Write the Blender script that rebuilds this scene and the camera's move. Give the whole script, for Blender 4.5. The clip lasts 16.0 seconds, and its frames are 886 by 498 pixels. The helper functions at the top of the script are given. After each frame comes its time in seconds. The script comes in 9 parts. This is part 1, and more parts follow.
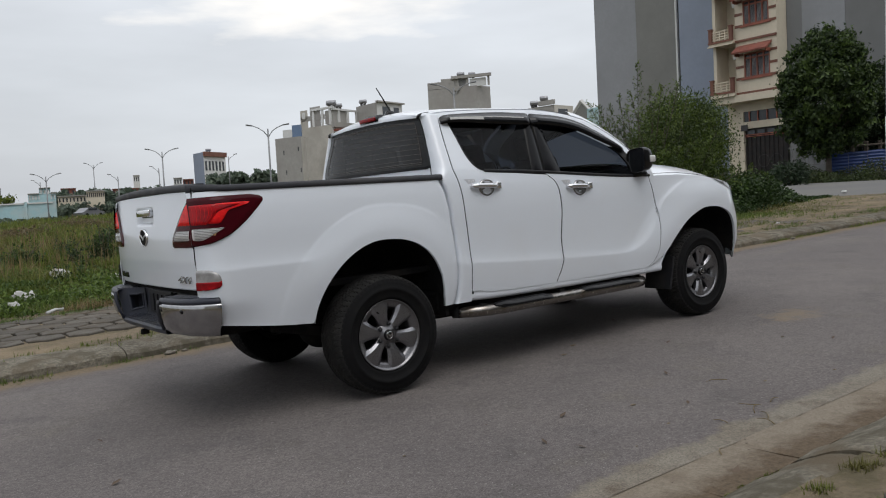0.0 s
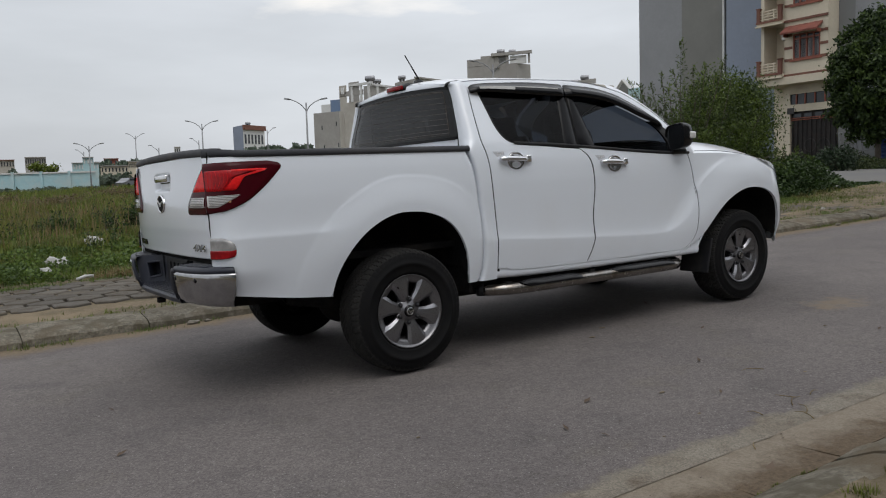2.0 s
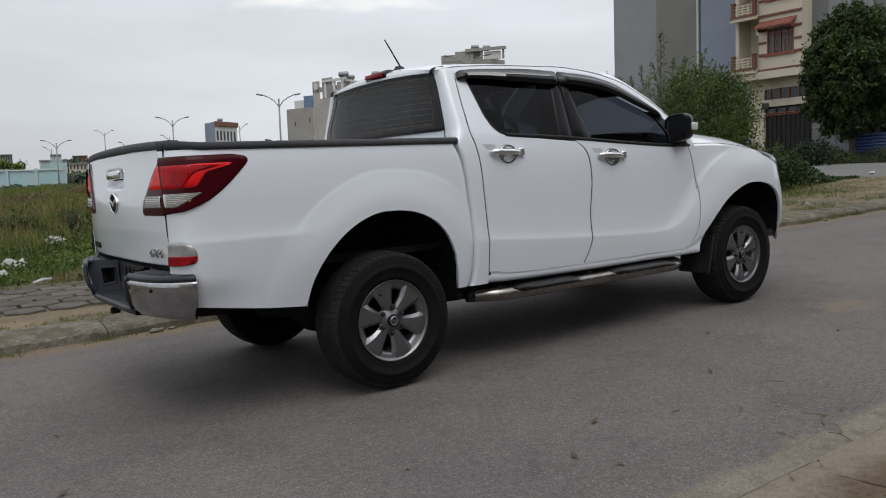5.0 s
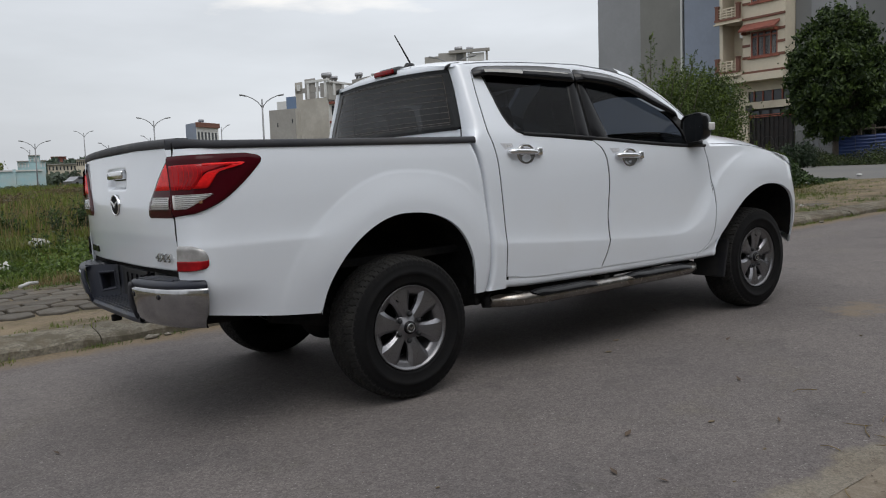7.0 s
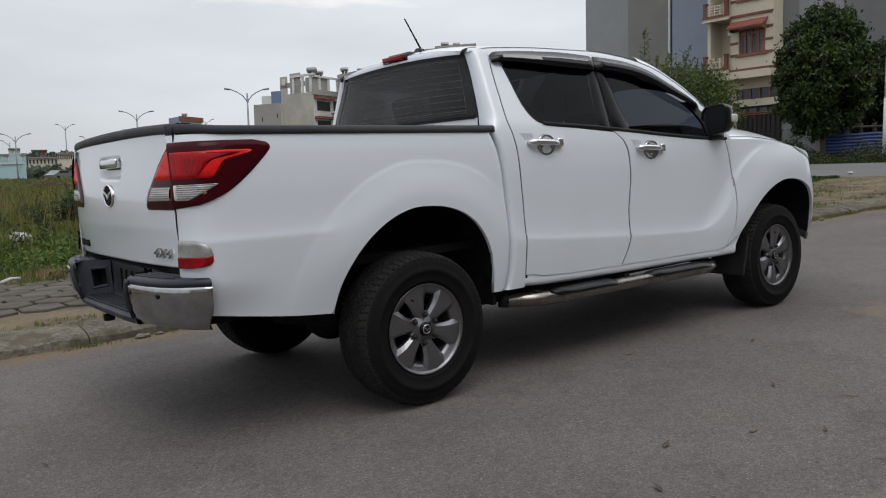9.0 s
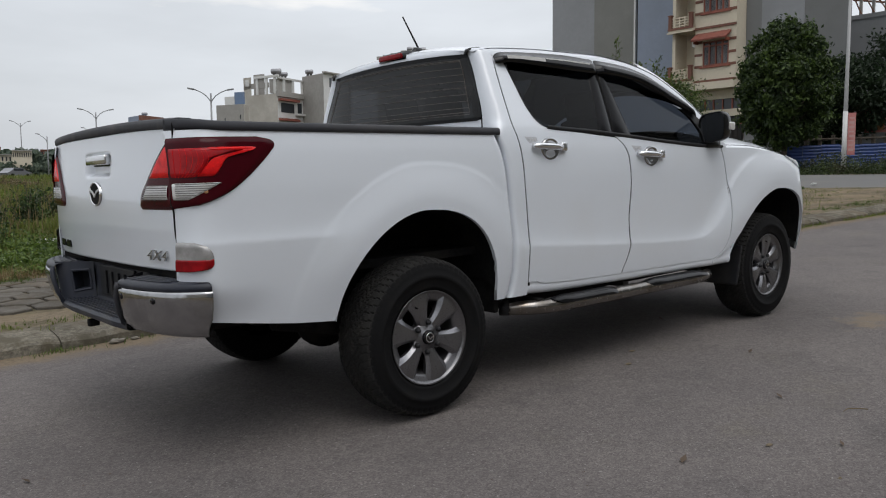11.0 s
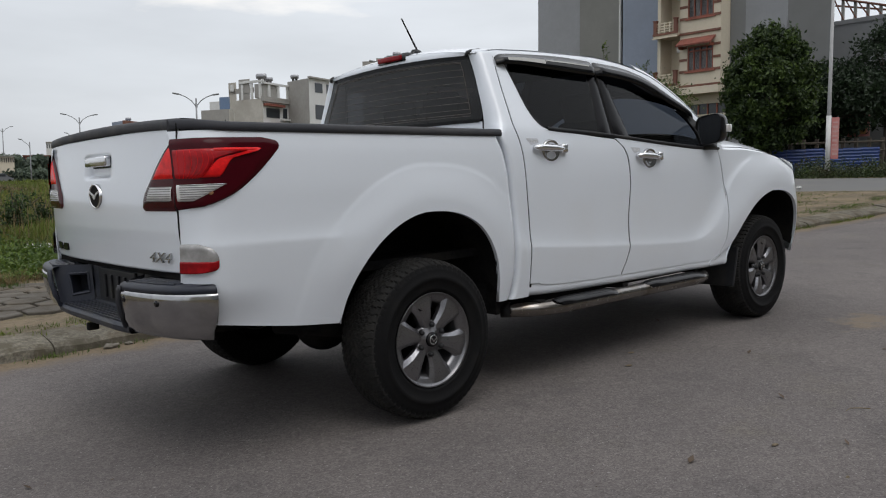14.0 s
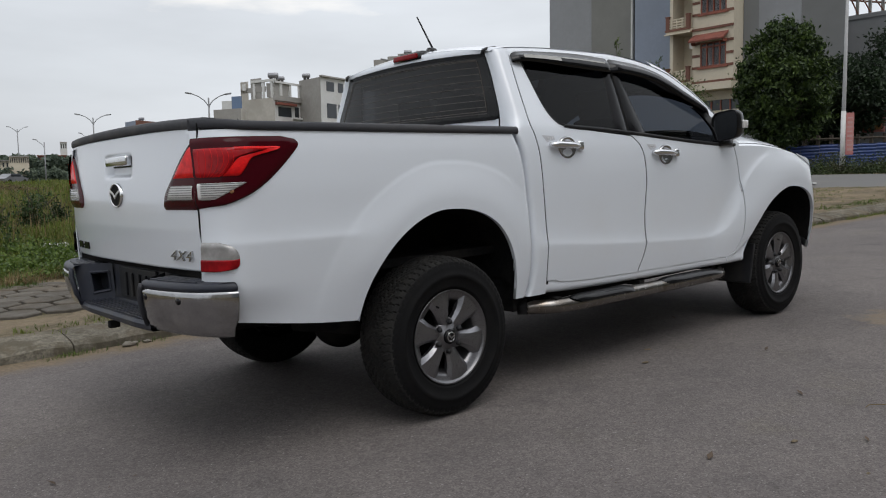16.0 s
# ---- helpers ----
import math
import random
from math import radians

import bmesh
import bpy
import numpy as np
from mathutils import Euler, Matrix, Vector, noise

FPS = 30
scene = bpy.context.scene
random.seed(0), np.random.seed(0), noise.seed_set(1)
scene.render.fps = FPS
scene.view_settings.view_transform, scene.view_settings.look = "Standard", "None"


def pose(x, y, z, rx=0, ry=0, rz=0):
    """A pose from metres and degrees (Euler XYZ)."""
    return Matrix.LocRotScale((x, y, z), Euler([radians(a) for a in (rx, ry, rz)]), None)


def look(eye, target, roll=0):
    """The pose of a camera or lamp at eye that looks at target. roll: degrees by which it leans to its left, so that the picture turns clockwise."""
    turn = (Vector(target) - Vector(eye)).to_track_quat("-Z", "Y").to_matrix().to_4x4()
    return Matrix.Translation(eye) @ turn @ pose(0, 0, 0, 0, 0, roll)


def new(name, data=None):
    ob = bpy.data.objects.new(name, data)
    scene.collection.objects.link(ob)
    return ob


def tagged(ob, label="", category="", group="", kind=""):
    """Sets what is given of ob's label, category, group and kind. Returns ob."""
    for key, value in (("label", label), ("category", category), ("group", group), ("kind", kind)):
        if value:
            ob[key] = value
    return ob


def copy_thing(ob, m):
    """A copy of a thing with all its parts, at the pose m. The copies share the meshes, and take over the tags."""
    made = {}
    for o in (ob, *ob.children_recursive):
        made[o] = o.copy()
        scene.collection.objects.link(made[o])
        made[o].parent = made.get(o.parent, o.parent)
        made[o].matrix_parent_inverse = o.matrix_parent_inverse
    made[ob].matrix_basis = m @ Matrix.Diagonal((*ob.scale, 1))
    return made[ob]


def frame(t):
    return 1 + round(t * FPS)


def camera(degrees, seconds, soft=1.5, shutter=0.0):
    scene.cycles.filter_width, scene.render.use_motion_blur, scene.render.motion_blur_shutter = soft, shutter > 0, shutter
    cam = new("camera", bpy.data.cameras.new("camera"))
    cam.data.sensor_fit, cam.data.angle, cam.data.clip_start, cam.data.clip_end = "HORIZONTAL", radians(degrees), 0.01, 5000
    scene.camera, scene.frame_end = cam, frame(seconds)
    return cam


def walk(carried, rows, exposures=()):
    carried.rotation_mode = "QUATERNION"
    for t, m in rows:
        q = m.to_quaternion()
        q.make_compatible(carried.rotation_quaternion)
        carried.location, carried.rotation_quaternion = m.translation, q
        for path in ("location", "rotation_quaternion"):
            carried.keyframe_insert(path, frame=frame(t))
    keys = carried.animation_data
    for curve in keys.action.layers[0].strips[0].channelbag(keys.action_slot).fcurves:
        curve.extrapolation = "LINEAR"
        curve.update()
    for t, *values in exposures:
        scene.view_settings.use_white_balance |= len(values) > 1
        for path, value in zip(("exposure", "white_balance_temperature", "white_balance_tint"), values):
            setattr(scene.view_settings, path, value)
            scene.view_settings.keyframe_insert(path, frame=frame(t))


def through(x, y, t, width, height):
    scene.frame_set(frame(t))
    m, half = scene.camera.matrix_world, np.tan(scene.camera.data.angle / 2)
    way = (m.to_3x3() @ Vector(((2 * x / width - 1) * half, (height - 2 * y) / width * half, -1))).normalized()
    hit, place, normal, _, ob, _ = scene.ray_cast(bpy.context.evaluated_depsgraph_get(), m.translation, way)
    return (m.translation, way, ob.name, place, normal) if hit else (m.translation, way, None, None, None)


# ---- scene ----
# The truck's own frame has x ahead along the road, y to its left, z square to the road; the road climbs, and LEVEL turns that frame upright.
LEVEL = Vector((0.0300, -0.0060, 1.0)).rotation_difference(Vector((0, 0, 1))).to_matrix().to_4x4()
cam = camera(58.25, 16.0, 1.1)
PATH = [
    (0, (-2.618, -5.106, 1.242), (-1.438, -3.498, 1.1), -4.7),
    (0.5, (-2.588, -5.102, 1.246), (-1.43, -3.478, 1.101), -4.1),
    (1, (-2.513, -5.089, 1.233), (-1.369, -3.456, 1.08), -4.5),
    (1.5, (-2.47, -5.064, 1.215), (-1.367, -3.405, 1.039), -3.8),
    (2, (-2.449, -4.984, 1.198), (-1.347, -3.326, 1.008), -3.4),
    (2.5, (-2.422, -4.839, 1.185), (-1.282, -3.208, 0.988), -3.2),
    (3, (-2.414, -4.754, 1.19), (-1.245, -3.145, 0.972), -2.9),
    (3.5, (-2.405, -4.698, 1.187), (-1.236, -3.09, 0.969), -2.9),
    (4, (-2.371, -4.643, 1.183), (-1.186, -3.048, 0.957), -3.0),
    (4.5, (-2.301, -4.597, 1.197), (-1.118, -3.0, 0.974), -3.0),
    (5, (-2.245, -4.564, 1.192), (-1.092, -2.942, 0.989), -3.6),
    (7.5, (-2.3, -4.247, 1.197), (-1.091, -2.667, 0.995), -2.9),
    (8, (-2.301, -4.199, 1.186), (-1.08, -2.629, 0.969), -1.8),
    (8.5, (-2.265, -4.089, 1.179), (-1.055, -2.511, 0.965), -2.9),
    (11, (-2.336, -3.746, 1.175), (-1.042, -2.236, 0.97), -2.1),
    (11.5, (-2.4, -3.72, 1.165), (-1.066, -2.244, 0.965), -2.1),
    (12, (-2.414, -3.712, 1.162), (-1.073, -2.242, 0.965), -2.1),
    (12.5, (-2.383, -3.685, 1.174), (-1.04, -2.214, 0.988), -2.2),
    (13, (-2.369, -3.679, 1.168), (-1.014, -2.219, 0.984), -2.6),
    (13.5, (-2.384, -3.694, 1.166), (-1.04, -2.225, 0.98), -2.3),
    (14, (-2.389, -3.681, 1.161), (-1.067, -2.194, 0.967), -2.2),
    (14.5, (-2.4, -3.674, 1.157), (-1.086, -2.179, 0.956), -2.2),
    (15, (-2.403, -3.683, 1.151), (-1.098, -2.179, 0.956), -2.2),
    (15.5, (-2.416, -3.68, 1.154), (-1.118, -2.171, 0.96), -2.2),
    (16, (-2.418, -3.674, 1.161), (-1.118, -2.167, 0.963), -2.5),
]
walk(cam, [(t, LEVEL @ look(eye, target, roll)) for t, eye, target, roll in PATH], ((0.0, 0.0), (1.0, -0.07), (2.0, -0.08), (3.0, 0.0), (16.0, 0.0)))

# ---- daylight: a bright overcast sky, the sun a soft glow behind the cloud ----
SUN_AZ, SUN_EL = -112.0, 60.0
world = bpy.data.worlds.new("overcast")
scene.world = world
world.use_nodes = True
wn, wl = world.node_tree.nodes, world.node_tree.links
wn.clear()
w_out, w_bg = wn.new("ShaderNodeOutputWorld"), wn.new("ShaderNodeBackground")
w_sky = wn.new("ShaderNodeTexSky")
w_sky.sky_type, w_sky.sun_disc = "NISHITA", False
w_sky.sun_elevation, w_sky.sun_rotation = radians(SUN_EL), radians(90 - SUN_AZ)
w_sky.dust_density, w_sky.air_density = 4.0, 1.5
w_co, w_map, w_noise = wn.new("ShaderNodeTexCoord"), wn.new("ShaderNodeMapping"), wn.new("ShaderNodeTexNoise")
w_map.inputs["Scale"].default_value = (1.2, 1.2, 5.0)
w_noise.inputs["Scale"].default_value, w_noise.inputs["Detail"].default_value = 1.6, 5.0
w_sep = wn.new("ShaderNodeSeparateXYZ")
w_high = wn.new("ShaderNodeMapRange")
w_high.inputs["From Min"].default_value, w_high.inputs["From Max"].default_value = 0.12, 0.75
w_grad = wn.new("ShaderNodeMix")
w_grad.data_type = "RGBA"
w_grad.inputs["A"].default_value, w_grad.inputs["B"].default_value = (6.7, 7.02, 7.5, 1), (11.4, 11.7, 12.2, 1)
w_cl = wn.new("ShaderNodeMapRange")
for key, value in (("From Min", 0.38), ("From Max", 0.68), ("To Min", 0.99), ("To Max", 1.24)):
    w_cl.inputs[key].default_value = value
w_mul, w_mix = wn.new("ShaderNodeMix"), wn.new("ShaderNodeMix")
w_mul.data_type = w_mix.data_type = "RGBA"
w_mul.blend_type = "MULTIPLY"
w_mul.inputs["Factor"].default_value, w_mix.inputs["Factor"].default_value = 1.0, 0.88
wl.new(w_co.outputs["Generated"], w_map.inputs["Vector"])
wl.new(w_map.outputs["Vector"], w_noise.inputs["Vector"])
wl.new(w_co.outputs["Generated"], w_sep.inputs["Vector"])
wl.new(w_sep.outputs["Z"], w_high.inputs["Value"])
wl.new(w_high.outputs["Result"], w_grad.inputs["Factor"])
w_side, w_both = wn.new("ShaderNodeMapRange"), wn.new("ShaderNodeMath")
for key, value in (("From Min", 0.05), ("From Max", 0.75), ("To Min", 0.905), ("To Max", 1.09)):
    w_side.inputs[key].default_value = value
wl.new(w_sep.outputs["X"], w_side.inputs["Value"])
w_both.operation = "MULTIPLY"
wl.new(w_noise.outputs["Fac"], w_cl.inputs["Value"])
wl.new(w_grad.outputs["Result"], w_mul.inputs["A"])
wl.new(w_cl.outputs["Result"], w_both.inputs[0])
wl.new(w_side.outputs["Result"], w_both.inputs[1])
wl.new(w_both.outputs["Value"], w_mul.inputs["B"])
wl.new(w_sky.outputs["Color"], w_mix.inputs["A"])
wl.new(w_mul.outputs["Result"], w_mix.inputs["B"])
# thinner, brighter cloud low over the skyline
w_off, w_scl, w_len, w_rag, w_fade, w_add = [wn.new(k) for k in ("ShaderNodeVectorMath", "ShaderNodeVectorMath", "ShaderNodeVectorMath", "ShaderNodeMath", "ShaderNodeMapRange", "ShaderNodeMix")]
w_off.operation, w_scl.operation, w_len.operation = "SUBTRACT", "MULTIPLY", "LENGTH"
w_off.inputs[1].default_value, w_scl.inputs[1].default_value = (0.45, 0.86, 0.243), (5.0, 5.0, 30.0)
wl.new(w_co.outputs["Generated"], w_off.inputs[0])
wl.new(w_off.outputs["Vector"], w_scl.inputs[0])
wl.new(w_scl.outputs["Vector"], w_len.inputs[0])
w_spread = wn.new("ShaderNodeTexNoise")
w_spread.inputs["Scale"].default_value, w_spread.inputs["Detail"].default_value = 5.5, 6.0
wl.new(w_map.outputs["Vector"], w_spread.inputs["Vector"])
w_rag.operation = "MULTIPLY_ADD"
wl.new(w_spread.outputs["Fac"], w_rag.inputs[0])
w_rag.inputs[1].default_value = 3.2
wl.new(w_len.outputs["Value"], w_rag.inputs[2])
for key, value in (("From Min", 1.5), ("From Max", 2.7), ("To Min", 1.0), ("To Max", 0.0)):
    w_fade.inputs[key].default_value = value
wl.new(w_rag.outputs["Value"], w_fade.inputs["Value"])
w_add.data_type = "RGBA"
w_add.inputs["B"].default_value = (12.0, 11.5, 10.8, 1)
wl.new(w_fade.outputs["Result"], w_add.inputs["Factor"])
wl.new(w_mix.outputs["Result"], w_add.inputs["A"])
wl.new(w_add.outputs["Result"], w_bg.inputs["Color"])
wl.new(w_bg.outputs["Background"], w_out.inputs["Surface"])
w_bg.inputs["Strength"].default_value = 0.1
sun = new("sun", bpy.data.lights.new("sun", "SUN"))
sun.data.energy, sun.data.angle, sun.data.color = 0.92, radians(40), (1.0, 0.985, 0.96)
sun.matrix_basis = look((0, 0, 0), (-math.cos(radians(SUN_AZ)) * math.cos(radians(SUN_EL)), -math.sin(radians(SUN_AZ)) * math.cos(radians(SUN_EL)), -math.sin(radians(SUN_EL))))

# ---- materials ----
def node_mat(name):
    m = bpy.data.materials.new(name)
    m.use_nodes = True
    t = m.node_tree
    return m, t.nodes, t.links, t.nodes["Principled BSDF"]


def noise_node(n, l, vector, scale, detail=4.0, rough=0.6):
    k = n.new("ShaderNodeTexNoise")
    k.inputs["Scale"].default_value, k.inputs["Detail"].default_value, k.inputs["Roughness"].default_value = scale, detail, rough
    l.new(vector, k.inputs["Vector"])
    return k.outputs["Fac"]


def ranged(n, l, value, a, b, c=0.0, d=1.0):
    k = n.new("ShaderNodeMapRange")
    for key, v in (("From Min", a), ("From Max", b), ("To Min", c), ("To Max", d)):
        k.inputs[key].default_value = v
    l.new(value, k.inputs["Value"])
    return k.outputs["Result"]


def mixed(n, l, factor, a, b, blend="MIX"):
    k = n.new("ShaderNodeMix")
    k.data_type, k.blend_type = "RGBA", blend
    for key, v in (("Factor", factor), ("A", a), ("B", b)):
        if hasattr(v, "is_linked"):
            l.new(v, k.inputs[key])
        elif key == "Factor":
            k.inputs[key].default_value = v
        else:
            k.inputs[key].default_value = (*v, 1)
    return k.outputs["Result"]


def surface(name, color, second=None, rough=0.6, metal=0.0, spread=0.12, grain=60.0, stain=1.2, bump=0.15, depth=0.004, coat=0.0, spec=0.5,
            cover=(0.45, 0.65), third=None, patch=0.3, patch_cover=(0.55, 0.7), vary=0.0, local=False):
    """Colour with a fine grain, stains of a second colour, wide patches of a third, and fine relief."""
    m, n, l, p = node_mat(name)
    if local:
        where = n.new("ShaderNodeTexCoord").outputs["Object"]
    else:
        where = n.new("ShaderNodeNewGeometry").outputs["Position"]
    fine = noise_node(n, l, where, grain, 5.0, 0.7)
    lo, hi = tuple(c * (1 - spread) for c in color), tuple(min(1.0, c * (1 + spread)) for c in color)
    col = mixed(n, l, ranged(n, l, fine, 0.3, 0.7), lo, hi)
    if second:
        col = mixed(n, l, ranged(n, l, noise_node(n, l, where, stain, 6.0, 0.65), *cover), col, second)
    if third:
        col = mixed(n, l, ranged(n, l, noise_node(n, l, where, patch, 4.0, 0.55), *patch_cover), col, third)
    if vary:
        rnd = n.new("ShaderNodeObjectInfo").outputs["Random"]
        dark = ranged(n, l, rnd, 0.0, 1.0, 1 - vary, 1 + vary)
        c = n.new("ShaderNodeCombineColor")
        for key in ("Red", "Green", "Blue"):
            l.new(dark, c.inputs[key])
        col = mixed(n, l, 1.0, col, c.outputs["Color"], "MULTIPLY")
    l.new(col, p.inputs["Base Color"])
    l.new(ranged(n, l, fine, 0.2, 0.8, max(0.02, rough - 0.08), min(1.0, rough + 0.08)), p.inputs["Roughness"])
    p.inputs["Metallic"].default_value, p.inputs["Coat Weight"].default_value, p.inputs["Specular IOR Level"].default_value = metal, coat, spec
    if coat:
        p.inputs["Coat Roughness"].default_value = 0.06
    if bump:
        b = n.new("ShaderNodeBump")
        b.inputs["Strength"].default_value, b.inputs["Distance"].default_value = bump, depth
        l.new(fine, b.inputs["Height"])
        l.new(b.outputs["Normal"], p.inputs["Normal"])
    return m


def leafy(name, dark, light, dry=None, through=0.25):
    """Leaves: colour varies leaf by leaf, a little light comes through."""
    m, n, l, p = node_mat(name)
    isl = n.new("ShaderNodeNewGeometry")
    blend = n.new("ShaderNodeMath")
    blend.operation = "MULTIPLY"
    l.new(isl.outputs["Random Per Island"], blend.inputs[0])
    l.new(ranged(n, l, noise_node(n, l, isl.outputs["Position"], 1.5, 3.0), 0.36, 0.64, 0.25, 1.35), blend.inputs[1])
    col = mixed(n, l, blend.outputs["Value"], dark, light)
    if dry:
        col = mixed(n, l, ranged(n, l, noise_node(n, l, isl.outputs["Position"], 0.55, 4.0), 0.48, 0.75), col, dry)
    l.new(col, p.inputs["Base Color"])
    p.inputs["Roughness"].default_value, p.inputs["Specular IOR Level"].default_value = 0.55, 0.35
    tr, mx = n.new("ShaderNodeBsdfTranslucent"), n.new("ShaderNodeMixShader")
    l.new(col, tr.inputs["Color"])
    mx.inputs["Fac"].default_value = through
    l.new(p.outputs["BSDF"], mx.inputs[1])
    l.new(tr.outputs["BSDF"], mx.inputs[2])
    l.new(mx.outputs["Shader"], n["Material Output"].inputs["Surface"])
    return m


def pane(name, tint, gloss=1.45, rough=0.0):
    """Thin window glass: clear to the tint, glossy towards grazing."""
    m, n, l, p = node_mat(name)
    n.remove(p)
    tr, gl, mx, fr = n.new("ShaderNodeBsdfTransparent"), n.new("ShaderNodeBsdfGlossy"), n.new("ShaderNodeMixShader"), n.new("ShaderNodeFresnel")
    tr.inputs["Color"].default_value = (*tint, 1)
    gl.inputs["Roughness"].default_value = rough
    fr.inputs["IOR"].default_value = gloss
    l.new(fr.outputs["Fac"], mx.inputs["Fac"])
    l.new(tr.outputs["BSDF"], mx.inputs[1])
    l.new(gl.outputs["BSDF"], mx.inputs[2])
    l.new(mx.outputs["Shader"], n["Material Output"].inputs["Surface"])
    return m


M = {}


def speckled(n, l, where, scale, low, high, cut=0.0):
    """Grains of random brightness, as a grey colour."""
    k = n.new("ShaderNodeTexVoronoi")
    k.inputs["Scale"].default_value = scale
    l.new(where, k.inputs["Vector"])
    one = n.new("ShaderNodeSeparateColor")
    l.new(k.outputs["Color"], one.inputs["Color"])
    v = ranged(n, l, one.outputs["Red"], cut, 1.0, low, high)
    c = n.new("ShaderNodeCombineColor")
    for key in ("Red", "Green", "Blue"):
        l.new(v, c.inputs[key])
    return c.outputs["Color"], v


def asphalt_color(n, l, where):
    """Grey stones in dark binder, worn paler and darker in patches, dusted with soil."""
    col = mixed(n, l, ranged(n, l, noise_node(n, l, where, 0.55, 5.0, 0.6), 0.38, 0.66), (0.1105, 0.0985, 0.0955), (0.1385, 0.123, 0.1165))
    col = mixed(n, l, ranged(n, l, noise_node(n, l, where, 2.6, 6.0, 0.7), 0.52, 0.78), col, (0.079, 0.0725, 0.0715))
    col = mixed(n, l, ranged(n, l, noise_node(n, l, where, 1.3, 6.0, 0.7), 0.56, 0.8), col, (0.150, 0.132, 0.112))
    fine, v = speckled(n, l, where, 150.0, 0.68, 1.32)
    col = mixed(n, l, 0.85, col, fine, "MULTIPLY")
    wide, _ = speckled(n, l, where, 46.0, 0.88, 1.12)
    col = mixed(n, l, 0.8, col, wide, "MULTIPLY")
    # a tan stain of spilt sand
    off, flat, gap = n.new("ShaderNodeVectorMath"), n.new("ShaderNodeVectorMath"), n.new("ShaderNodeVectorMath")
    off.operation, flat.operation, gap.operation = "SUBTRACT", "MULTIPLY", "LENGTH"
    off.inputs[1].default_value, flat.inputs[1].default_value = (3.55, -1.5, 0.1), (2.6, 4.6, 0.0)
    l.new(where, off.inputs[0])
    l.new(off.outputs["Vector"], flat.inputs[0])
    l.new(flat.outputs["Vector"], gap.inputs[0])
    ragged = n.new("ShaderNodeMath")
    ragged.operation = "ADD"
    l.new(gap.outputs["Value"], ragged.inputs[0])
    l.new(ranged(n, l, noise_node(n, l, where, 7.0, 6.0, 0.7), 0.3, 0.7, -0.6, 0.6), ragged.inputs[1])
    col = mixed(n, l, ranged(n, l, ragged.outputs["Value"], 0.35, 1.0, 0.6, 0.0), col, (0.19, 0.145, 0.095))
    pale = ranged(n, l, noise_node(n, l, where, 75.0, 2.0, 0.5), 0.67, 0.72, 0.0, 0.75)
    return mixed(n, l, pale, col, (0.26, 0.25, 0.24)), v


def asphalt_mat():
    m, n, l, p = node_mat("asphalt")
    where = n.new("ShaderNodeNewGeometry").outputs["Position"]
    col, v = asphalt_color(n, l, where)
    l.new(col, p.inputs["Base Color"])
    p.inputs["Roughness"].default_value, p.inputs["Specular IOR Level"].default_value = 0.9, 0.25
    b = n.new("ShaderNodeBump")
    b.inputs["Strength"].default_value, b.inputs["Distance"].default_value = 0.55, 0.004
    l.new(v, b.inputs["Height"])
    l.new(b.outputs["Normal"], p.inputs["Normal"])
    return m


def kerb_dirt_mat(inner, outer):
    """Tan dirt washed against a kerb, thinning out raggedly over the asphalt."""
    m, n, l, p = node_mat("kerb_dirt")
    where = n.new("ShaderNodeNewGeometry").outputs["Position"]
    a, v = asphalt_color(n, l, where)
    dirt = mixed(n, l, ranged(n, l, noise_node(n, l, where, 40.0, 5.0, 0.7), 0.3, 0.7), (0.105, 0.080, 0.054), (0.190, 0.148, 0.102))
    sep, add = n.new("ShaderNodeSeparateXYZ"), n.new("ShaderNodeMath")
    l.new(where, sep.inputs["Vector"])
    add.operation = "ADD"
    l.new(sep.outputs["Y"], add.inputs[0])
    l.new(ranged(n, l, noise_node(n, l, where, 2.6, 8.0, 0.7), 0.33, 0.67, -0.13, 0.13), add.inputs[1])
    l.new(mixed(n, l, ranged(n, l, add.outputs["Value"], inner, outer), a, dirt), p.inputs["Base Color"])
    p.inputs["Roughness"].default_value, p.inputs["Specular IOR Level"].default_value = 0.95, 0.2
    k = n.new("ShaderNodeBump")
    k.inputs["Strength"].default_value, k.inputs["Distance"].default_value = 0.6, 0.004
    l.new(v, k.inputs["Height"])
    l.new(k.outputs["Normal"], p.inputs["Normal"])
    return m


def slab_color(n, l, where):
    """Stained concrete: grey-brown, with brown dirt and darker damp patches."""
    col = mixed(n, l, ranged(n, l, noise_node(n, l, where, 1.7, 6.0, 0.7), 0.4, 0.65), (0.178, 0.160, 0.132), (0.140, 0.120, 0.095))
    col = mixed(n, l, ranged(n, l, noise_node(n, l, where, 5.0, 6.0, 0.75), 0.5, 0.72), col, (0.092, 0.073, 0.054))
    grain, v = speckled(n, l, where, 140.0, 0.74, 1.26)
    return mixed(n, l, 0.8, col, grain, "MULTIPLY"), v


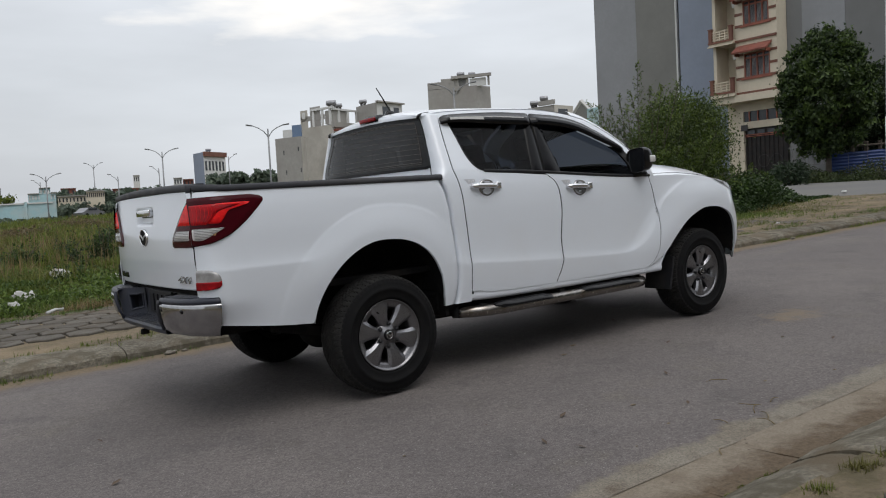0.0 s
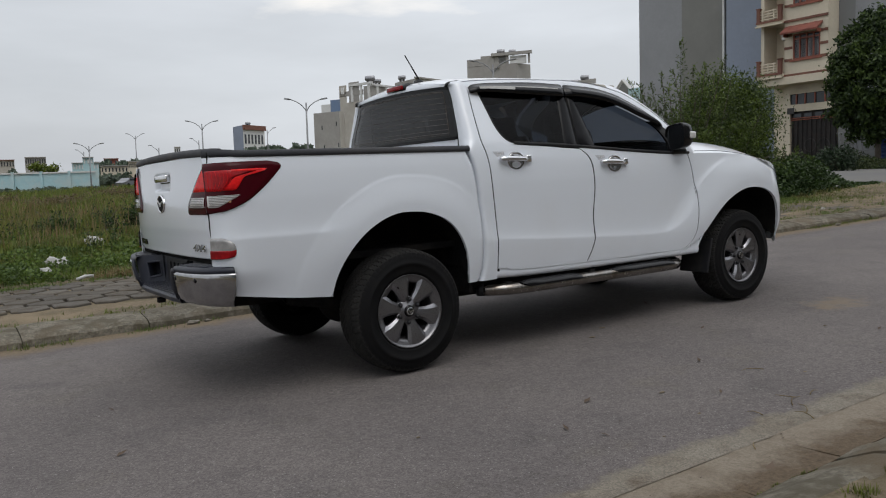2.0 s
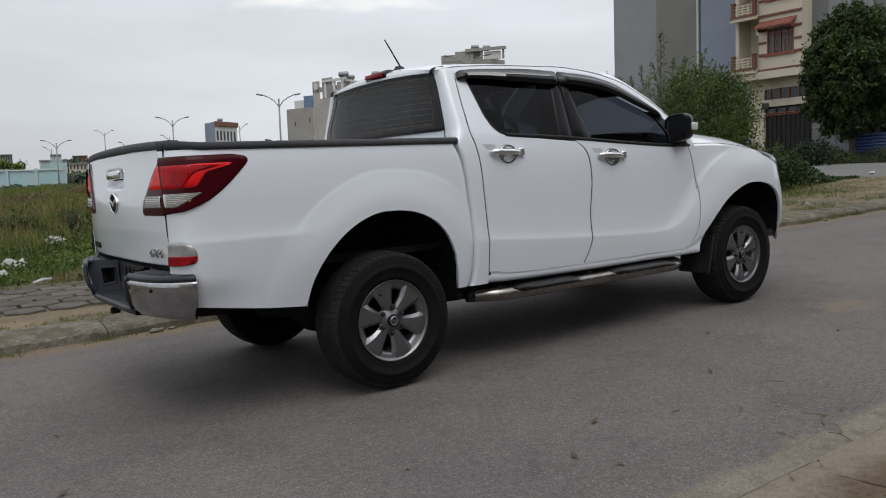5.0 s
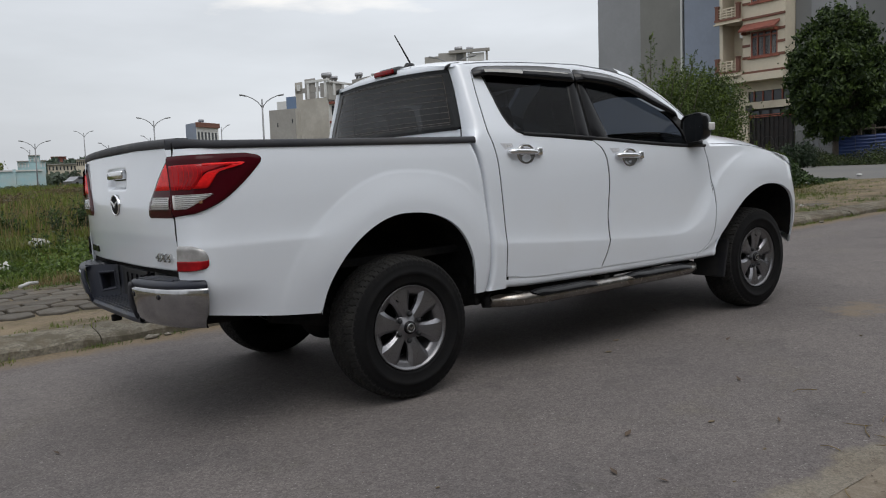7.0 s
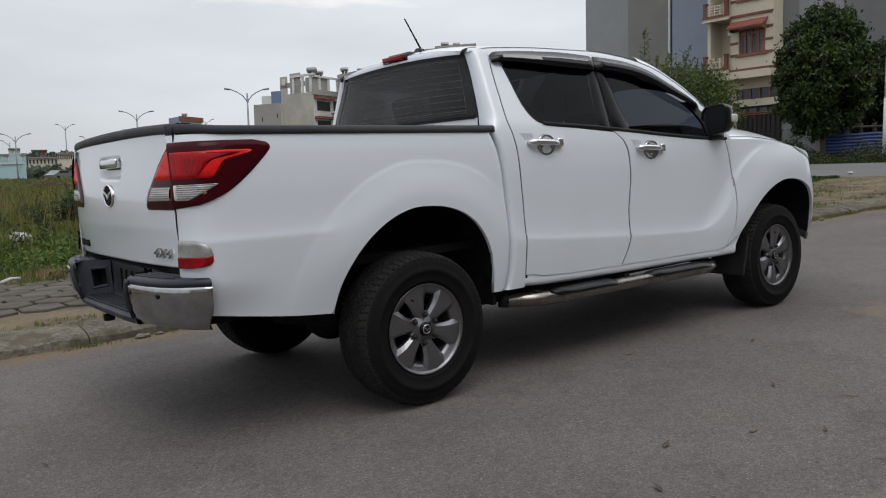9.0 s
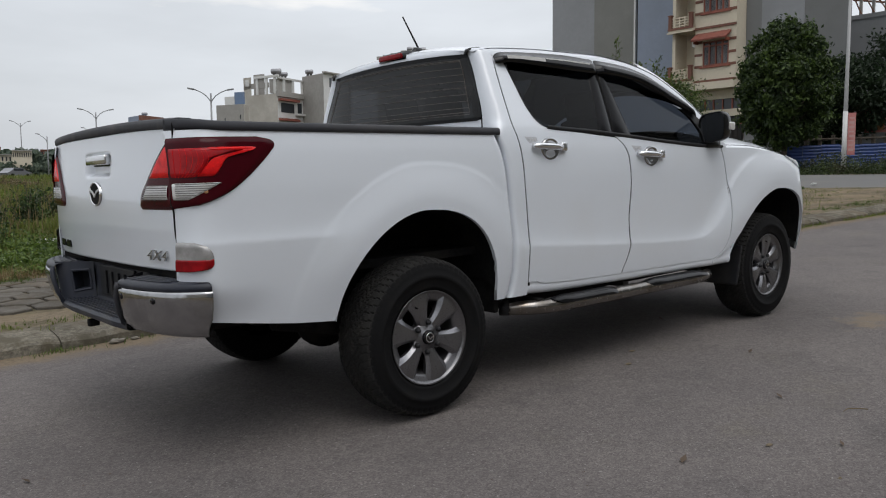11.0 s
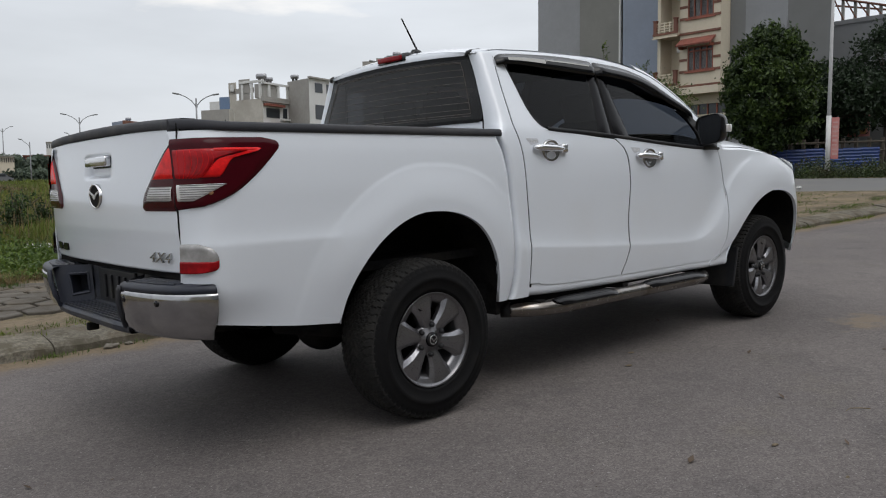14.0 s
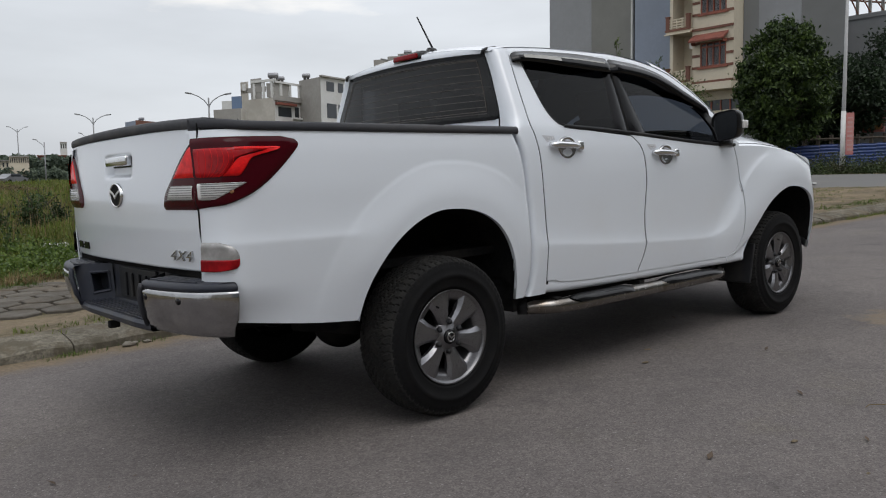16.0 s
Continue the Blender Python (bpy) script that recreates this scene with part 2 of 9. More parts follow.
def apron_mat(inner, outer):
    """Concrete that thins out raggedly over the asphalt between two lines along the road."""
    m, n, l, p = node_mat("gutter_apron")
    where = n.new("ShaderNodeNewGeometry").outputs["Position"]
    a, v = slab_color(n, l, where)
    b, _ = asphalt_color(n, l, where)
    sep, add = n.new("ShaderNodeSeparateXYZ"), n.new("ShaderNodeMath")
    l.new(where, sep.inputs["Vector"])
    add.operation = "ADD"
    l.new(sep.outputs["Y"], add.inputs[0])
    l.new(ranged(n, l, noise_node(n, l, where, 3.2, 8.0, 0.75), 0.33, 0.67, -0.07, 0.07), add.inputs[1])
    l.new(mixed(n, l, ranged(n, l, add.outputs["Value"], inner, outer), a, b), p.inputs["Base Color"])
    p.inputs["Roughness"].default_value, p.inputs["Specular IOR Level"].default_value = 0.92, 0.2
    k = n.new("ShaderNodeBump")
    k.inputs["Strength"].default_value, k.inputs["Distance"].default_value = 0.5, 0.004
    l.new(v, k.inputs["Height"])
    l.new(k.outputs["Normal"], p.inputs["Normal"])
    return m


def gutter_mat(inner, outer):
    """Concrete slabs with brown silt washed along the kerb's foot."""
    m, n, l, p = node_mat("gutter_concrete")
    where = n.new("ShaderNodeNewGeometry").outputs["Position"]
    fine = noise_node(n, l, where, 70.0, 5.0, 0.7)
    slab = mixed(n, l, ranged(n, l, fine, 0.3, 0.7), (0.138, 0.117, 0.091), (0.232, 0.198, 0.156))
    slab = mixed(n, l, ranged(n, l, noise_node(n, l, where, 3.2, 6.0, 0.65), 0.45, 0.7), slab, (0.125, 0.098, 0.071))
    silt = mixed(n, l, ranged(n, l, noise_node(n, l, where, 45.0, 5.0, 0.7), 0.3, 0.7), (0.060, 0.044, 0.030), (0.128, 0.096, 0.064))
    sep, add = n.new("ShaderNodeSeparateXYZ"), n.new("ShaderNodeMath")
    l.new(where, sep.inputs["Vector"])
    add.operation = "ADD"
    l.new(sep.outputs["Y"], add.inputs[0])
    l.new(ranged(n, l, noise_node(n, l, where, 4.5, 7.0, 0.7), 0.33, 0.67, -0.10, 0.10), add.inputs[1])
    l.new(mixed(n, l, ranged(n, l, add.outputs["Value"], inner, outer), silt, slab), p.inputs["Base Color"])
    p.inputs["Roughness"].default_value, p.inputs["Specular IOR Level"].default_value = 0.92, 0.2
    k = n.new("ShaderNodeBump")
    k.inputs["Strength"].default_value, k.inputs["Distance"].default_value = 0.6, 0.005
    l.new(fine, k.inputs["Height"])
    l.new(k.outputs["Normal"], p.inputs["Normal"])
    return m


M["asphalt"] = asphalt_mat()
M["apron"] = apron_mat(-2.80, -2.73)
M["kerb_dirt"] = kerb_dirt_mat(1.84, 2.08)
M["far_asphalt"] = surface("far_asphalt", (0.112, 0.11, 0.108), (0.13, 0.125, 0.115), rough=0.9, spread=0.1, grain=6, stain=0.3, bump=0.0)
M["gutter"] = gutter_mat(-3.17, -3.02)
M["kerb"] = surface("kerb_concrete", (0.146, 0.132, 0.106), (0.084, 0.074, 0.054), rough=0.94, spread=0.5, grain=38, stain=6.0, cover=(0.44, 0.6), third=(0.105, 0.084, 0.058), patch=2.2, patch_cover=(0.5, 0.68), bump=0.9, depth=0.009, vary=0.14, spec=0.15)
M["paver"] = surface("paver", (0.098, 0.089, 0.077), (0.066, 0.056, 0.043), rough=0.94, spread=0.25, grain=40, stain=5.0, cover=(0.42, 0.66), third=(0.13, 0.105, 0.076), patch=1.2, patch_cover=(0.5, 0.72), bump=0.6, depth=0.008, vary=0.18, spec=0.2)
M["soil"] = surface("soil", (0.155, 0.124, 0.086), (0.080, 0.070, 0.040), rough=0.97, spread=0.35, grain=18, stain=2.2, cover=(0.45, 0.62), third=(0.23, 0.18, 0.12), patch=0.8, patch_cover=(0.48, 0.7), bump=0.9, depth=0.03, spec=0.15)
M["field"] = surface("field_ground", (0.075, 0.068, 0.028), (0.045, 0.056, 0.016), rough=0.97, spread=0.35, grain=9, stain=0.4, cover=(0.4, 0.6), third=(0.13, 0.1, 0.045), patch=0.09, patch_cover=(0.42, 0.62), bump=0.8, depth=0.05)
M["white"] = surface("white_paint", (0.682, 0.718, 0.772), rough=0.32, coat=1.0, spread=0.012, grain=900, second=(0.66, 0.682, 0.715), stain=0.8, cover=(0.55, 0.8), bump=0.0)
M["chrome"] = surface("chrome", (0.78, 0.78, 0.79), rough=0.16, metal=1.0, spread=0.03, grain=20, bump=0.0)
M["dull_chrome"] = surface("worn_chrome", (0.42, 0.42, 0.425), (0.29, 0.29, 0.295), rough=0.15, metal=1.0, spread=0.08, grain=25, stain=5, bump=0.05, depth=0.001)
M["steel"] = surface("stained_steel", (0.28, 0.265, 0.25), (0.20, 0.17, 0.14), rough=0.24, metal=1.0, spread=0.1, grain=40, stain=9, bump=0.06, depth=0.001)
M["black_plastic"] = surface("black_plastic", (0.014, 0.0145, 0.017), (0.026, 0.025, 0.024), rough=0.5, spread=0.2, grain=260, stain=5, bump=0.15, depth=0.001, spec=0.25)
M["rail_plastic"] = surface("rail_plastic", (0.036, 0.037, 0.043), (0.052, 0.051, 0.054), rough=0.62, spread=0.15, grain=260, stain=3, bump=0.2, depth=0.001, spec=0.25)
M["cap_plastic"] = surface("dusty_cap_plastic", (0.050, 0.051, 0.056), (0.078, 0.076, 0.074), rough=0.7, spread=0.2, grain=90, stain=7, bump=0.2, depth=0.001, spec=0.25)
M["step_plastic"] = surface("bumper_plastic", (0.020, 0.023, 0.034), (0.040, 0.040, 0.042), rough=0.48, spread=0.15, grain=200, stain=4, bump=0.2, depth=0.001, spec=0.35)
M["gloss_black"] = surface("gloss_black", (0.006, 0.006, 0.007), rough=0.12, spread=0.1, spec=0.28, bump=0.0)
M["visor"] = surface("smoked_visor", (0.004, 0.004, 0.005), rough=0.05, spread=0.05, spec=0.32, bump=0.0)
M["dark"] = surface("dark_underbody", (0.013, 0.013, 0.0135), (0.024, 0.022, 0.020), rough=0.95, spread=0.3, grain=40, stain=6, bump=0.2, spec=0.05)
M["cabin"] = surface("dark_cabin_trim", (0.012, 0.012, 0.013), (0.02, 0.02, 0.021), rough=0.85, spread=0.15, bump=0.1, spec=0.15)
M["rubber"] = surface("tyre_rubber", (0.0075, 0.0075, 0.008), (0.014, 0.013, 0.012), rough=0.7, spread=0.25, grain=120, stain=8, cover=(0.5, 0.8), bump=0.25, depth=0.001, spec=0.1, local=True)
M["tread"] = surface("dusty_tread_rubber", (0.013, 0.0127, 0.0125), (0.023, 0.022, 0.02), rough=0.8, spread=0.35, grain=90, stain=12, bump=0.3, depth=0.001, spec=0.25, local=True)
M["satin"] = surface("satin_silver", (0.72, 0.72, 0.73), rough=0.4, metal=0.5, spread=0.03, bump=0.0)
M["alloy"] = surface("machined_alloy", (0.25, 0.25, 0.265), rough=0.3, metal=0.9, spread=0.06, grain=300, bump=0.05, depth=0.0005)
M["alloy_dark"] = surface("painted_alloy", (0.19, 0.188, 0.196), rough=0.3, metal=0.85, spread=0.08, grain=300, bump=0.0)
M["lens_dark"] = surface("dark_red_lens", (0.046, 0.002, 0.005), rough=0.12, spec=0.15, spread=0.1, bump=0.0)
M["lens_red"] = surface("red_lens", (0.70, 0.010, 0.010), rough=0.2, spec=0.25, spread=0.2, grain=40, second=(0.48, 0.006, 0.008), stain=14, cover=(0.45, 0.6), bump=0.0)
M["lens_deep"] = surface("deep_red_lens", (0.20, 0.004, 0.007), rough=0.15, spec=0.25, spread=0.12, grain=60, second=(0.36, 0.006, 0.01), stain=10, cover=(0.45, 0.62), bump=0.0)
M["lens_clear"] = surface("clear_lens", (0.64, 0.63, 0.62), rough=0.14, metal=0.2, coat=0.4, spread=0.1, grain=20, bump=0.0)
M["lens_smoke"] = surface("smoky_lens", (0.40, 0.395, 0.39), rough=0.14, metal=0.2, spread=0.15, grain=30, second=(0.27, 0.265, 0.26), stain=9, bump=0.0, spec=0.3)
M["headlamp"] = surface("headlamp_glass", (0.10, 0.105, 0.105), rough=0.08, spread=0.2, grain=30, second=(0.30, 0.30, 0.30), stain=14, cover=(0.5, 0.7), bump=0.0, coat=1.0)
M["lens_line"] = surface("lens_fluting", (0.17, 0.165, 0.16), rough=0.2, spread=0.1, bump=0.0)
M["film"] = surface("dusty_film", (0.47, 0.48, 0.51), rough=0.3, spread=0.06, grain=200, bump=0.0)
M["amber"] = surface("amber_bulb", (0.45, 0.25, 0.12), rough=0.2, spread=0.1, bump=0.0)
M["tint"] = pane("tinted_glass", (0.13, 0.15, 0.18), 1.22)
M["rear_tint"] = pane("rear_glass", (0.15, 0.14, 0.13), 1.47)
M["mirror"] = surface("mirror_glass", (0.30, 0.32, 0.35), rough=0.02, metal=1.0, spread=0.0, bump=0.0)
M["frit"] = surface("glass_border", (0.004, 0.004, 0.005), rough=0.2, spread=0.1, spec=0.15, bump=0.0)
M["heat_line"] = surface("heating_line", (0.085, 0.07, 0.058), rough=0.5, spread=0.1, bump=0.0)
# walls of the houses, plants and street things
M["grey_wall"] = surface("grey_render", (0.255, 0.262, 0.275), (0.225, 0.23, 0.237), rough=0.95, spread=0.06, grain=4, stain=0.35, cover=(0.4, 0.7), third=(0.205, 0.208, 0.21), patch=0.13, bump=0.1)
M["olive_wall"] = surface("olive_render", (0.195, 0.195, 0.182), (0.167, 0.167, 0.156), rough=0.95, spread=0.06, grain=4, stain=0.3, cover=(0.4, 0.7), third=(0.15, 0.149, 0.139), patch=0.13, bump=0.1)
M["blue_wall"] = surface("blue_grey_render", (0.228, 0.262, 0.33), (0.205, 0.232, 0.28), rough=0.95, spread=0.05, grain=4, stain=0.3, cover=(0.45, 0.7), bump=0.1)
M["dark_grey_wall"] = surface("dark_grey_render", (0.178, 0.182, 0.182), (0.148, 0.15, 0.147), rough=0.95, spread=0.06, grain=4, stain=0.25, cover=(0.4, 0.7), bump=0.1)
M["cream"] = surface("cream_render", (0.56, 0.50, 0.395), (0.47, 0.41, 0.32), rough=0.9, spread=0.05, grain=6, stain=0.6, cover=(0.5, 0.8), bump=0.1)
M["brown_band"] = surface("brown_paint", (0.17, 0.075, 0.05), (0.13, 0.055, 0.04), rough=0.8, spread=0.1, grain=8, stain=1.0, bump=0.1)
M["red_wood"] = surface("red_wood", (0.25, 0.075, 0.045), (0.17, 0.05, 0.03), rough=0.6, spread=0.15, grain=20, stain=2.0, bump=0.1)
M["awning"] = surface("red_tiles", (0.22, 0.07, 0.048), (0.14, 0.045, 0.032), rough=0.8, spread=0.2, grain=12, stain=2.0, bump=0.3)
M["white_wall"] = surface("white_render", (0.58, 0.58, 0.57), (0.48, 0.47, 0.45), rough=0.9, spread=0.06, grain=3, stain=0.4, cover=(0.45, 0.75), bump=0.1)
M["tan_wall"] = surface("tan_render", (0.46, 0.435, 0.39), (0.36, 0.335, 0.295), rough=0.95, spread=0.08, grain=2.5, stain=0.3, cover=(0.4, 0.7), third=(0.33, 0.31, 0.27), patch=0.12, bump=0.1)
M["raw_wall"] = surface("raw_cement", (0.31, 0.30, 0.28), (0.25, 0.235, 0.22), rough=0.95, spread=0.1, grain=2.5, stain=0.3, cover=(0.4, 0.7), bump=0.1)
M["pale_blue"] = surface("pale_blue_paint", (0.34, 0.50, 0.53), (0.42, 0.50, 0.50), rough=0.9, spread=0.06, grain=3, stain=0.5, bump=0.1)
M["blue_paint"] = surface("blue_paint", (0.13, 0.19, 0.30), (0.16, 0.2, 0.27), rough=0.8, spread=0.08, grain=3, stain=0.5, bump=0.1)
M["window_dark"] = surface("dark_window_glass", (0.025, 0.03, 0.036), rough=0.12, spread=0.1, bump=0.0)
M["tank_steel"] = surface("steel_tank", (0.28, 0.28, 0.29), rough=0.35, metal=0.9, spread=0.08, grain=6, bump=0.0)
M["dark_iron"] = surface("dark_iron", (0.03, 0.028, 0.028), (0.05, 0.042, 0.04), rough=0.6, spread=0.2, grain=30, stain=4, bump=0.1)
M["gate_iron"] = surface("gate_iron", (0.015, 0.0135, 0.0135), (0.028, 0.022, 0.02), rough=0.6, spread=0.2, grain=30, stain=4, bump=0.1, spec=0.3)
M["galvanised"] = surface("galvanised_steel", (0.22, 0.225, 0.23), (0.18, 0.18, 0.185), rough=0.5, metal=0.6, spread=0.08, grain=10, bump=0.0)
M["white_post"] = surface("white_painted_steel", (0.36, 0.36, 0.365), (0.3, 0.3, 0.295), rough=0.5, spread=0.06, grain=10, bump=0.0)
M["blue_sheet"] = surface("blue_sheet_metal", (0.014, 0.040, 0.165), (0.020, 0.048, 0.13), rough=0.5, spread=0.12, grain=6, stain=1.5, bump=0.1)
M["banner"] = surface("faded_red_banner", (0.45, 0.16, 0.15), (0.5, 0.25, 0.23), rough=0.7, spread=0.1, grain=6, stain=2.0, bump=0.0)
M["banner_bar"] = surface("faded_banner_print", (0.48, 0.29, 0.27), rough=0.7, spread=0.05, bump=0.0)
M["bark"] = surface("bark", (0.09, 0.075, 0.06), (0.06, 0.05, 0.04), rough=0.95, spread=0.25, grain=20, stain=4, bump=0.6, depth=0.02)
M["tree_leaf"] = leafy("tree_leaves", (0.010, 0.022, 0.007), (0.080, 0.125, 0.026))
M["dark_leaf"] = leafy("dark_leaves", (0.010, 0.020, 0.009), (0.028, 0.05, 0.02))
M["bush_leaf"] = leafy("bush_leaves", (0.008, 0.020, 0.006), (0.050, 0.088, 0.019))
M["frond_leaf"] = leafy("feathery_leaves", (0.015, 0.030, 0.005), (0.118, 0.168, 0.023))
M["creeper_leaf"] = leafy("creeper_leaves", (0.012, 0.027, 0.006), (0.060, 0.105, 0.022))
M["grass"] = leafy("grass_blades", (0.050, 0.078, 0.010), (0.165, 0.205, 0.026), (0.145, 0.105, 0.042))
M["green_grass"] = leafy("green_grass_blades", (0.040, 0.072, 0.012), (0.125, 0.180, 0.030))
M["herb_leaf"] = leafy("herb_leaves", (0.030, 0.058, 0.010), (0.120, 0.178, 0.030))
M["dry_grass"] = leafy("dry_grass_blades", (0.14, 0.10, 0.045), (0.24, 0.18, 0.09))
# distant leaves: aerial haze is painted in as a paler, bluer green
M["hazed_leaf"] = leafy("hazed_foliage", (0.055, 0.078, 0.058), (0.125, 0.155, 0.105))
M["litter"] = surface("pale_litter", (0.45, 0.45, 0.44), (0.34, 0.33, 0.31), rough=0.7, spread=0.08, grain=15, bump=0.1)
M["stone"] = surface("pale_stone", (0.165, 0.148, 0.122), (0.13, 0.115, 0.095), rough=0.95, spread=0.2, grain=30, stain=5, bump=0.4)
M["dead_leaf"] = surface("dead_leaf", (0.065, 0.045, 0.03), (0.10, 0.07, 0.048), rough=0.9, spread=0.3, grain=30, bump=0.1)
M["car_silver"] = surface("silver_car_paint", (0.16, 0.165, 0.18), rough=0.35, metal=0.4, spread=0.05, coat=0.5, bump=0.0)


# ---- shapes ----
def lathe(profile, n=48, y0=0.0):
    """A turned shape round the y axis from radius, y pairs."""
    bm = bmesh.new()
    rings = [[bm.verts.new((r * math.cos(2 * math.pi * k / n), y + y0, r * math.sin(2 * math.pi * k / n))) for k in range(n)] for r, y in profile]
    for a, b in zip(rings, rings[1:]):
        for k in range(n):
            bm.faces.new((a[k], a[(k + 1) % n], b[(k + 1) % n], b[k]))
    return bm


def add_box(bm, c, size, turn=None, taper=1.0, bevel=0.0):
    made = bmesh.ops.create_cube(bm, size=1.0)["verts"]
    for v in made:
        k = taper if v.co.z > 0 else 1.0
        p = Vector((v.co.x * size[0] * k, v.co.y * size[1] * k, v.co.z * size[2]))
        v.co = (turn @ p if turn else p) + Vector(c)
    if bevel:
        edges = list({e for v in made for e in v.link_edges})
        bmesh.ops.bevel(bm, geom=edges, offset=bevel, segments=2, affect="EDGES", profile=0.6)
    return bm


def box_bm(c, size, bevel=0.0, turn=None, taper=1.0):
    return add_box(bmesh.new(), c, size, turn, taper, bevel)


def tube_bm(points, radius, n=12, close=True, radii=None):
    """A round tube along points."""
    bm = bmesh.new()
    pts = [Vector(p) for p in points]
    rings = []
    for i, p in enumerate(pts):
        d = (pts[min(i + 1, len(pts) - 1)] - pts[max(i - 1, 0)]).normalized()
        a = d.orthogonal().normalized() if abs(d.z) > 0.9 else Vector((0, 0, 1)).cross(d).normalized()
        b = d.cross(a)
        r = radii[i] if radii else radius
        rings.append([bm.verts.new(p + r * (math.cos(2 * math.pi * k / n) * a + math.sin(2 * math.pi * k / n) * b)) for k in range(n)])
    for r0, r1 in zip(rings, rings[1:]):
        for k in range(n):
            bm.faces.new((r0[k], r0[(k + 1) % n], r1[(k + 1) % n], r1[k]))
    if close:
        bm.faces.new(rings[0][::-1])
        bm.faces.new(rings[-1])
    bmesh.ops.recalc_face_normals(bm, faces=bm.faces)
    return bm



# ---- ground, road, kerbs ----
def mesh_object(name, bm, material, smooth=False):
    me = bpy.data.meshes.new(name)
    if smooth:
        for f in bm.faces:
            f.smooth = True
    bm.to_mesh(me)
    bm.free()
    ob = new(name, me)
    for one in material if isinstance(material, (list, tuple)) else [material]:
        me.materials.append(one)
    return ob


def part(name, bm, material, parent, label="", smooth=False):
    ob = mesh_object(name, bm, material, smooth)
    ob.parent = parent
    return tagged(ob, label)


def grid_bm(xs, ys, height):
    bm = bmesh.new()
    rows = [[bm.verts.new((x, y, height(x, y))) for x in xs] for y in ys]
    for a, b in zip(rows, rows[1:]):
        for i in range(len(xs) - 1):
            bm.faces.new((a[i], a[i + 1], b[i + 1], b[i]))
    return bm


def smooth_step(a, b, x):
    k = min(1.0, max(0.0, (x - a) / (b - a)))
    return k * k * (3 - 2 * k)


def across(x, y):
    """Distance square to the cross street, from the truck's rear axle."""
    return 0.9986 * x - 0.052 * y


def road_z(y):
    return -0.006 * (y * y - 0.61)


def land_z(x, y):
    """Height of the open land in the truck's frame."""
    s = across(x, y)
    z = 0.07 + 0.016 * max(0.0, min(y, 300.0) - 6.5) * (1 - smooth_step(8, 60, s))
    z += 0.03 * noise.noise((x * 0.3, y * 0.3, 1.0)) + 0.05 * noise.noise((x * 0.06, y * 0.06, 5.0)) * smooth_step(5, 20, abs(y))
    z += 0.15 * smooth_step(14.0, 18.5, s)
    if 18.9 < s < 32.2:
        z -= 0.12 * smooth_step(18.9, 19.4, s) * (1 - smooth_step(31.6, 32.2, s))
    bed = smooth_step(-9.6, -8.8, y) * (1 - smooth_step(5.5, 6.3, y)) * (1 - smooth_step(16.5, 18.8, s)) * smooth_step(-13.0, -11.5, x if y < -3.6 else 0.0)
    return z * (1 - bed) - 0.22 * bed


def spaced(near, step, far, grow=1.28, lo=None):
    out, x, d = [], near, step
    while x < far:
        out.append(x)
        x, d = x + d, d * grow
    return out + [far]


gx = [-v for v in reversed(spaced(6.0, 0.6, 1800))] + [v * 0.5 for v in range(-11, 60)] + spaced(30.0, 0.6, 1800)
gy = [-v for v in reversed(spaced(5.0, 0.5, 1800))] + [v * 0.3 for v in range(-16, 60)] + spaced(18.0, 0.5, 1800)
bm = grid_bm(gx, gy, land_z)
bm.transform(LEVEL)
tagged(mesh_object("ground", bm, M["field"], True), "open ground of weeds, dry grass and bare soil", "ground", kind="structure")

def street_z(x, y):
    """The cross street's height, following the land's rise."""
    return 0.205 + 0.016 * max(0.0, min(y, 300.0) - 6.5) * (1 - smooth_step(8, 60, across(x, y)))


road_xs = [v for v in np.arange(-60, 19.6, 0.5)]
road_ys = [-2.79, -2.5, -2.15, -1.6, -0.8, 0, 0.8, 1.5, 2.0, 2.3]
bm = bmesh.new()
rows = []
for y in road_ys:
    row = []
    for x in road_xs:
        edge = 0.05 * noise.noise((x * 1.7, 3.0, 0.0)) + 0.03 * noise.noise((x * 6.0, 9.0, 0.0)) if y < -2.75 else 0.0
        row.append(bm.verts.new((x, y + edge, road_z(y) + 0.2 * smooth_step(14.0, 19.5, x))))
    rows.append(row)
for a, b in zip(rows, rows[1:]):
    for i in range(len(road_xs) - 1):
        bm.faces.new((a[i], a[i + 1], b[i + 1], b[i]))
bm.transform(LEVEL)
tagged(mesh_object("road", bm, M["asphalt"], True), "worn grey asphalt road with dust and small stains", "road", kind="structure")

# The cross street: a paler strip with its own low kerbs.
bm = bmesh.new()
rows = []
for s in (19.5, 22, 25.5, 29, 31.6):
    row = []
    for u in np.arange(-120, 241, 6.0):
        x, y = 0.9986 * s + 0.052 * u, -0.052 * s + 0.9986 * u
        row.append(bm.verts.new((x, y, street_z(x, y) + 0.03 * (1 - ((s - 25.5) / 6.1) ** 2))))
    rows.append(row)
for a, b in zip(rows, rows[1:]):
    for i in range(len(a) - 1):
        bm.faces.new((a[i], a[i + 1], b[i + 1], b[i]))
bm.transform(LEVEL)
tagged(mesh_object("cross_street", bm, M["far_asphalt"], True), "pale asphalt street crossing behind the verge", "road", kind="structure")


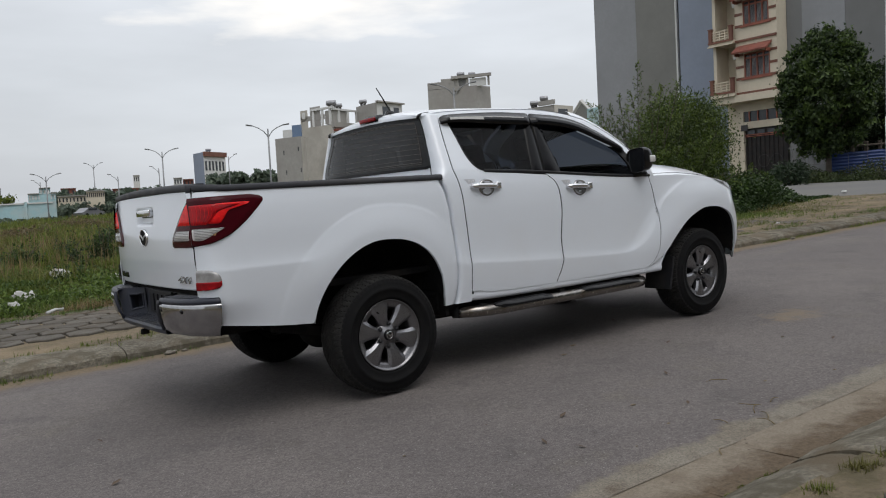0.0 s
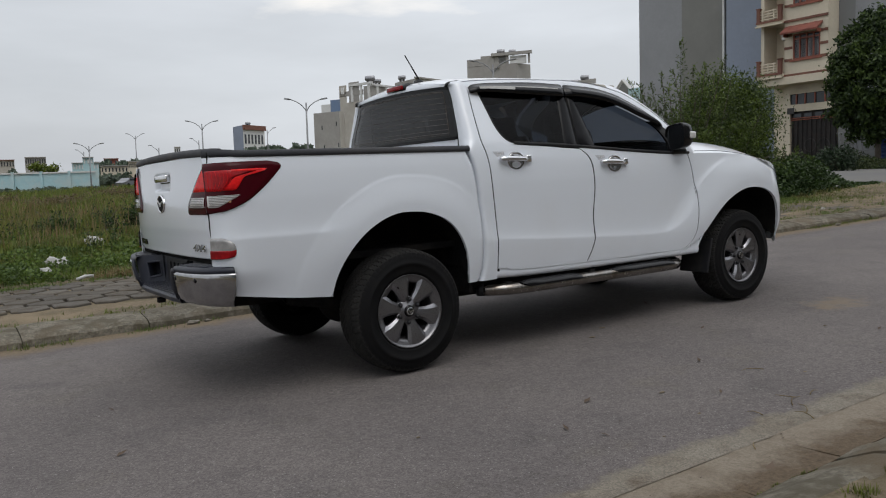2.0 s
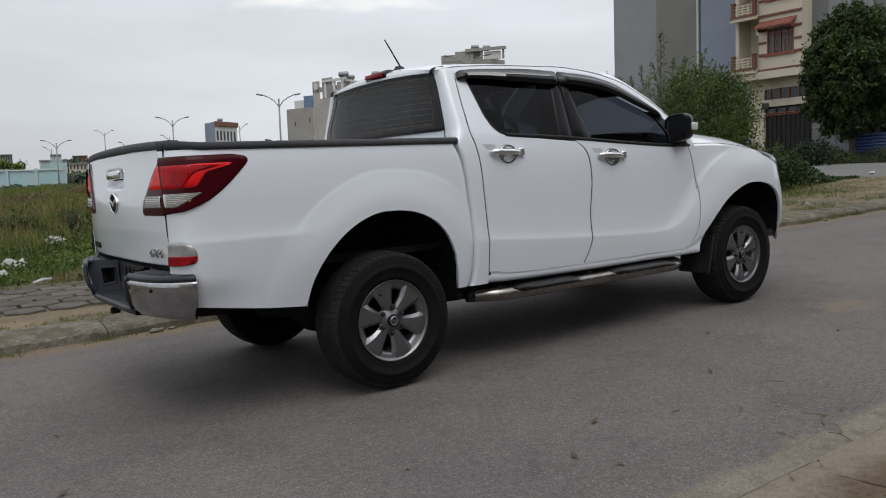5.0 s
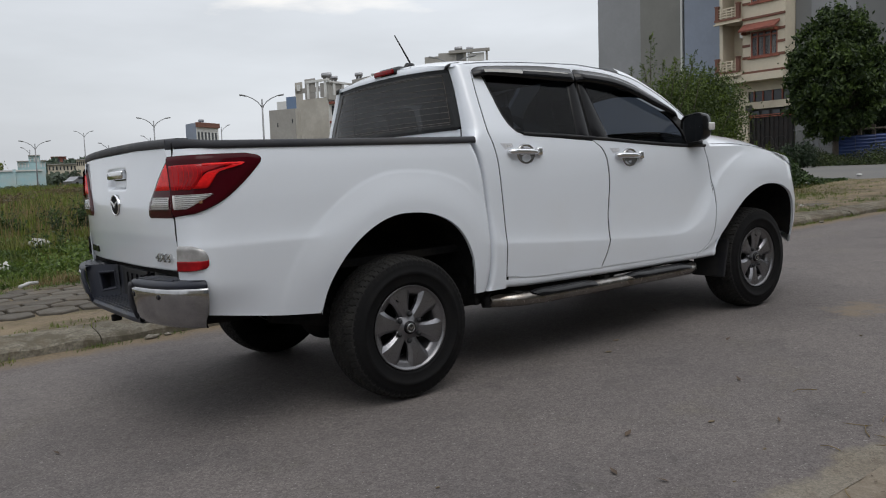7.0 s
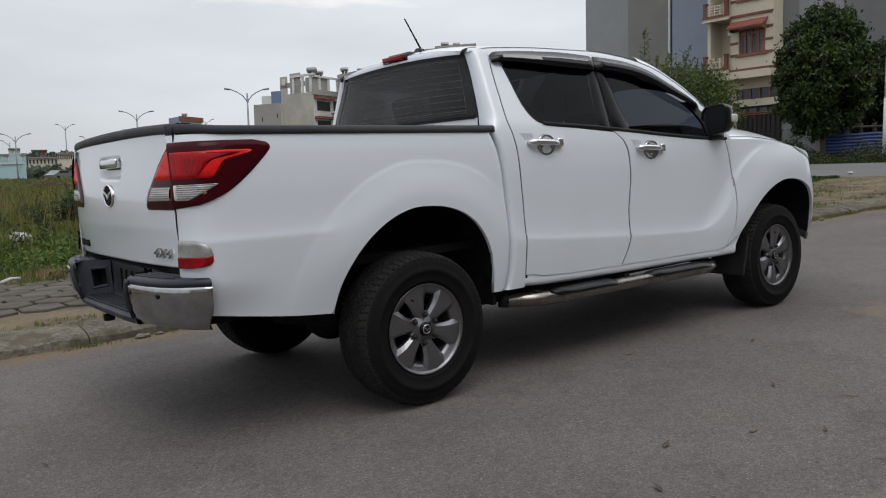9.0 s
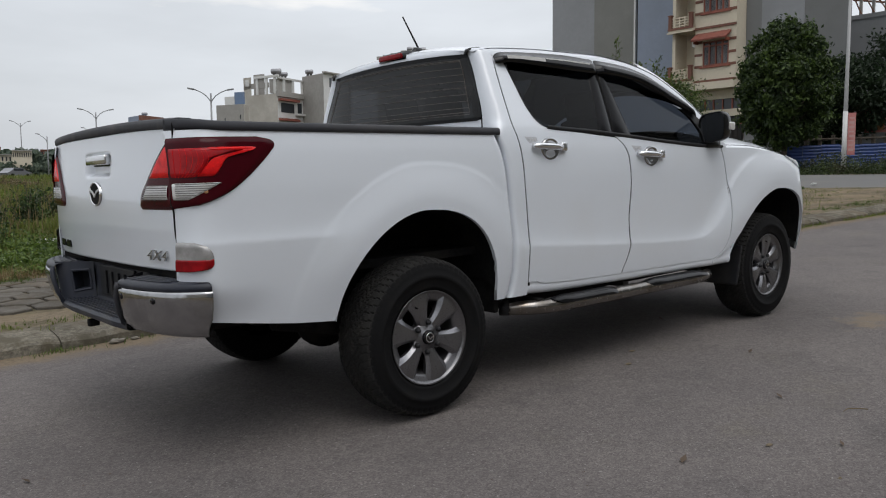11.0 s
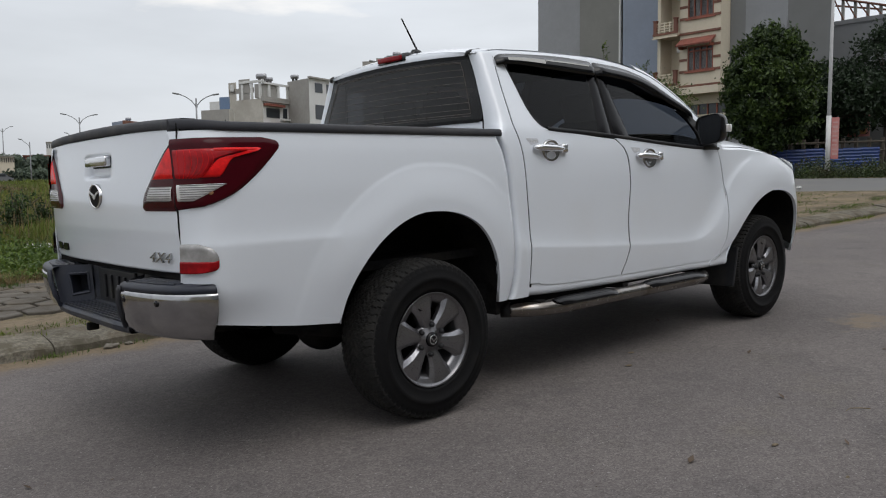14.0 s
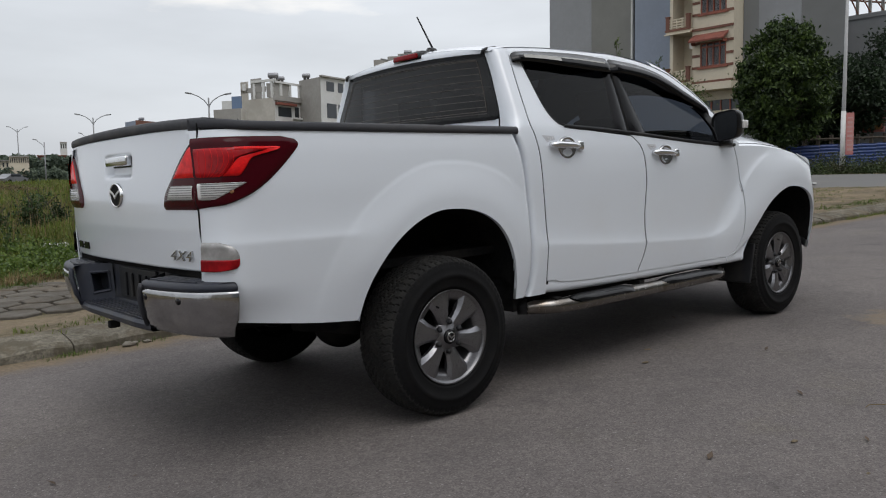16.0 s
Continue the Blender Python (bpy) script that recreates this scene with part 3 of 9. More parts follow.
def prism_bm(outline, x0, x1, steps=1, wobble=0.0):
    """A run along x of a cross-section in y, z."""
    bm = bmesh.new()
    rings = []
    for k in range(steps + 1):
        x = x0 + (x1 - x0) * k / steps
        rings.append([bm.verts.new((x, y + wobble * noise.noise((x * 3, y * 5, 1)), z + wobble * noise.noise((x * 3, y * 5, 7)))) for y, z in outline])
    n = len(outline)
    for a, b in zip(rings, rings[1:]):
        for i in range(n):
            bm.faces.new((a[i], b[i], b[(i + 1) % n], a[(i + 1) % n]))
    bm.faces.new(rings[0])
    bm.faces.new(list(reversed(rings[-1])))
    bmesh.ops.recalc_face_normals(bm, faces=bm.faces)
    return bm


def flat_strip(name, y0, y1, z, x0, x1, material, label, category, ny=6, step=0.3, rough=0.02):
    xs, ys = np.arange(x0, x1 + 0.01, step), np.linspace(y0, y1, ny)
    bm = grid_bm(xs, ys, lambda x, y: z + 0.16 * smooth_step(14.0, 18.5, across(x, y)) + rough * noise.noise((x * 1.3, y * 1.3, 4.0)))
    bm.transform(LEVEL)
    return tagged(mesh_object(name, bm, material, True), label, category, kind="structure")


flat_strip("verge_soil", 2.6, 6.6, 0.085, -40, 19.5, M["soil"], "bare sandy soil strip behind the kerb with grass", "ground", 14)
flat_strip("verge_soil_near", -9.4, -3.54, 0.058, -12, 19.5, M["soil"], "bare sandy soil between kerb and paving", "ground", 14)

# ---- houses, walls and street furniture beyond the verge ----
EYE_A, EYE_B = Vector((-2.654, -5.099, 1.193)), Vector((-2.434, -3.667, 1.107))
UNLEVEL = LEVEL.inverted()


def ground_z(x, y):
    """The land's height under a point, upright frame."""
    p = UNLEVEL @ Vector((x, y, 0.0))
    return (LEVEL @ Vector((p.x, p.y, land_z(p.x, p.y)))).z


def spot(az, dist, eye=EYE_A):
    return Vector((eye.x + dist * math.cos(radians(az)), eye.y + dist * math.sin(radians(az)), 0.0))


def block(bm, x0, x1, y0, y1, z0, z1):
    made = bmesh.ops.create_cube(bm, size=1.0)["verts"]
    for v in made:
        v.co = Vector((x0 if v.co.x < 0 else x1, y0 if v.co.y < 0 else y1, z0 if v.co.z < 0 else z1))
    return bm


def block_part(name, x0, x1, y0, y1, z0, z1, material, parent, label=""):
    return part(name, block(bmesh.new(), x0, x1, y0, y1, z0, z1), material, parent, label)


# Plain rendered walls added out of view: they block low sky and darken reflections.
for x0, x1, y0, top, mat in ((-46, -14, -20, 7.5, "tan_wall"), (-14, 5.5, -19, 6.6, "grey_wall"), (5.5, 40, -14, 13.5, "olive_wall")):
    tagged(mesh_object("wall_behind", block(bmesh.new(), x0, x1, y0 - 9, y0, -1.0, top), M[mat]), "plain rendered wall out of view, added to block low sky light", "wall", kind="structure")

# The cream town house: its front stands at x = 40, from y = 19.96 to 24.1.
house = tagged(new("town_house"), "cream town house with brown bands and red shutters", "house")
HX, YR, YM, YL = 40.0, 19.96, 22.58, 24.10
block_part("body", HX + 1.3, HX + 13, YR, YL, 1.2, 18.9, M["cream"], house, "cream rendered house body")
for k in range(4):
    zf = 6.65 + 3.05 * k
    wb, wt = zf + 0.85, zf + 2.28
    block_part("wall", HX, HX + 0.22, YR, YM, zf, wb, M["cream"], house)
    block_part("wall", HX, HX + 0.22, YR, YM, wt, zf + 3.05, M["cream"], house)
    block_part("wall", HX, HX + 0.22, YR, 20.42, wb, wt, M["cream"], house)
    block_part("wall", HX, HX + 0.22, 22.07, YM, wb, wt, M["cream"], house)
    block_part("return_wall", HX + 0.22, HX + 1.3, YM - 0.2, YM, zf, zf + 3.05, M["cream"], house)
    block_part("return_wall", HX + 0.22, HX + 1.3, YR, YR + 0.2, zf, zf + 3.05, M["cream"], house)
    block_part("return_wall", HX + 0.25, HX + 1.3, YL - 0.15, YL, zf, zf + 3.05, M["cream"], house)
    block_part("column", HX, HX + 0.25, YL - 0.20, YL, zf, zf + 3.05, M["cream"], house)
    block_part("floor_slab", HX - 0.30, HX + 1.3, YM - 0.02, YL + 0.10, zf - 0.02, zf + 0.16, M["cream"], house)
    block_part("floor_band", HX - 0.09, HX + 0.02, YR, YM, zf - 0.06, zf + 0.07, M["brown_band"], house, "brown painted floor band")
    block_part("balcony_band", HX - 0.36, HX - 0.28, YM - 0.05, YL + 0.12, zf + 0.10, zf + 0.22, M["brown_band"], house)
    block_part("balcony_band", HX - 0.40, HX - 0.28, YM - 0.05, YL + 0.14, zf - 0.10, zf - 0.02, M["cream"], house)
    for z in (wb - 0.06, wb + 0.62, wt - 0.10):
        block_part("stripe", HX - 0.03, HX + 0.01, YR, 20.40, z, z + 0.15, M["brown_band"], house)
        block_part("stripe", HX - 0.03, HX + 0.01, 22.09, YM, z, z + 0.15, M["brown_band"], house)
    win = new("window")
    win.parent = house
    block_part("sill", HX - 0.10, HX + 0.2, 20.30, 22.20, wb - 0.10, wb, M["red_wood"], win)
    for y in (20.42, 20.80, 21.21, 21.62, 21.99):
        block_part("mullion", HX + 0.02, HX + 0.12, y, y + 0.085, wb, wt, M["red_wood"], win)
    for z in (wb, wt - 0.32, wt - 0.09):
        block_part("rail", HX + 0.03, HX + 0.11, 20.42, 22.07, z, z + 0.09, M["red_wood"], win)
    for y in (20.505, 20.885, 21.295, 21.705):
        block_part("pane", HX + 0.09, HX + 0.10, y, y + 0.33, wb + 0.05, wt - 0.05, M["window_dark"], win)
        for j in range(4):
            block_part("bar", HX + 0.06, HX + 0.08, y + 0.05 + 0.07 * j, y + 0.062 + 0.07 * j, wb + 0.08, wt - 0.3, M["white_post"], win)
    bm = bmesh.new()
    pts = [(HX - 0.62, wt + 0.08), (HX + 0.0, wt + 0.50), (HX + 0.0, wt + 0.38), (HX - 0.60, wt - 0.02)]
    ends = [[bm.verts.new((x, y, z)) for x, z in pts] for y in (20.28, 22.50)]
    for i in range(4):
        bm.faces.new((ends[0][i], ends[0][(i + 1) % 4], ends[1][(i + 1) % 4], ends[1][i]))
    bm.faces.new(ends[0])
    bm.faces.new(ends[1][::-1])
    part("awning", bm, M["awning"], win, "red tiled window awning")
    for y in (20.36, 22.36):
        block_part("awning_bracket", HX - 0.45, HX, y, y + 0.06, wt - 0.12, wt + 0.06, M["red_wood"], win)
    block_part("balcony_door", HX + 1.24, HX + 1.30, 22.64, 23.30, zf + 0.16, zf + 2.55, M["red_wood"], house, "red wooden balcony door")
    block_part("balcony_lamp", HX + 0.24, HX + 0.4, 22.70, 22.92, zf + 2.1, zf + 2.5, M["white_wall"], house)
    rail = new("balcony_rail")
    rail.parent = house
    for y in (YM + 0.02, YL - 0.12):
        block_part("post", HX - 0.34, HX - 0.16, y, y + 0.20, zf + 0.16, zf + 0.95, M["brown_band"], rail)
        block_part("post_cap", HX - 0.37, HX - 0.13, y - 0.03, y + 0.23, zf + 0.95, zf + 1.01, M["brown_band"], rail)
    for z in (0.30, 0.45, 0.60, 0.76):
        block_part("bar", HX - 0.28, HX - 0.24, YM + 0.22, YL - 0.12, zf + z, zf + z + 0.05, M["cream"], rail)
    for j in range(3):
        y = YM + 0.48 + 0.36 * j
        block_part("baluster", HX - 0.30, HX - 0.23, y, y + 0.06, zf + 0.16, zf + 0.84, M["cream"], rail)
block_part("overhang", HX - 0.2, HX + 1.3, YR, YL + 0.05, 6.16, 6.58, M["cream"], house)
block_part("shop_wall", HX + 0.75, HX + 1.2, 22.70, 23.0, 1.2, 6.16, M["cream"], house)
block_part("shop_wall", HX + 0.75, HX + 1.2, YR, 22.70, 4.62, 5.03, M["cream"], house)
block_part("shop_wall", HX + 0.75, HX + 1.2, YR, 22.70, 5.64, 6.16, M["cream"], house)
block_part("transom_window", HX + 0.85, HX + 0.9, YR, 22.70, 5.03, 5.64, M["window_dark"], house)
for y in (20.55, 21.15, 21.75, 22.30):
    block_part("transom_bar", HX + 0.78, HX + 0.88, y, y + 0.07, 5.03, 5.64, M["red_wood"], house)
gate_h = new("metal_gate")
gate_h.parent = house
block_part("gate_panel", HX + 0.92, HX + 0.96, YR, 22.70, 1.2, 4.62, M["gate_iron"], gate_h, "dark folding metal gate")
for j in range(10):
    block_part("gate_bar", HX + 0.86, HX + 0.90, YR + 0.05 + 0.285 * j, YR + 0.09 + 0.285 * j, 1.2, 4.15, M["gate_iron"], gate_h)
for z in (4.12, 4.22):
    block_part("gate_rail", HX + 0.84, HX + 0.91, YR, 22.70, z, z + 0.05, M["red_wood"], gate_h)
for j in range(4):
    block_part("gate_light", HX + 0.86, HX + 0.9, YR + 0.15 + 0.65 * j, YR + 0.6 + 0.65 * j, 4.28, 4.5, M["window_dark"], gate_h)
for y in (20.7, 21.5):
    bm = lathe([(0.36, -0.01), (0.378, 0.0), (0.36, 0.01), (0.345, 0.0), (0.36, -0.01)], 24)
    bm.transform(Matrix.Translation((HX + 0.85, y, 2.65)) @ pose(0, 0, 0, 0, 0, 90))
    part("gate_ring", bm, M["dark_iron"], gate_h)
block_part("wall_lamp", HX + 0.70, HX + 0.78, 22.42, 22.85, 4.5, 4.85, M["dark_iron"], house)


def blank_house(name, label, x, y0, y1, top, material, depth=14.0, low=0.6):
    h = tagged(new(name), label, "house", "row houses with blank walls")
    block_part("body", x, x + depth, y0, y1, low, top, material, h)
    block_part("parapet", x - 0.06, x + depth, y0 - 0.02, y1 + 0.02, top, top + 0.25, material, h)
    return h


h = blank_house("grey_house", "tall grey house with a blank rendered wall", 45.0, 33.93, 38.05, 21.0, M["grey_wall"])
h = blank_house("olive_house", "tall olive-grey house with a blank rendered wall", 44.9, 30.25, 33.92, 21.5, M["olive_wall"])
block_part("drain_pipe", 44.75, 44.9, 30.22, 30.36, 1.0, 21.3, M["white_wall"], h, "white vertical drain pipe")
h = blank_house("blue_house", "tall blue-grey house with a blank side wall", 44.2, 24.2, 29.62, 20.5, M["blue_wall"])
h = tagged(new("dark_grey_house"), "tall dark grey house with a blank wall behind the tree", "house", "row houses with blank walls")
bm = block(bmesh.new(), 41.0, 47.0, 14.15, 19.93, 0.6, 19.2)
for v in bm.verts:
    if v.co.x > 44 and v.co.y < 16:
        v.co.y = 16.75
part("body", bm, M["dark_grey_wall"], h)
block_part("wall_joint", 40.97, 41.02, 16.6, 19.0, 1.0, 19.2, M["grey_wall"], h)
h = blank_house("low_grey_house", "grey house with a steel roof under construction", 47.2, 12.6, 17.0, 10.2, M["grey_wall"])
for j in range(6):
    y = 12.7 + 0.7 * j
    block_part("roof_post", 47.3, 47.45, y, y + 0.14, 10.3, 10.55 + 0.22 * j, M["raw_wall"], h)
    part("roof_strut", tube_bm([(47.3, y, 10.5), (47.3, y + 0.6, 10.75 + 0.22 * j)], 0.04, 6), M["brown_band"], h)
part("roof_beam", tube_bm([(47.25, 12.3, 10.45), (47.25, 16.8, 11.85)], 0.07, 6), M["brown_band"], h, "brown steel roof beam")
part("roof_beam", tube_bm([(47.6, 12.3, 10.35), (47.6, 16.8, 11.45)], 0.06, 6), M["brown_band"], h)
h = tagged(new("turquoise_house"), "pale turquoise house at the row's end", "house")
block_part("body", 43.5, 55, 6.0, 11.0, 0.6, 9.2, M["pale_blue"], h)
block_part("floor_band", 43.4, 43.5, 6.0, 11.0, 5.2, 5.5, M["white_wall"], h)
for y in (9.2, 7.4):
    for z in (3.0, 6.4):
        block_part("window", 43.42, 43.5, y, y + 1.1, z, z + 1.5, M["window_dark"], h)


def prism_house(name, label, left, corner, right, top, dist, deep, wall_l, wall_r, eye=EYE_A):
    """A house seen at its corner: azimuths of its left end, near corner and right end."""
    h = tagged(new(name), label, "house", "far houses")
    a, b, c = spot(left, dist + deep, eye), spot(corner, dist, eye), spot(right, dist + deep, eye)
    d = a + c - b
    bm = bmesh.new()
    foot = [bm.verts.new((p.x, p.y, -2.0)) for p in (a, b, c, d)]
    head = [bm.verts.new((p.x, p.y, top)) for p in (a, b, c, d)]
    for i in range(4):
        f = bm.faces.new((foot[i], foot[(i + 1) % 4], head[(i + 1) % 4], head[i]))
        f.material_index = 1 if i == 1 else 0
    bm.faces.new(head)
    bmesh.ops.recalc_face_normals(bm, faces=bm.faces)
    part("body", bm, [wall_l, wall_r], h)
    return h, a, b, c


def on_wall(name, h, p, q, u0, u1, z0, z1, material, proud=0.12, label=""):
    """A slab on the wall from p to q, between two shares of its length."""
    along = (q - p).normalized()
    out = Vector((along.y, -along.x, 0))
    if out.dot(Vector((p.x - EYE_A.x, p.y - EYE_A.y, 0))) > 0:
        out = -out
    bm = bmesh.new()
    v = []
    for z in (z0, z1):
        for u, d in ((u0, -0.1), (u1, -0.1), (u1, proud), (u0, proud)):
            w = p.lerp(q, u) + out * d
            v.append(bm.verts.new((w.x, w.y, z)))
    for f in ((0, 1, 2, 3), (4, 5, 6, 7), (0, 1, 5, 4), (1, 2, 6, 5), (2, 3, 7, 6), (3, 0, 4, 7)):
        bm.faces.new([v[i] for i in f])
    bmesh.ops.recalc_face_normals(bm, faces=bm.faces)
    return part(name, bm, material, h, label)


def water_tank(at, size=0.75):
    t = tagged(new("water_tank"), "steel water tank on a rooftop frame", "water tank", "rooftop tanks")
    bm = lathe([(0.0001, -1.1), (0.55, -1.05), (0.6, -0.9), (0.6, 0.9), (0.55, 1.05), (0.0001, 1.1)], 20)
    bm.transform(Matrix.Translation((0, 0, 1.25)) @ pose(0, 0, 0, 0, 0, 40))
    part("tank", bm, M["tank_steel"], t, smooth=True)
    for dx in (-0.5, 0.5):
        part("frame", box_bm((dx, 0, 0.35), (0.12, 1.2, 0.7)), M["dark_iron"], t)
    t.matrix_basis = Matrix.Translation(at) @ Matrix.Diagonal((size, size, size, 1))
    return t


def up(dist, el, eye=EYE_A):
    return eye.z + dist * math.tan(radians(el))


# Tan house with a roof terrace, white-fronted neighbour, small house before it.
D = 125.0
h, a, b, c = prism_house("tan_house", "tan rendered house with terrace and red canopies", 63.2, 60.95, 59.2, up(D, 5.95), D, 5.0, M["tan_wall"], M["white_wall"])
on_wall("terrace_wall", h, a, b, 0.0, 0.22, up(D, 5.95), up(D, 7.2), M["tan_wall"], 0.0)
on_wall("terrace_wall", h, a, b, 0.0, 0.75, up(D, 6.4), up(D, 6.75), M["raw_wall"], 0.0)
on_wall("roof_slab", h, a, b, 0.35, 1.05, up(D, 7.05), up(D, 7.2), M["white_wall"], 0.2)
on_wall("roof_slab", h, b, c, 0.0, 1.0, up(D, 6.95), up(D, 7.08), M["white_wall"], 0.2)
for u in (0.38, 0.66, 0.9):
    on_wall("terrace_post", h, a, b, u, u + 0.06, up(D, 5.95), up(D, 7.05), M["white_wall"], 0.1)
for u in (0.2, 0.55, 0.92):
    on_wall("terrace_post", h, b, c, u, u + 0.08, up(D, 5.95), up(D, 6.95), M["white_wall"], 0.1)
on_wall("stair_head", h, a, b, 0.30, 0.62, up(D, 5.95), up(D, 7.35), M["raw_wall"], -0.05)
on_wall("terrace_back", h, b, c, 0.02, 0.6, up(D, 6.0), up(D, 6.95), M["raw_wall"], -1.6)
on_wall("balustrade", h, b, c, -0.04, 1.0, up(D, 5.75), up(D, 6.1), M["raw_wall"], 0.4)
for el in (5.55, 4.2):
    on_wall("canopy", h, b, c, 0.02, 0.72, up(D, el - 0.08), up(D, el + 0.08), M["awning"], 0.7, "red window canopy")
    on_wall("window", h, b, c, 0.12, 0.62, up(D, el - 0.85), up(D, el - 0.2), M["window_dark"], 0.05)
    on_wall("balcony_opening", h, b, c, 0.76, 0.92, up(D, el - 0.85), up(D, el - 0.1), M["window_dark"], 0.05)
    on_wall("balcony_slab", h, b, c, 0.66, 1.02, up(D, el - 0.98), up(D, el - 0.85), M["white_wall"], 0.6)
for u, z0, z1 in ((0.06, 6.1, 6.5),):
    on_wall("slot_window", h, a, b, u, u + 0.1, up(D, z0 + 0.5), up(D, z1 + 0.55), M["white_wall"], 0.05)
water_tank((*spot(61.0, D + 3).xy, up(D, 7.2)), 0.7)
water_tank((*spot(60.5, D + 5).xy, up(D, 7.2)), 0.55)
h, a, b, c = prism_house("white_front_house", "grey house with a white front and dark windows", 59.25, 57.80, 56.0, up(D, 7.35), D, 5.0, M["raw_wall"], M["white_wall"])
on_wall("roof_slab", h, b, c, -0.03, 1.03, up(D, 7.36), up(D, 7.46), M["raw_wall"], 0.45)
for u0, u1 in ((0.22, 0.50), (0.66, 0.86)):
    on_wall("window", h, b, c, u0, u1, up(D, 6.45), up(D, 7.1), M["window_dark"], 0.05)
    on_wall("window", h, b, c, u0, u1 + 0.08, up(D, 4.6), up(D, 5.6), M["window_dark"], 0.05)
on_wall("window", h, b, c, 0.2, 0.55, up(D, 3.2), up(D, 4.1), M["window_dark"], 0.05)
water_tank((*spot(58.75, D + 4).xy, up(D, 7.35)), 0.55)
h, a, b, c = prism_house("small_raw_house", "low raw cement house with a blue roof shed", 65.05, 63.25, 62.9, up(D - 6, 5.2), D - 6, 3.0, M["raw_wall"], M["tan_wall"])
on_wall("roof_shed", h, a, b, 0.30, 0.66, up(D - 6, 5.2), up(D - 6, 5.75), M["white_wall"], -0.3)
on_wall("roof_shed", h, a, b, 0.66, 1.0, up(D - 6, 5.2), up(D - 6, 6.02), M["blue_paint"], -0.3, "blue roof shed")
for u, z in ((0.3, 4.0), (0.86, 4.2), (0.36, 2.6), (0.92, 2.7)):
    on_wall("slot_window", h, a, b, u, u + 0.03, up(D - 6, z), up(D - 6, z + 0.3), M["window_dark"], 0.04)
# Bare grey house with an open roof room.
h, a, b, c = prism_house("bare_grey_house", "bare grey house with an open roof room", 54.1, 50.6, 49.65, up(112, 8.15), 112.0, 2.0, M["raw_wall"], M["raw_wall"])
on_wall("roof_wall", h, a, b, 0.0, 0.28, up(112, 8.1), up(112, 8.62), M["raw_wall"], 0.0)
on_wall("roof_wall", h, a, b, 0.28, 0.55, up(112, 8.1), up(112, 8.8), M["raw_wall"], 0.0)
on_wall("roof_slab", h, a, b, 0.5, 1.3, up(112, 8.72), up(112, 8.92), M["raw_wall"], 0.3)
on_wall("room_wall", h, a, b, 0.52, 0.82, up(112, 8.1), up(112, 8.75), M["raw_wall"], -0.2)
on_wall("room_opening", h, a, b, 0.60, 0.78, up(112, 8.22), up(112, 8.7), M["dark_grey_wall"], -0.15)
for u in (0.60, 0.80, 1.22):
    on_wall("roof_post", h, a, b, u, u + 0.04, up(112, 8.1), up(112, 8.75), M["raw_wall"], 0.0)
on_wall("hung_cloth", h, a, b, 0.86, 1.18, up(112, 8.12), up(112, 8.66), M["white_wall"], -0.4, "white cloth hung in the roof room")
on_wall("ledge", h, a, b, 0.55, 0.66, up(112, 7.9), up(112, 8.1), M["raw_wall"], 0.3)
water_tank((*spot(51.7, 115).xy, up(112, 8.9)), 0.5)
water_tank((*spot(50.9, 115).xy, up(112, 8.9)), 0.45)
# Flat-roofed house with tanks, and the gabled one beside it.
h, a, b, c = prism_house("flat_roof_house", "raw cement house with rooftop tanks", 47.5, 45.2, 43.9, up(105, 6.45), 105.0, 3.0, M["raw_wall"], M["tan_wall"])
on_wall("roof_slab", h, a, b, 0.55, 1.02, up(105, 6.5), up(105, 6.82), M["raw_wall"], 0.2)
on_wall("opening", h, a, b, 0.3, 0.62, up(105, 5.6), up(105, 6.1), M["window_dark"], 0.03)
on_wall("opening", h, b, c, 0.2, 0.7, up(105, 5.5), up(105, 6.2), M["window_dark"], 0.03)
water_tank((*spot(46.6, 108).xy, up(105, 6.5)), 0.5)
water_tank((*spot(45.9, 108).xy, up(105, 6.8)), 0.5)
gab = tagged(new("gabled_house"), "white gabled roof house with a dark front", "house", "far houses")
p0, p1 = spot(44.1, 98), spot(42.5, 96)
mid = (p0 + p1) / 2
for q0, q1, z0, z1 in ((p0, mid, up(97, 5.5), up(97, 6.6)), (mid, p1, up(97, 6.6), up(97, 5.6))):
    part("roof_edge", tube_bm([(q0.x, q0.y, z0), (q1.x, q1.y, z1)], 0.22, 4), M["white_wall"], gab)
bm = bmesh.new()
v = [bm.verts.new(co) for co in ((p0.x, p0.y, 0), (p1.x, p1.y, 0), (p1.x, p1.y, up(97, 5.5)), (mid.x, mid.y, up(97, 6.45)), (p0.x, p0.y, up(97, 5.4)))]
bm.faces.new(v)
ext = bmesh.ops.extrude_face_region(bm, geom=list(bm.faces))
bmesh.ops.translate(bm, verts=[g for g in ext["geom"] if isinstance(g, bmesh.types.BMVert)], vec=(6, 4, 0))
bmesh.ops.recalc_face_normals(bm, faces=bm.faces)
part("body", bm, M["olive_wall"], gab)
green = tagged(new("green_shed"), "dark teal metal shed roof", "shed")
q0, q1 = spot(42.9, 92), spot(41.6, 90)
on_wall("wall", green, q0, q1, 0, 1, 0.5, up(91, 6.05), M["pale_blue"], 0.1)

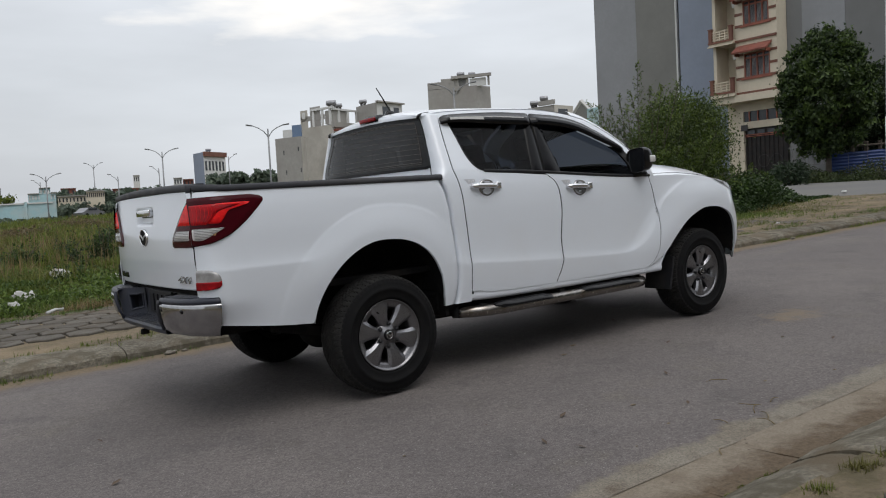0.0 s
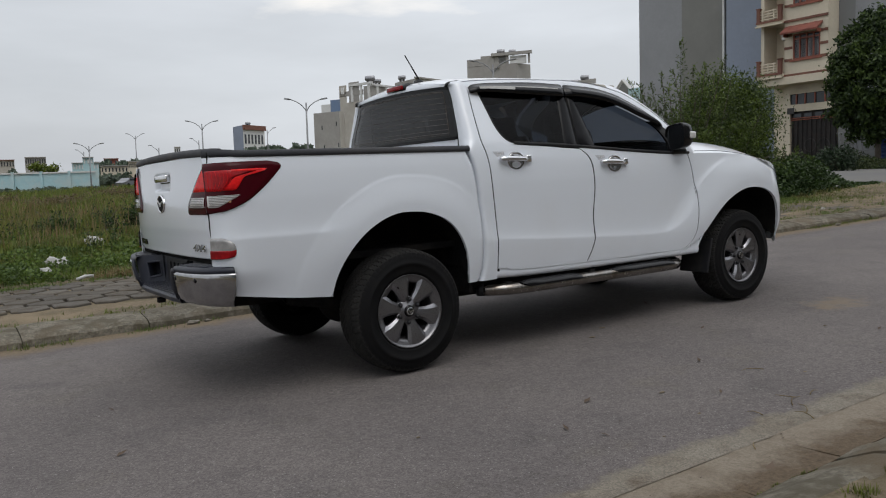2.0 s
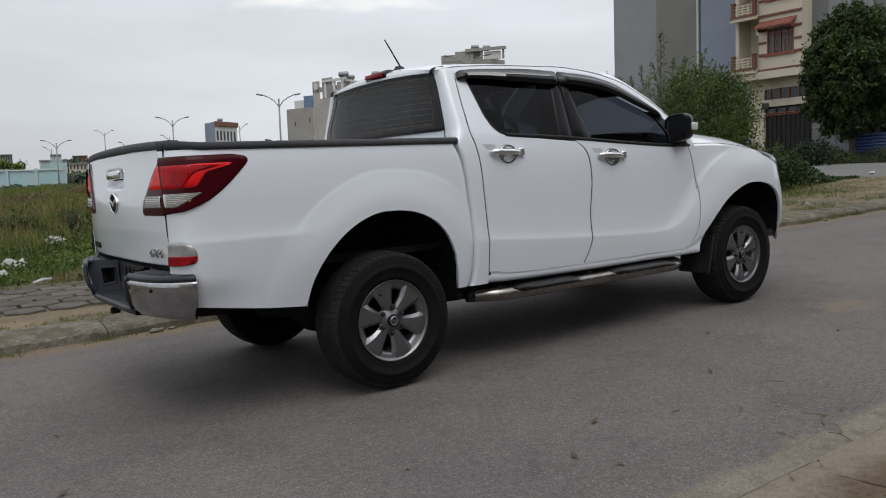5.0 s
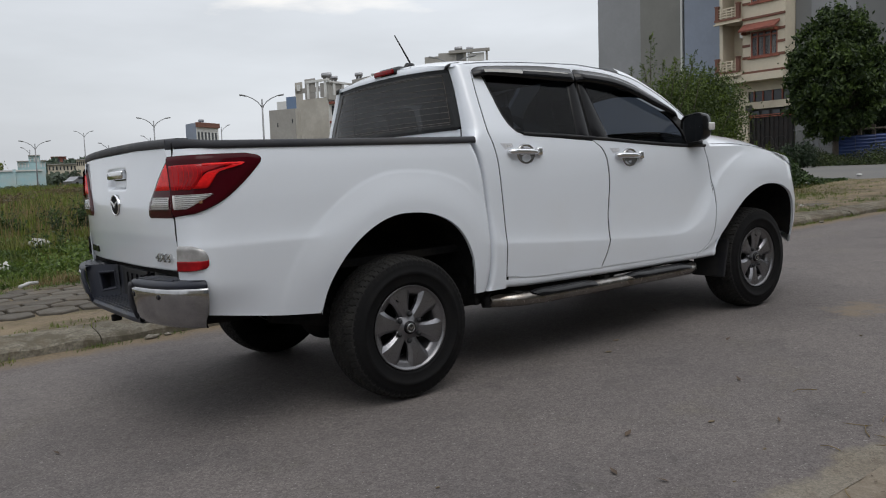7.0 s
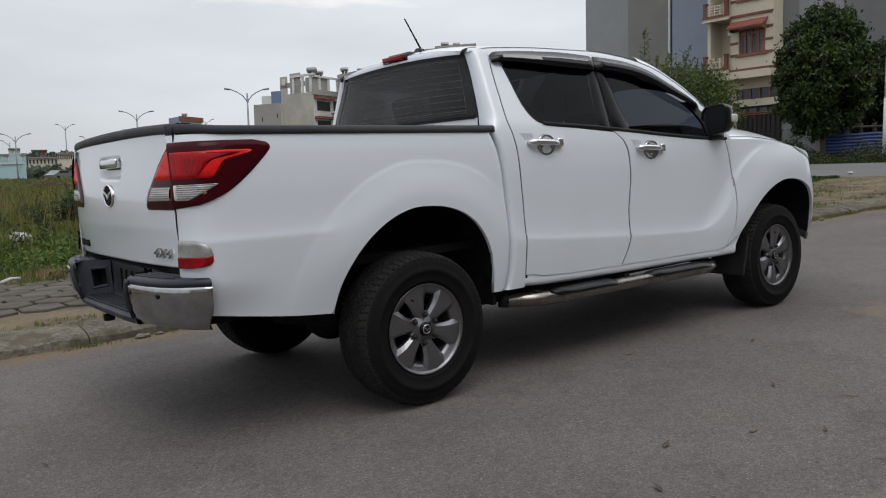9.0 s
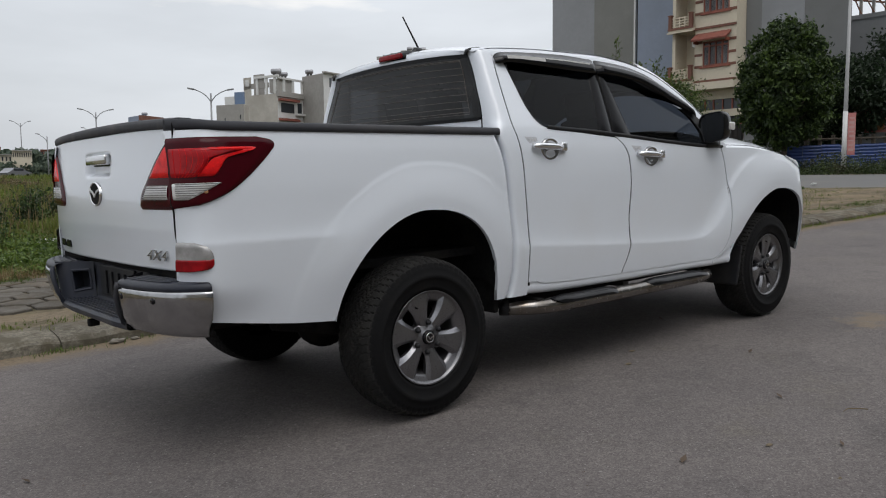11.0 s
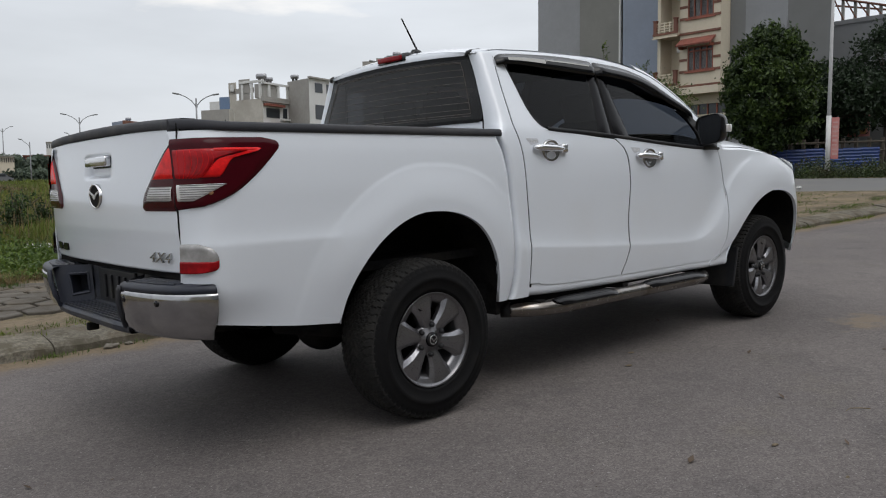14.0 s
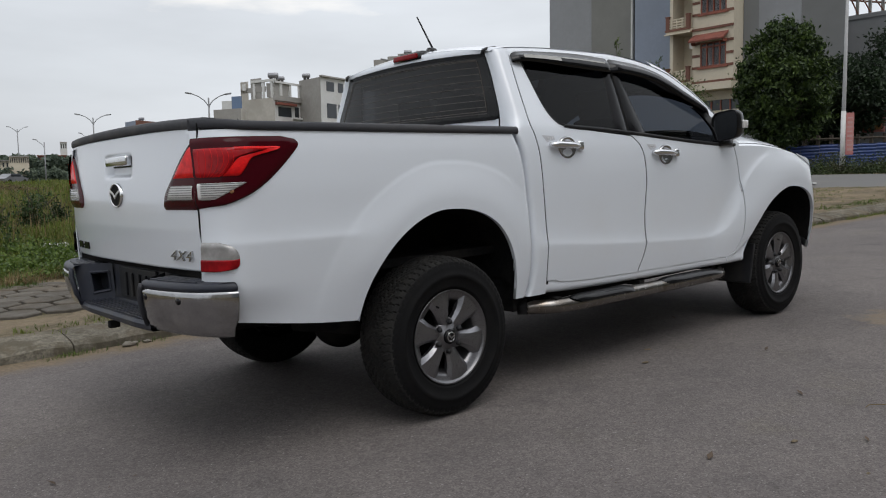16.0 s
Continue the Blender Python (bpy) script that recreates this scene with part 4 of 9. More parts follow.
# Tower with a red-brown roof band.
T = 190.0
h, a, b, c = prism_house("tower_house", "white windowed tower with a red-brown roof", 70.62, 69.95, 68.5, up(T, 4.36), T, 6.0, M["blue_wall"], M["white_wall"])
for j in range(6):
    u = 0.06 + 0.155 * j
    on_wall("window", h, b, c, u, u + 0.07, up(T, 3.1), up(T, 3.75), M["window_dark"], 0.1)
    on_wall("window", h, b, c, u, u + 0.07, up(T, 2.2), up(T, 2.85), M["window_dark"], 0.1)
on_wall("roof_band", h, b, c, 0.0, 1.0, up(T, 4.06), up(T, 4.38), M["brown_band"], 0.5, "red-brown roof band")
water_tank((*spot(69.6, T + 4).xy, up(T, 4.36)), 0.55)
# Small far houses on the skyline.
for left, right, el, dist, mat, label in ((72.0, 71.45, 2.62, 170, "white_wall", "small white house on the skyline"), (71.4, 70.7, 2.5, 175, "awning", "far house with a red roof"), (77.5, 76.4, 1.98, 135, "cream", "small cream gatehouse beyond the field"),
                                          (75.9, 74.2, 2.05, 210, "awning", "long far house with a red roof"), (74.55, 74.15, 2.9, 260, "white_wall", "narrow white tower on the skyline"), (79.2, 77.3, 1.72, 150, "cream", "low cream building beyond the field"), (80.9, 79.3, 1.95, 165, "pale_blue", "long pale blue building behind the wall"),
                                          (80.25, 79.6, 2.3, 150, "pale_blue", "turquoise corner block behind the wall"), (83.6, 82.4, 2.35, 170, "raw_wall", "grey far house with dark roof"), (85.6, 84.2, 2.2, 175, "tan_wall", "tan house on the skyline"), (79.0, 78.1, 2.2, 240, "awning", "brown-roofed house on the skyline")):
    fh = tagged(new("far_house"), label, "house", "houses on the skyline")
    p, q = spot(left, dist), spot(right, dist)
    on_wall("wall", fh, p, q, 0, 1, -1.0, up(dist, el), M[mat], 0.2)
    on_wall("roof", fh, p, q, -0.02, 1.02, up(dist, el), up(dist, el + 0.05), M["brown_band"] if mat in ("awning", "tan_wall") else M["raw_wall"], 0.6)
    n = 9 if left - right > 1.0 else 3
    for j in range(n):
        on_wall("window", fh, p, q, (j + 0.3) / n, (j + 0.7) / n, up(dist, el - 0.36), up(dist, el - 0.1), M["window_dark"] if mat != "pale_blue" else M["white_wall"], 0.3)
# The long pale blue boundary wall with piers.
bw = tagged(new("boundary_wall"), "pale blue boundary wall with piers across the field", "wall")
p, q = spot(92.0, 118), spot(79.32, 110)
on_wall("wall", bw, p, q, 0, 1, -1.0, up(111, 1.33), M["pale_blue"], 0.0)
on_wall("coping", bw, p, q, 0, 1, up(111, 1.33), up(111, 1.42), M["white_wall"], 0.15)
for j in range(9):
    u = 1 - 0.124 * j
    on_wall("pier", bw, p, q, u - 0.012, u, -1.0, up(111, 1.47), M["pale_blue"], 0.22)
# a parked car beyond the field
carx = tagged(new("parked_car"), "silver car parked beyond the field", "car")
pc = spot(77.4, 128)
zc = up(128, 0.40)
bm = bmesh.new()
prof = [(-2.2, 0.3), (-2.25, 0.75), (-1.7, 0.92), (-0.9, 1.42), (0.5, 1.44), (1.3, 0.95), (2.1, 0.82), (2.2, 0.35)]
ends = [[bm.verts.new((x, y, z)) for x, z in prof] for y in (-0.85, 0.85)]
for i in range(8):
    bm.faces.new((ends[0][i], ends[0][(i + 1) % 8], ends[1][(i + 1) % 8], ends[1][i]))
bm.faces.new(ends[0])
bm.faces.new(ends[1][::-1])
bmesh.ops.recalc_face_normals(bm, faces=bm.faces)
part("body", bm, M["car_silver"], carx)
part("side_window", box_bm((-0.2, -0.87, 1.17), (1.7, 0.03, 0.32), 0.01), M["window_dark"], carx)
for x in (-1.35, 1.35):
    bm = lathe([(0.0001, -0.1), (0.32, -0.1), (0.32, 0.1), (0.0001, 0.1)], 18)
    bmesh.ops.translate(bm, verts=bm.verts, vec=(x, -0.8, 0.32))
    part("wheel", bm, M["rubber"], carx)
carx.matrix_basis = Matrix.Translation((pc.x, pc.y, zc - 0.25)) @ pose(0, 0, 0, 0, 0, 34)


# -- street lamps --
def street_lamp(at, top, reach=1.5, twin=True, turn=0.0, label="grey twin-arm street lamp"):
    L = tagged(new("street_lamp"), label, "street lamp", "street lamps")
    part("pole", tube_bm([(0, 0, -top + at_z) for at_z in (0, top * 0.5, top)], 0.1, 10, True, [0.11, 0.085, 0.06]), M["galvanised"], L, smooth=True)
    for s in (-1, 1) if twin else (1,):
        pts = [(0, 0, -0.9), (s * 0.08, 0, -0.55), (s * 0.35, 0, -0.2), (s * 0.75, 0, 0.08), (s * reach, 0, 0.3)]
        arm = part("arm", tube_bm(pts, 0.038, 8), M["galvanised"], L, smooth=True)
        part("lamp_head", box_bm((s * (reach + 0.22), 0, 0.32), (0.5, 0.2, 0.12), 0.04, Matrix.Rotation(s * radians(-10), 3, "Y")), M["galvanised"], L, smooth=True)
    L.matrix_basis = Matrix.Translation((at.x, at.y, at.z)) @ pose(0, 0, 0, 0, 0, turn)
    return L


for az, dist, el, twin, reach, h_top in ((79.8, 108, 3.05, True, 1.25, 7.5), (76.95, 150, 3.72, True, 1.1, 10.0), (72.62, 93, 4.45, True, 1.3, 9.5), (65.5, 67, 5.8, True, 1.28, 9.5), (52.25, 63, 8.1, True, 1.35, 10.5)):
    p = spot(az, dist)
    street_lamp(Vector((p.x, p.y, up(dist, el))), h_top, reach, twin, az - 90)
for az, dist, el in ((75.5, 120, 2.9), (72.9, 130, 3.35), (68.3, 130, 4.0), (80.15, 150, 2.7)):
    p = spot(az, dist)
    street_lamp(Vector((p.x, p.y, up(dist, el))), 7.0, 0.9, False, az - 90 + 180 * (az > 70), "grey single-arm street lamp")
# Lamp post by the cross street with a small banner.
p = spot(22.47, 40.0, EYE_B)
pz = ground_z(p.x, p.y)
post = tagged(new("lamp_post"), "white steel lamp post with a faded banner", "lamp post")
part("pole", tube_bm([(0, 0, -0.1), (0, 0, 4.0), (0.0, 0.0, 9.0)], 0.09, 12, True, [0.105, 0.085, 0.05]), M["white_post"], post, smooth=True)
part("pole_sleeve", tube_bm([(0, 0, -0.1), (0, 0, 2.62)], 0.108, 12), M["white_wall"], post, "white painted foot of the post", True)
for s in (-1, 1):
    part("arm", tube_bm([(0, 0, 8.2), (0, s * 0.1, 8.6), (0, s * 0.3, 8.95), (0, s * 0.8, 9.15)], 0.05, 8), M["white_post"], post, smooth=True)
    part("lamp_head", box_bm((0, s * 1.05, 9.2), (0.26, 0.6, 0.14), 0.05), M["galvanised"], post, smooth=True)
flag = part("banner", box_bm((-0.02, -0.27, 1.62), (0.03, 0.31, 1.85)), M["banner"], post, "faded red banner with pale bars")
for j in range(8):
    part("banner_bar", box_bm((-0.04, -0.27, 0.92 + 0.2 * j), (0.006, 0.20, 0.07 if j % 3 else 0.11)), M["banner_bar"], flag)
post.matrix_basis = Matrix.Translation((p.x, p.y, pz + 0.1)) @ pose(0, 0, 0, 0.4, 0, 22)

# Blue sheet fence, each sheet ribbed.
fence = tagged(new("sheet_fence"), "blue corrugated sheet metal fence", "fence")
fa, fb = spot(26.0, 43.6, EYE_B), spot(19.5, 45.5, EYE_B)
along = (fb - fa)
n_sheet = 6
for j in range(n_sheet):
    bm = bmesh.new()
    rows = []
    for k in range(33):
        row = []
        for e in range(5):
            w = fa + along * ((j + (e / 4) * 0.985) / n_sheet)
            row.append(bm.verts.new((w.x - (0.0, 0.03, 0.03, 0.0)[k % 4] - 0.004 * (j % 2), w.y, ground_z(w.x, w.y) + 0.02 * (j % 3) + 1.28 * k / 32)))
        rows.append(row)
    for ra, rb in zip(rows, rows[1:]):
        for e in range(4):
            bm.faces.new((ra[e], ra[e + 1], rb[e + 1], rb[e]))
    ob = part("sheet", bm, M["blue_sheet"], fence)
    so = ob.modifiers.new("thick", "SOLIDIFY")
    so.thickness = 0.012
rust = tagged(new("sheet_fence"), "rusty brown corrugated sheet fence", "fence")
block_part("sheet", 40.2, 40.25, 8.2, 10.6, 0.9, 2.1, M["brown_band"], rust)
# wooden rail fence and yard things behind it
yard = tagged(new("rail_fence"), "weathered wooden rail fence behind the blue sheets", "fence")
for j in range(8):
    w = fa + along * (0.1 + 0.12 * j) + Vector((1.2, 0, 0))
    part("post", box_bm((w.x, w.y, ground_z(w.x, w.y) + 0.9), (0.14, 0.16, 1.8), 0.01), M["bark"], yard)
for z in (1.15, 1.6):
    w0, w1 = fa + along * 0.08 + Vector((1.15, 0, 0)), fa + along * 0.96 + Vector((1.15, 0, 0))
    part("rail", tube_bm([(w0.x, w0.y, ground_z(w0.x, w0.y) + z), (w1.x, w1.y, ground_z(w1.x, w1.y) + z)], 0.07, 6), M["bark"], yard)
ws = spot(20.75, 47, EYE_B)
sign = tagged(new("shop_sign"), "small orange and red sign behind the trees", "sign")
part("board", box_bm((ws.x, ws.y, 3.9), (0.06, 1.1, 1.2), 0.01), M["banner"], sign)
part("board_patch", box_bm((ws.x - 0.04, ws.y, 3.6), (0.02, 0.8, 0.35)), M["amber"], sign)
rl = tagged(new("low_lattice"), "pale lattice railing beside the house", "railing")
for j in range(16):
    y = 15.2 + 0.28 * j
    part("bar", tube_bm([(40.6, y, 2.2), (40.6, y + 0.25, 3.2)], 0.03, 5), M["galvanised"], rl)
part("rail", tube_bm([(40.6, 15.1, 3.2), (40.6, 19.8, 3.2)], 0.03, 6), M["galvanised"], rl)
part("rail", tube_bm([(40.6, 15.1, 2.2), (40.6, 19.8, 2.2)], 0.03, 6), M["galvanised"], rl)

# ---- plants ----
rng = np.random.default_rng(7)


def leaf_mesh(name, centres, along, across_, material, parent=None, label="", kind=""):
    """Leaves as small lozenges: their middles, half-length and half-width vectors."""
    n = len(centres)
    fold = np.cross(along, across_)
    fold = fold / (np.linalg.norm(fold, axis=1, keepdims=True) + 1e-9) * np.linalg.norm(across_, axis=1, keepdims=True) * 0.25
    v = np.stack([centres - along, centres + across_ + fold, centres + along, centres - across_ + fold], 1).reshape(-1, 3)
    idx = np.arange(n)[:, None] * 4
    f = np.concatenate([idx + [0, 1, 2], idx + [0, 2, 3]], 0)
    me = bpy.data.meshes.new(name)
    me.from_pydata(v.tolist(), [], f.tolist())
    me.materials.append(material)
    ob = new(name, me)
    if parent:
        ob.parent = parent
    return tagged(ob, label, kind=kind)


def random_unit(n):
    v = rng.normal(size=(n, 3))
    return v / np.linalg.norm(v, axis=1, keepdims=True)


def leaf_vectors(n, length, width, droop=0.0, normal=None):
    a = random_unit(n)
    a[:, 2] -= droop
    a /= np.linalg.norm(a, axis=1, keepdims=True)
    b = np.cross(a, random_unit(n))
    b /= np.linalg.norm(b, axis=1, keepdims=True) + 1e-9
    s = rng.uniform(0.7, 1.25, (n, 1))
    return a * length * 0.5 * s, b * width * 0.5 * s


def limbs(bm_parent, base, tips, r0):
    for tip in tips:
        mid = (Vector(base) + Vector(tip)) / 2 + Vector((rng.uniform(-0.2, 0.2), rng.uniform(-0.2, 0.2), 0.15))
        part("limb", tube_bm([base, mid, tip], r0, 6, True, [r0, r0 * 0.6, r0 * 0.2]), M["bark"], bm_parent, smooth=True)


def tree(name, label, at, trunk_h, trunk_r, centre, radii, clumps, per, leaf, material, spread=0.42, droop=0.4, egg=0.0):
    t = tagged(new(name), label, "tree")
    base = Vector(at)
    part("trunk", tube_bm([base, base + Vector((0.05, 0.03, trunk_h * 0.5)), base + Vector((0, 0, trunk_h)), base + Vector((0.05, 0, trunk_h + radii[2] * 0.8))], trunk_r, 10, True, [trunk_r * 1.2, trunk_r, trunk_r * 0.85, trunk_r * 0.3]), M["bark"], t, smooth=True)
    c = np.array(centre)
    u = random_unit(clumps)
    rad = rng.uniform(0.55, 1.0, (clumps, 1)) ** 0.5
    k = c + u * rad * np.array(radii) * (1 + 0.10 * np.sin(u[:, :1] * 7 + u[:, 2:] * 5))
    if egg:
        k[:, :2] = c[:2] + (k[:, :2] - c[:2]) * (1 - egg * np.clip((k[:, 2:] - c[2]) / radii[2], -1, 1))
    limbs(t, base + Vector((0, 0, trunk_h * 0.95)), [tuple(p) for p in k[: min(10, clumps)]], trunk_r * 0.5)
    n = clumps * per
    pts = np.repeat(k, per, 0) + rng.normal(size=(n, 3)) * np.array([spread, spread, spread * 0.75])
    a, b = leaf_vectors(n, leaf, leaf * 0.45, droop)
    leaf_mesh("crown", pts, a, b, material, t)
    return t


def at_ground(az, dist, eye):
    p = spot(az, dist, eye)
    return (p.x, p.y, ground_z(p.x, p.y))


g = at_ground(26.0, 42.5, EYE_B)
tree("round_tree", "dense round-crowned green tree by the house", g, 2.0, 0.13, (g[0], g[1], 5.62), (1.95, 2.1, 2.98), 330, 100, 0.235, M["tree_leaf"], 0.19, 0.5, 0.22)
g = at_ground(22.6, 47.0, EYE_B)
tree("spreading_tree", "dark spreading tree behind the fence", g, 2.6, 0.15, (g[0], g[1], 5.2), (1.7, 2.7, 1.9), 200, 66, 0.26, M["dark_leaf"], 0.3, 0.3)
g = at_ground(19.2, 48.5, EYE_B)
tree("slender_tree", "slender dark tree with open branches", g, 4.0, 0.12, (g[0], g[1], 6.6), (1.5, 1.9, 2.6), 130, 52, 0.26, M["dark_leaf"], 0.28, 0.3)
g = at_ground(24.2, 47.5, EYE_B)
tree("spreading_tree", "dark spreading tree behind the fence", g, 1.8, 0.12, (g[0], g[1], 4.4), (1.5, 2.0, 1.8), 120, 60, 0.26, M["dark_leaf"], 0.3, 0.3)

# Feathery shrub: arching stems with small leaves in rows.
def feathery_shrub(name, label, at, stems, length, lean, leaf, material, width=1.2, per=90, extra=()):
    t = tagged(new(name), label, "shrub")
    base = Vector(at)
    cs, als, acs = [], [], []
    for i in range(stems + len(extra)):
        if i < stems:
            az, up_ = rng.uniform(0, 2 * math.pi), rng.uniform(*lean)
            ln = length * rng.uniform(0.55, 1.0)
            d = Vector((math.cos(az) * math.cos(up_), math.sin(az) * math.cos(up_), math.sin(up_)))
            st = base + Vector((rng.normal() * width * 0.4, rng.normal() * width * 0.4, 0))
        else:
            tip = Vector(extra[i - stems])
            st = base + Vector((rng.normal() * 0.25, rng.normal() * 0.25, 0))
            d, ln = (tip - st).normalized(), (tip - st).length
        bend = Vector((d.x, d.y, -0.5)) * 0.28 * ln if i < stems else Vector((0, 0, 0))
        pts = [st + d * ln * k + bend * (k ** 2.2) for k in (0, 0.25, 0.5, 0.75, 1.0)]
        if i % 3 == 0 or i >= stems:
            part("stem", tube_bm(pts, 0.02, 5, True, [0.03, 0.022, 0.016, 0.01, 0.005]), M["bark"], t)
        n_side = 16 if i < stems else max(20, int(ln / 0.065))
        for k in range(n_side):
            f = 0.22 + 0.78 * k / n_side
            p = st + d * ln * f + bend * (f ** 2.2)
            sd = Vector(random_unit(1)[0])
            sd = (sd - d * sd.dot(d)).normalized() * ((0.75 * (1.15 - f) + 0.18) * ln * 0.22 if i < stems else 0.05 + 0.42 * (1 - f) ** 0.8) + d * (0.12 if i < stems else 0.10)
            m = max(3, per // n_side) if i < stems else 7
            for j in range(m):
                q = p + sd * ((j + 1) / m)
                cs.append(q + Vector(rng.normal(size=3) * 0.02))
                w = (sd.normalized() + Vector(random_unit(1)[0]) * 0.8).normalized()
                als.append(w * leaf * 0.5)
                acs.append(w.cross(Vector(random_unit(1)[0])).normalized() * leaf * 0.12)
    leaf_mesh("foliage", np.array([c[:] for c in cs]), np.array([c[:] for c in als]), np.array([c[:] for c in acs]), material, t)
    return t


g = at_ground(39.2, 22.5, EYE_A)
tips = []
for az_, el_ in ((39.4, 8.85), (42.9, 6.45), (40.7, 6.75), (36.6, 7.5), (37.8, 7.2), (38.7, 7.1), (39.9, 6.9), (42.2, 6.15), (42.8, 5.4), (42.3, 4.7), (41.4, 6.1), (41.5, 5.2), (38.2, 6.4), (37.2, 6.6), (40.2, 6.0), (36.2, 6.2), (41.9, 4.0), (40.9, 4.6)):
    dd = 22.4 + rng.uniform(-0.6, 0.6)
    p = spot(az_, dd, EYE_A)
    tips.append((p.x, p.y, up(dd, el_)))
feathery_shrub("feathery_shrub", "feathery light green shrub with arching branches", g, 165, 2.75, (0.55, 1.4), 0.10, M["frond_leaf"], 1.4, 380, tips)
g = at_ground(36.4, 25.0, EYE_A)
tree("round_shrub", "dense round green shrub behind the verge", g, 0.5, 0.06, (g[0], g[1], 2.55), (1.2, 1.15, 1.45), 150, 190, 0.088, M["frond_leaf"], 0.24, 0.3)
g = at_ground(37.6, 24.0, EYE_A)
tree("round_shrub", "dense round green shrub behind the verge", g, 0.4, 0.05, (g[0], g[1], 2.0), (1.3, 1.25, 1.25), 110, 120, 0.085, M["frond_leaf"], 0.25, 0.3)
g = at_ground(34.0, 23.6, EYE_A)
feathery_shrub("grey_green_shrub", "grey-green twiggy shrub at the verge", g, 18, 1.15, (0.7, 1.5), 0.10, M["bush_leaf"], 0.7, 90)
g = at_ground(29.9, 38.0, EYE_A)
tree("potted_shrub", "dark shrub before the house gate", g, 0.3, 0.05, (g[0], g[1], 1.55), (0.5, 0.7, 0.5), 26, 60, 0.16, M["dark_leaf"], 0.2, 0.3)


def scatter_leaves(name, label, spots, heights, leaf, material, droop=-0.2):
    n = len(spots)
    z = np.array([ground_z(x, y) for x, y in spots]) + heights
    a, b = leaf_vectors(n, leaf, leaf * 0.6, droop)
    return leaf_mesh(name, np.c_[spots, z], a, b, material, None, label, "stuff")


# Creeping greenery between the verge and the shrubs: low heaps of leaves.
n = 95000
az, dist = radians(1) * rng.uniform(27.5, 45.0, n), rng.uniform(16.0, 27.5, n)
sp = np.c_[EYE_A.x + dist * np.cos(az), EYE_A.y + dist * np.sin(az)]
hump = np.array([max(0.0, 0.35 + 0.9 * noise.noise((x * 0.45, y * 0.45, 3.0)) + 0.5 * noise.noise((x * 1.3, y * 1.3, 8.0))) for x, y in sp])
edge = np.array([smooth_step(5.7, 6.9, (UNLEVEL @ Vector((x, y, 0))).y) * (1 - smooth_step(18.9, 20.3, (UNLEVEL @ Vector((x, y, 0))).x)) for x, y in sp])
keep = (edge > rng.uniform(0, 1, n))
tagged(scatter_leaves("creeping_weeds", "creeping green weeds over the verge", sp[keep], (hump * edge * rng.uniform(0.1, 1.0, n) + 0.04)[keep], 0.095, M["creeper_leaf"]), category="weeds")
# Weeds along the far side of the cross street.
M["weed_leaf"] = leafy("roadside_weed_leaves", (0.014, 0.025, 0.009), (0.068, 0.098, 0.027), (0.07, 0.05, 0.032))
n = 46000
ys, xs = rng.uniform(6, 27, n), rng.uniform(32.6, 37.0, n)
h_ = rng.uniform(0.0, 1.0, n) ** 1.6 * (0.44 + 0.95 * np.array([noise.noise((x * 0.5, y * 0.5, 2.0)) for x, y in zip(xs, ys)]))
tagged(scatter_leaves("roadside_weeds", "dark green weeds along the far street edge", np.c_[xs, ys], np.clip(h_, 0.02, 0.9), 0.10, M["weed_leaf"]), category="weeds")


def blade_mesh(name, label, spots, height, width, material, lean=0.45, per=5, spread=0.06, category="grass"):
    """Tufts of pointed blades."""
    n = len(spots) * per
    base = np.repeat(np.asarray(spots, float), per, 0)
    hh = np.repeat(np.asarray(height, float), per) * rng.uniform(0.5, 1.15, n)
    ww = np.repeat(np.asarray(width, float), per)
    off = rng.normal(size=(n, 2)) * np.repeat(np.asarray(height, float), per)[:, None] * spread * 3
    ang = rng.uniform(0, 2 * np.pi, n)
    tilt = np.abs(rng.normal(size=n)) * lean
    x, y, z = base[:, 0] + off[:, 0], base[:, 1] + off[:, 1], base[:, 2]
    side = np.c_[-np.sin(ang), np.cos(ang), np.zeros(n)] * ww[:, None] * 0.5
    dirn = np.c_[np.cos(ang) * np.sin(tilt), np.sin(ang) * np.sin(tilt), np.cos(tilt)]
    root = np.c_[x, y, z - 0.02]
    midp = root + dirn * hh[:, None] * 0.55
    tip = midp + (dirn + np.c_[np.cos(ang), np.sin(ang), -0.35 * np.ones(n)] * 0.5 * tilt[:, None]) * hh[:, None] * 0.5
    v = np.stack([root - side, root + side, midp + side * 0.8, midp - side * 0.8, tip], 1).reshape(-1, 3)
    i = np.arange(n)[:, None] * 5
    f = np.concatenate([i + [0, 1, 2], i + [0, 2, 3], i + [3, 2, 4]], 0)
    me = bpy.data.meshes.new(name)
    me.from_pydata(v.tolist(), [], f.tolist())
    me.materials.append(material)
    return tagged(new(name, me), label, category, kind="stuff")


def field_spots(n, az0, az1, d0, d1, power=1.0):
    az = np.radians(rng.uniform(az0, az1, n))
    d = d0 * (d1 / d0) ** (rng.uniform(0, 1, n) ** power)
    x, y = EYE_A.x + d * np.cos(az), EYE_A.y + d * np.sin(az)
    return x, y, d


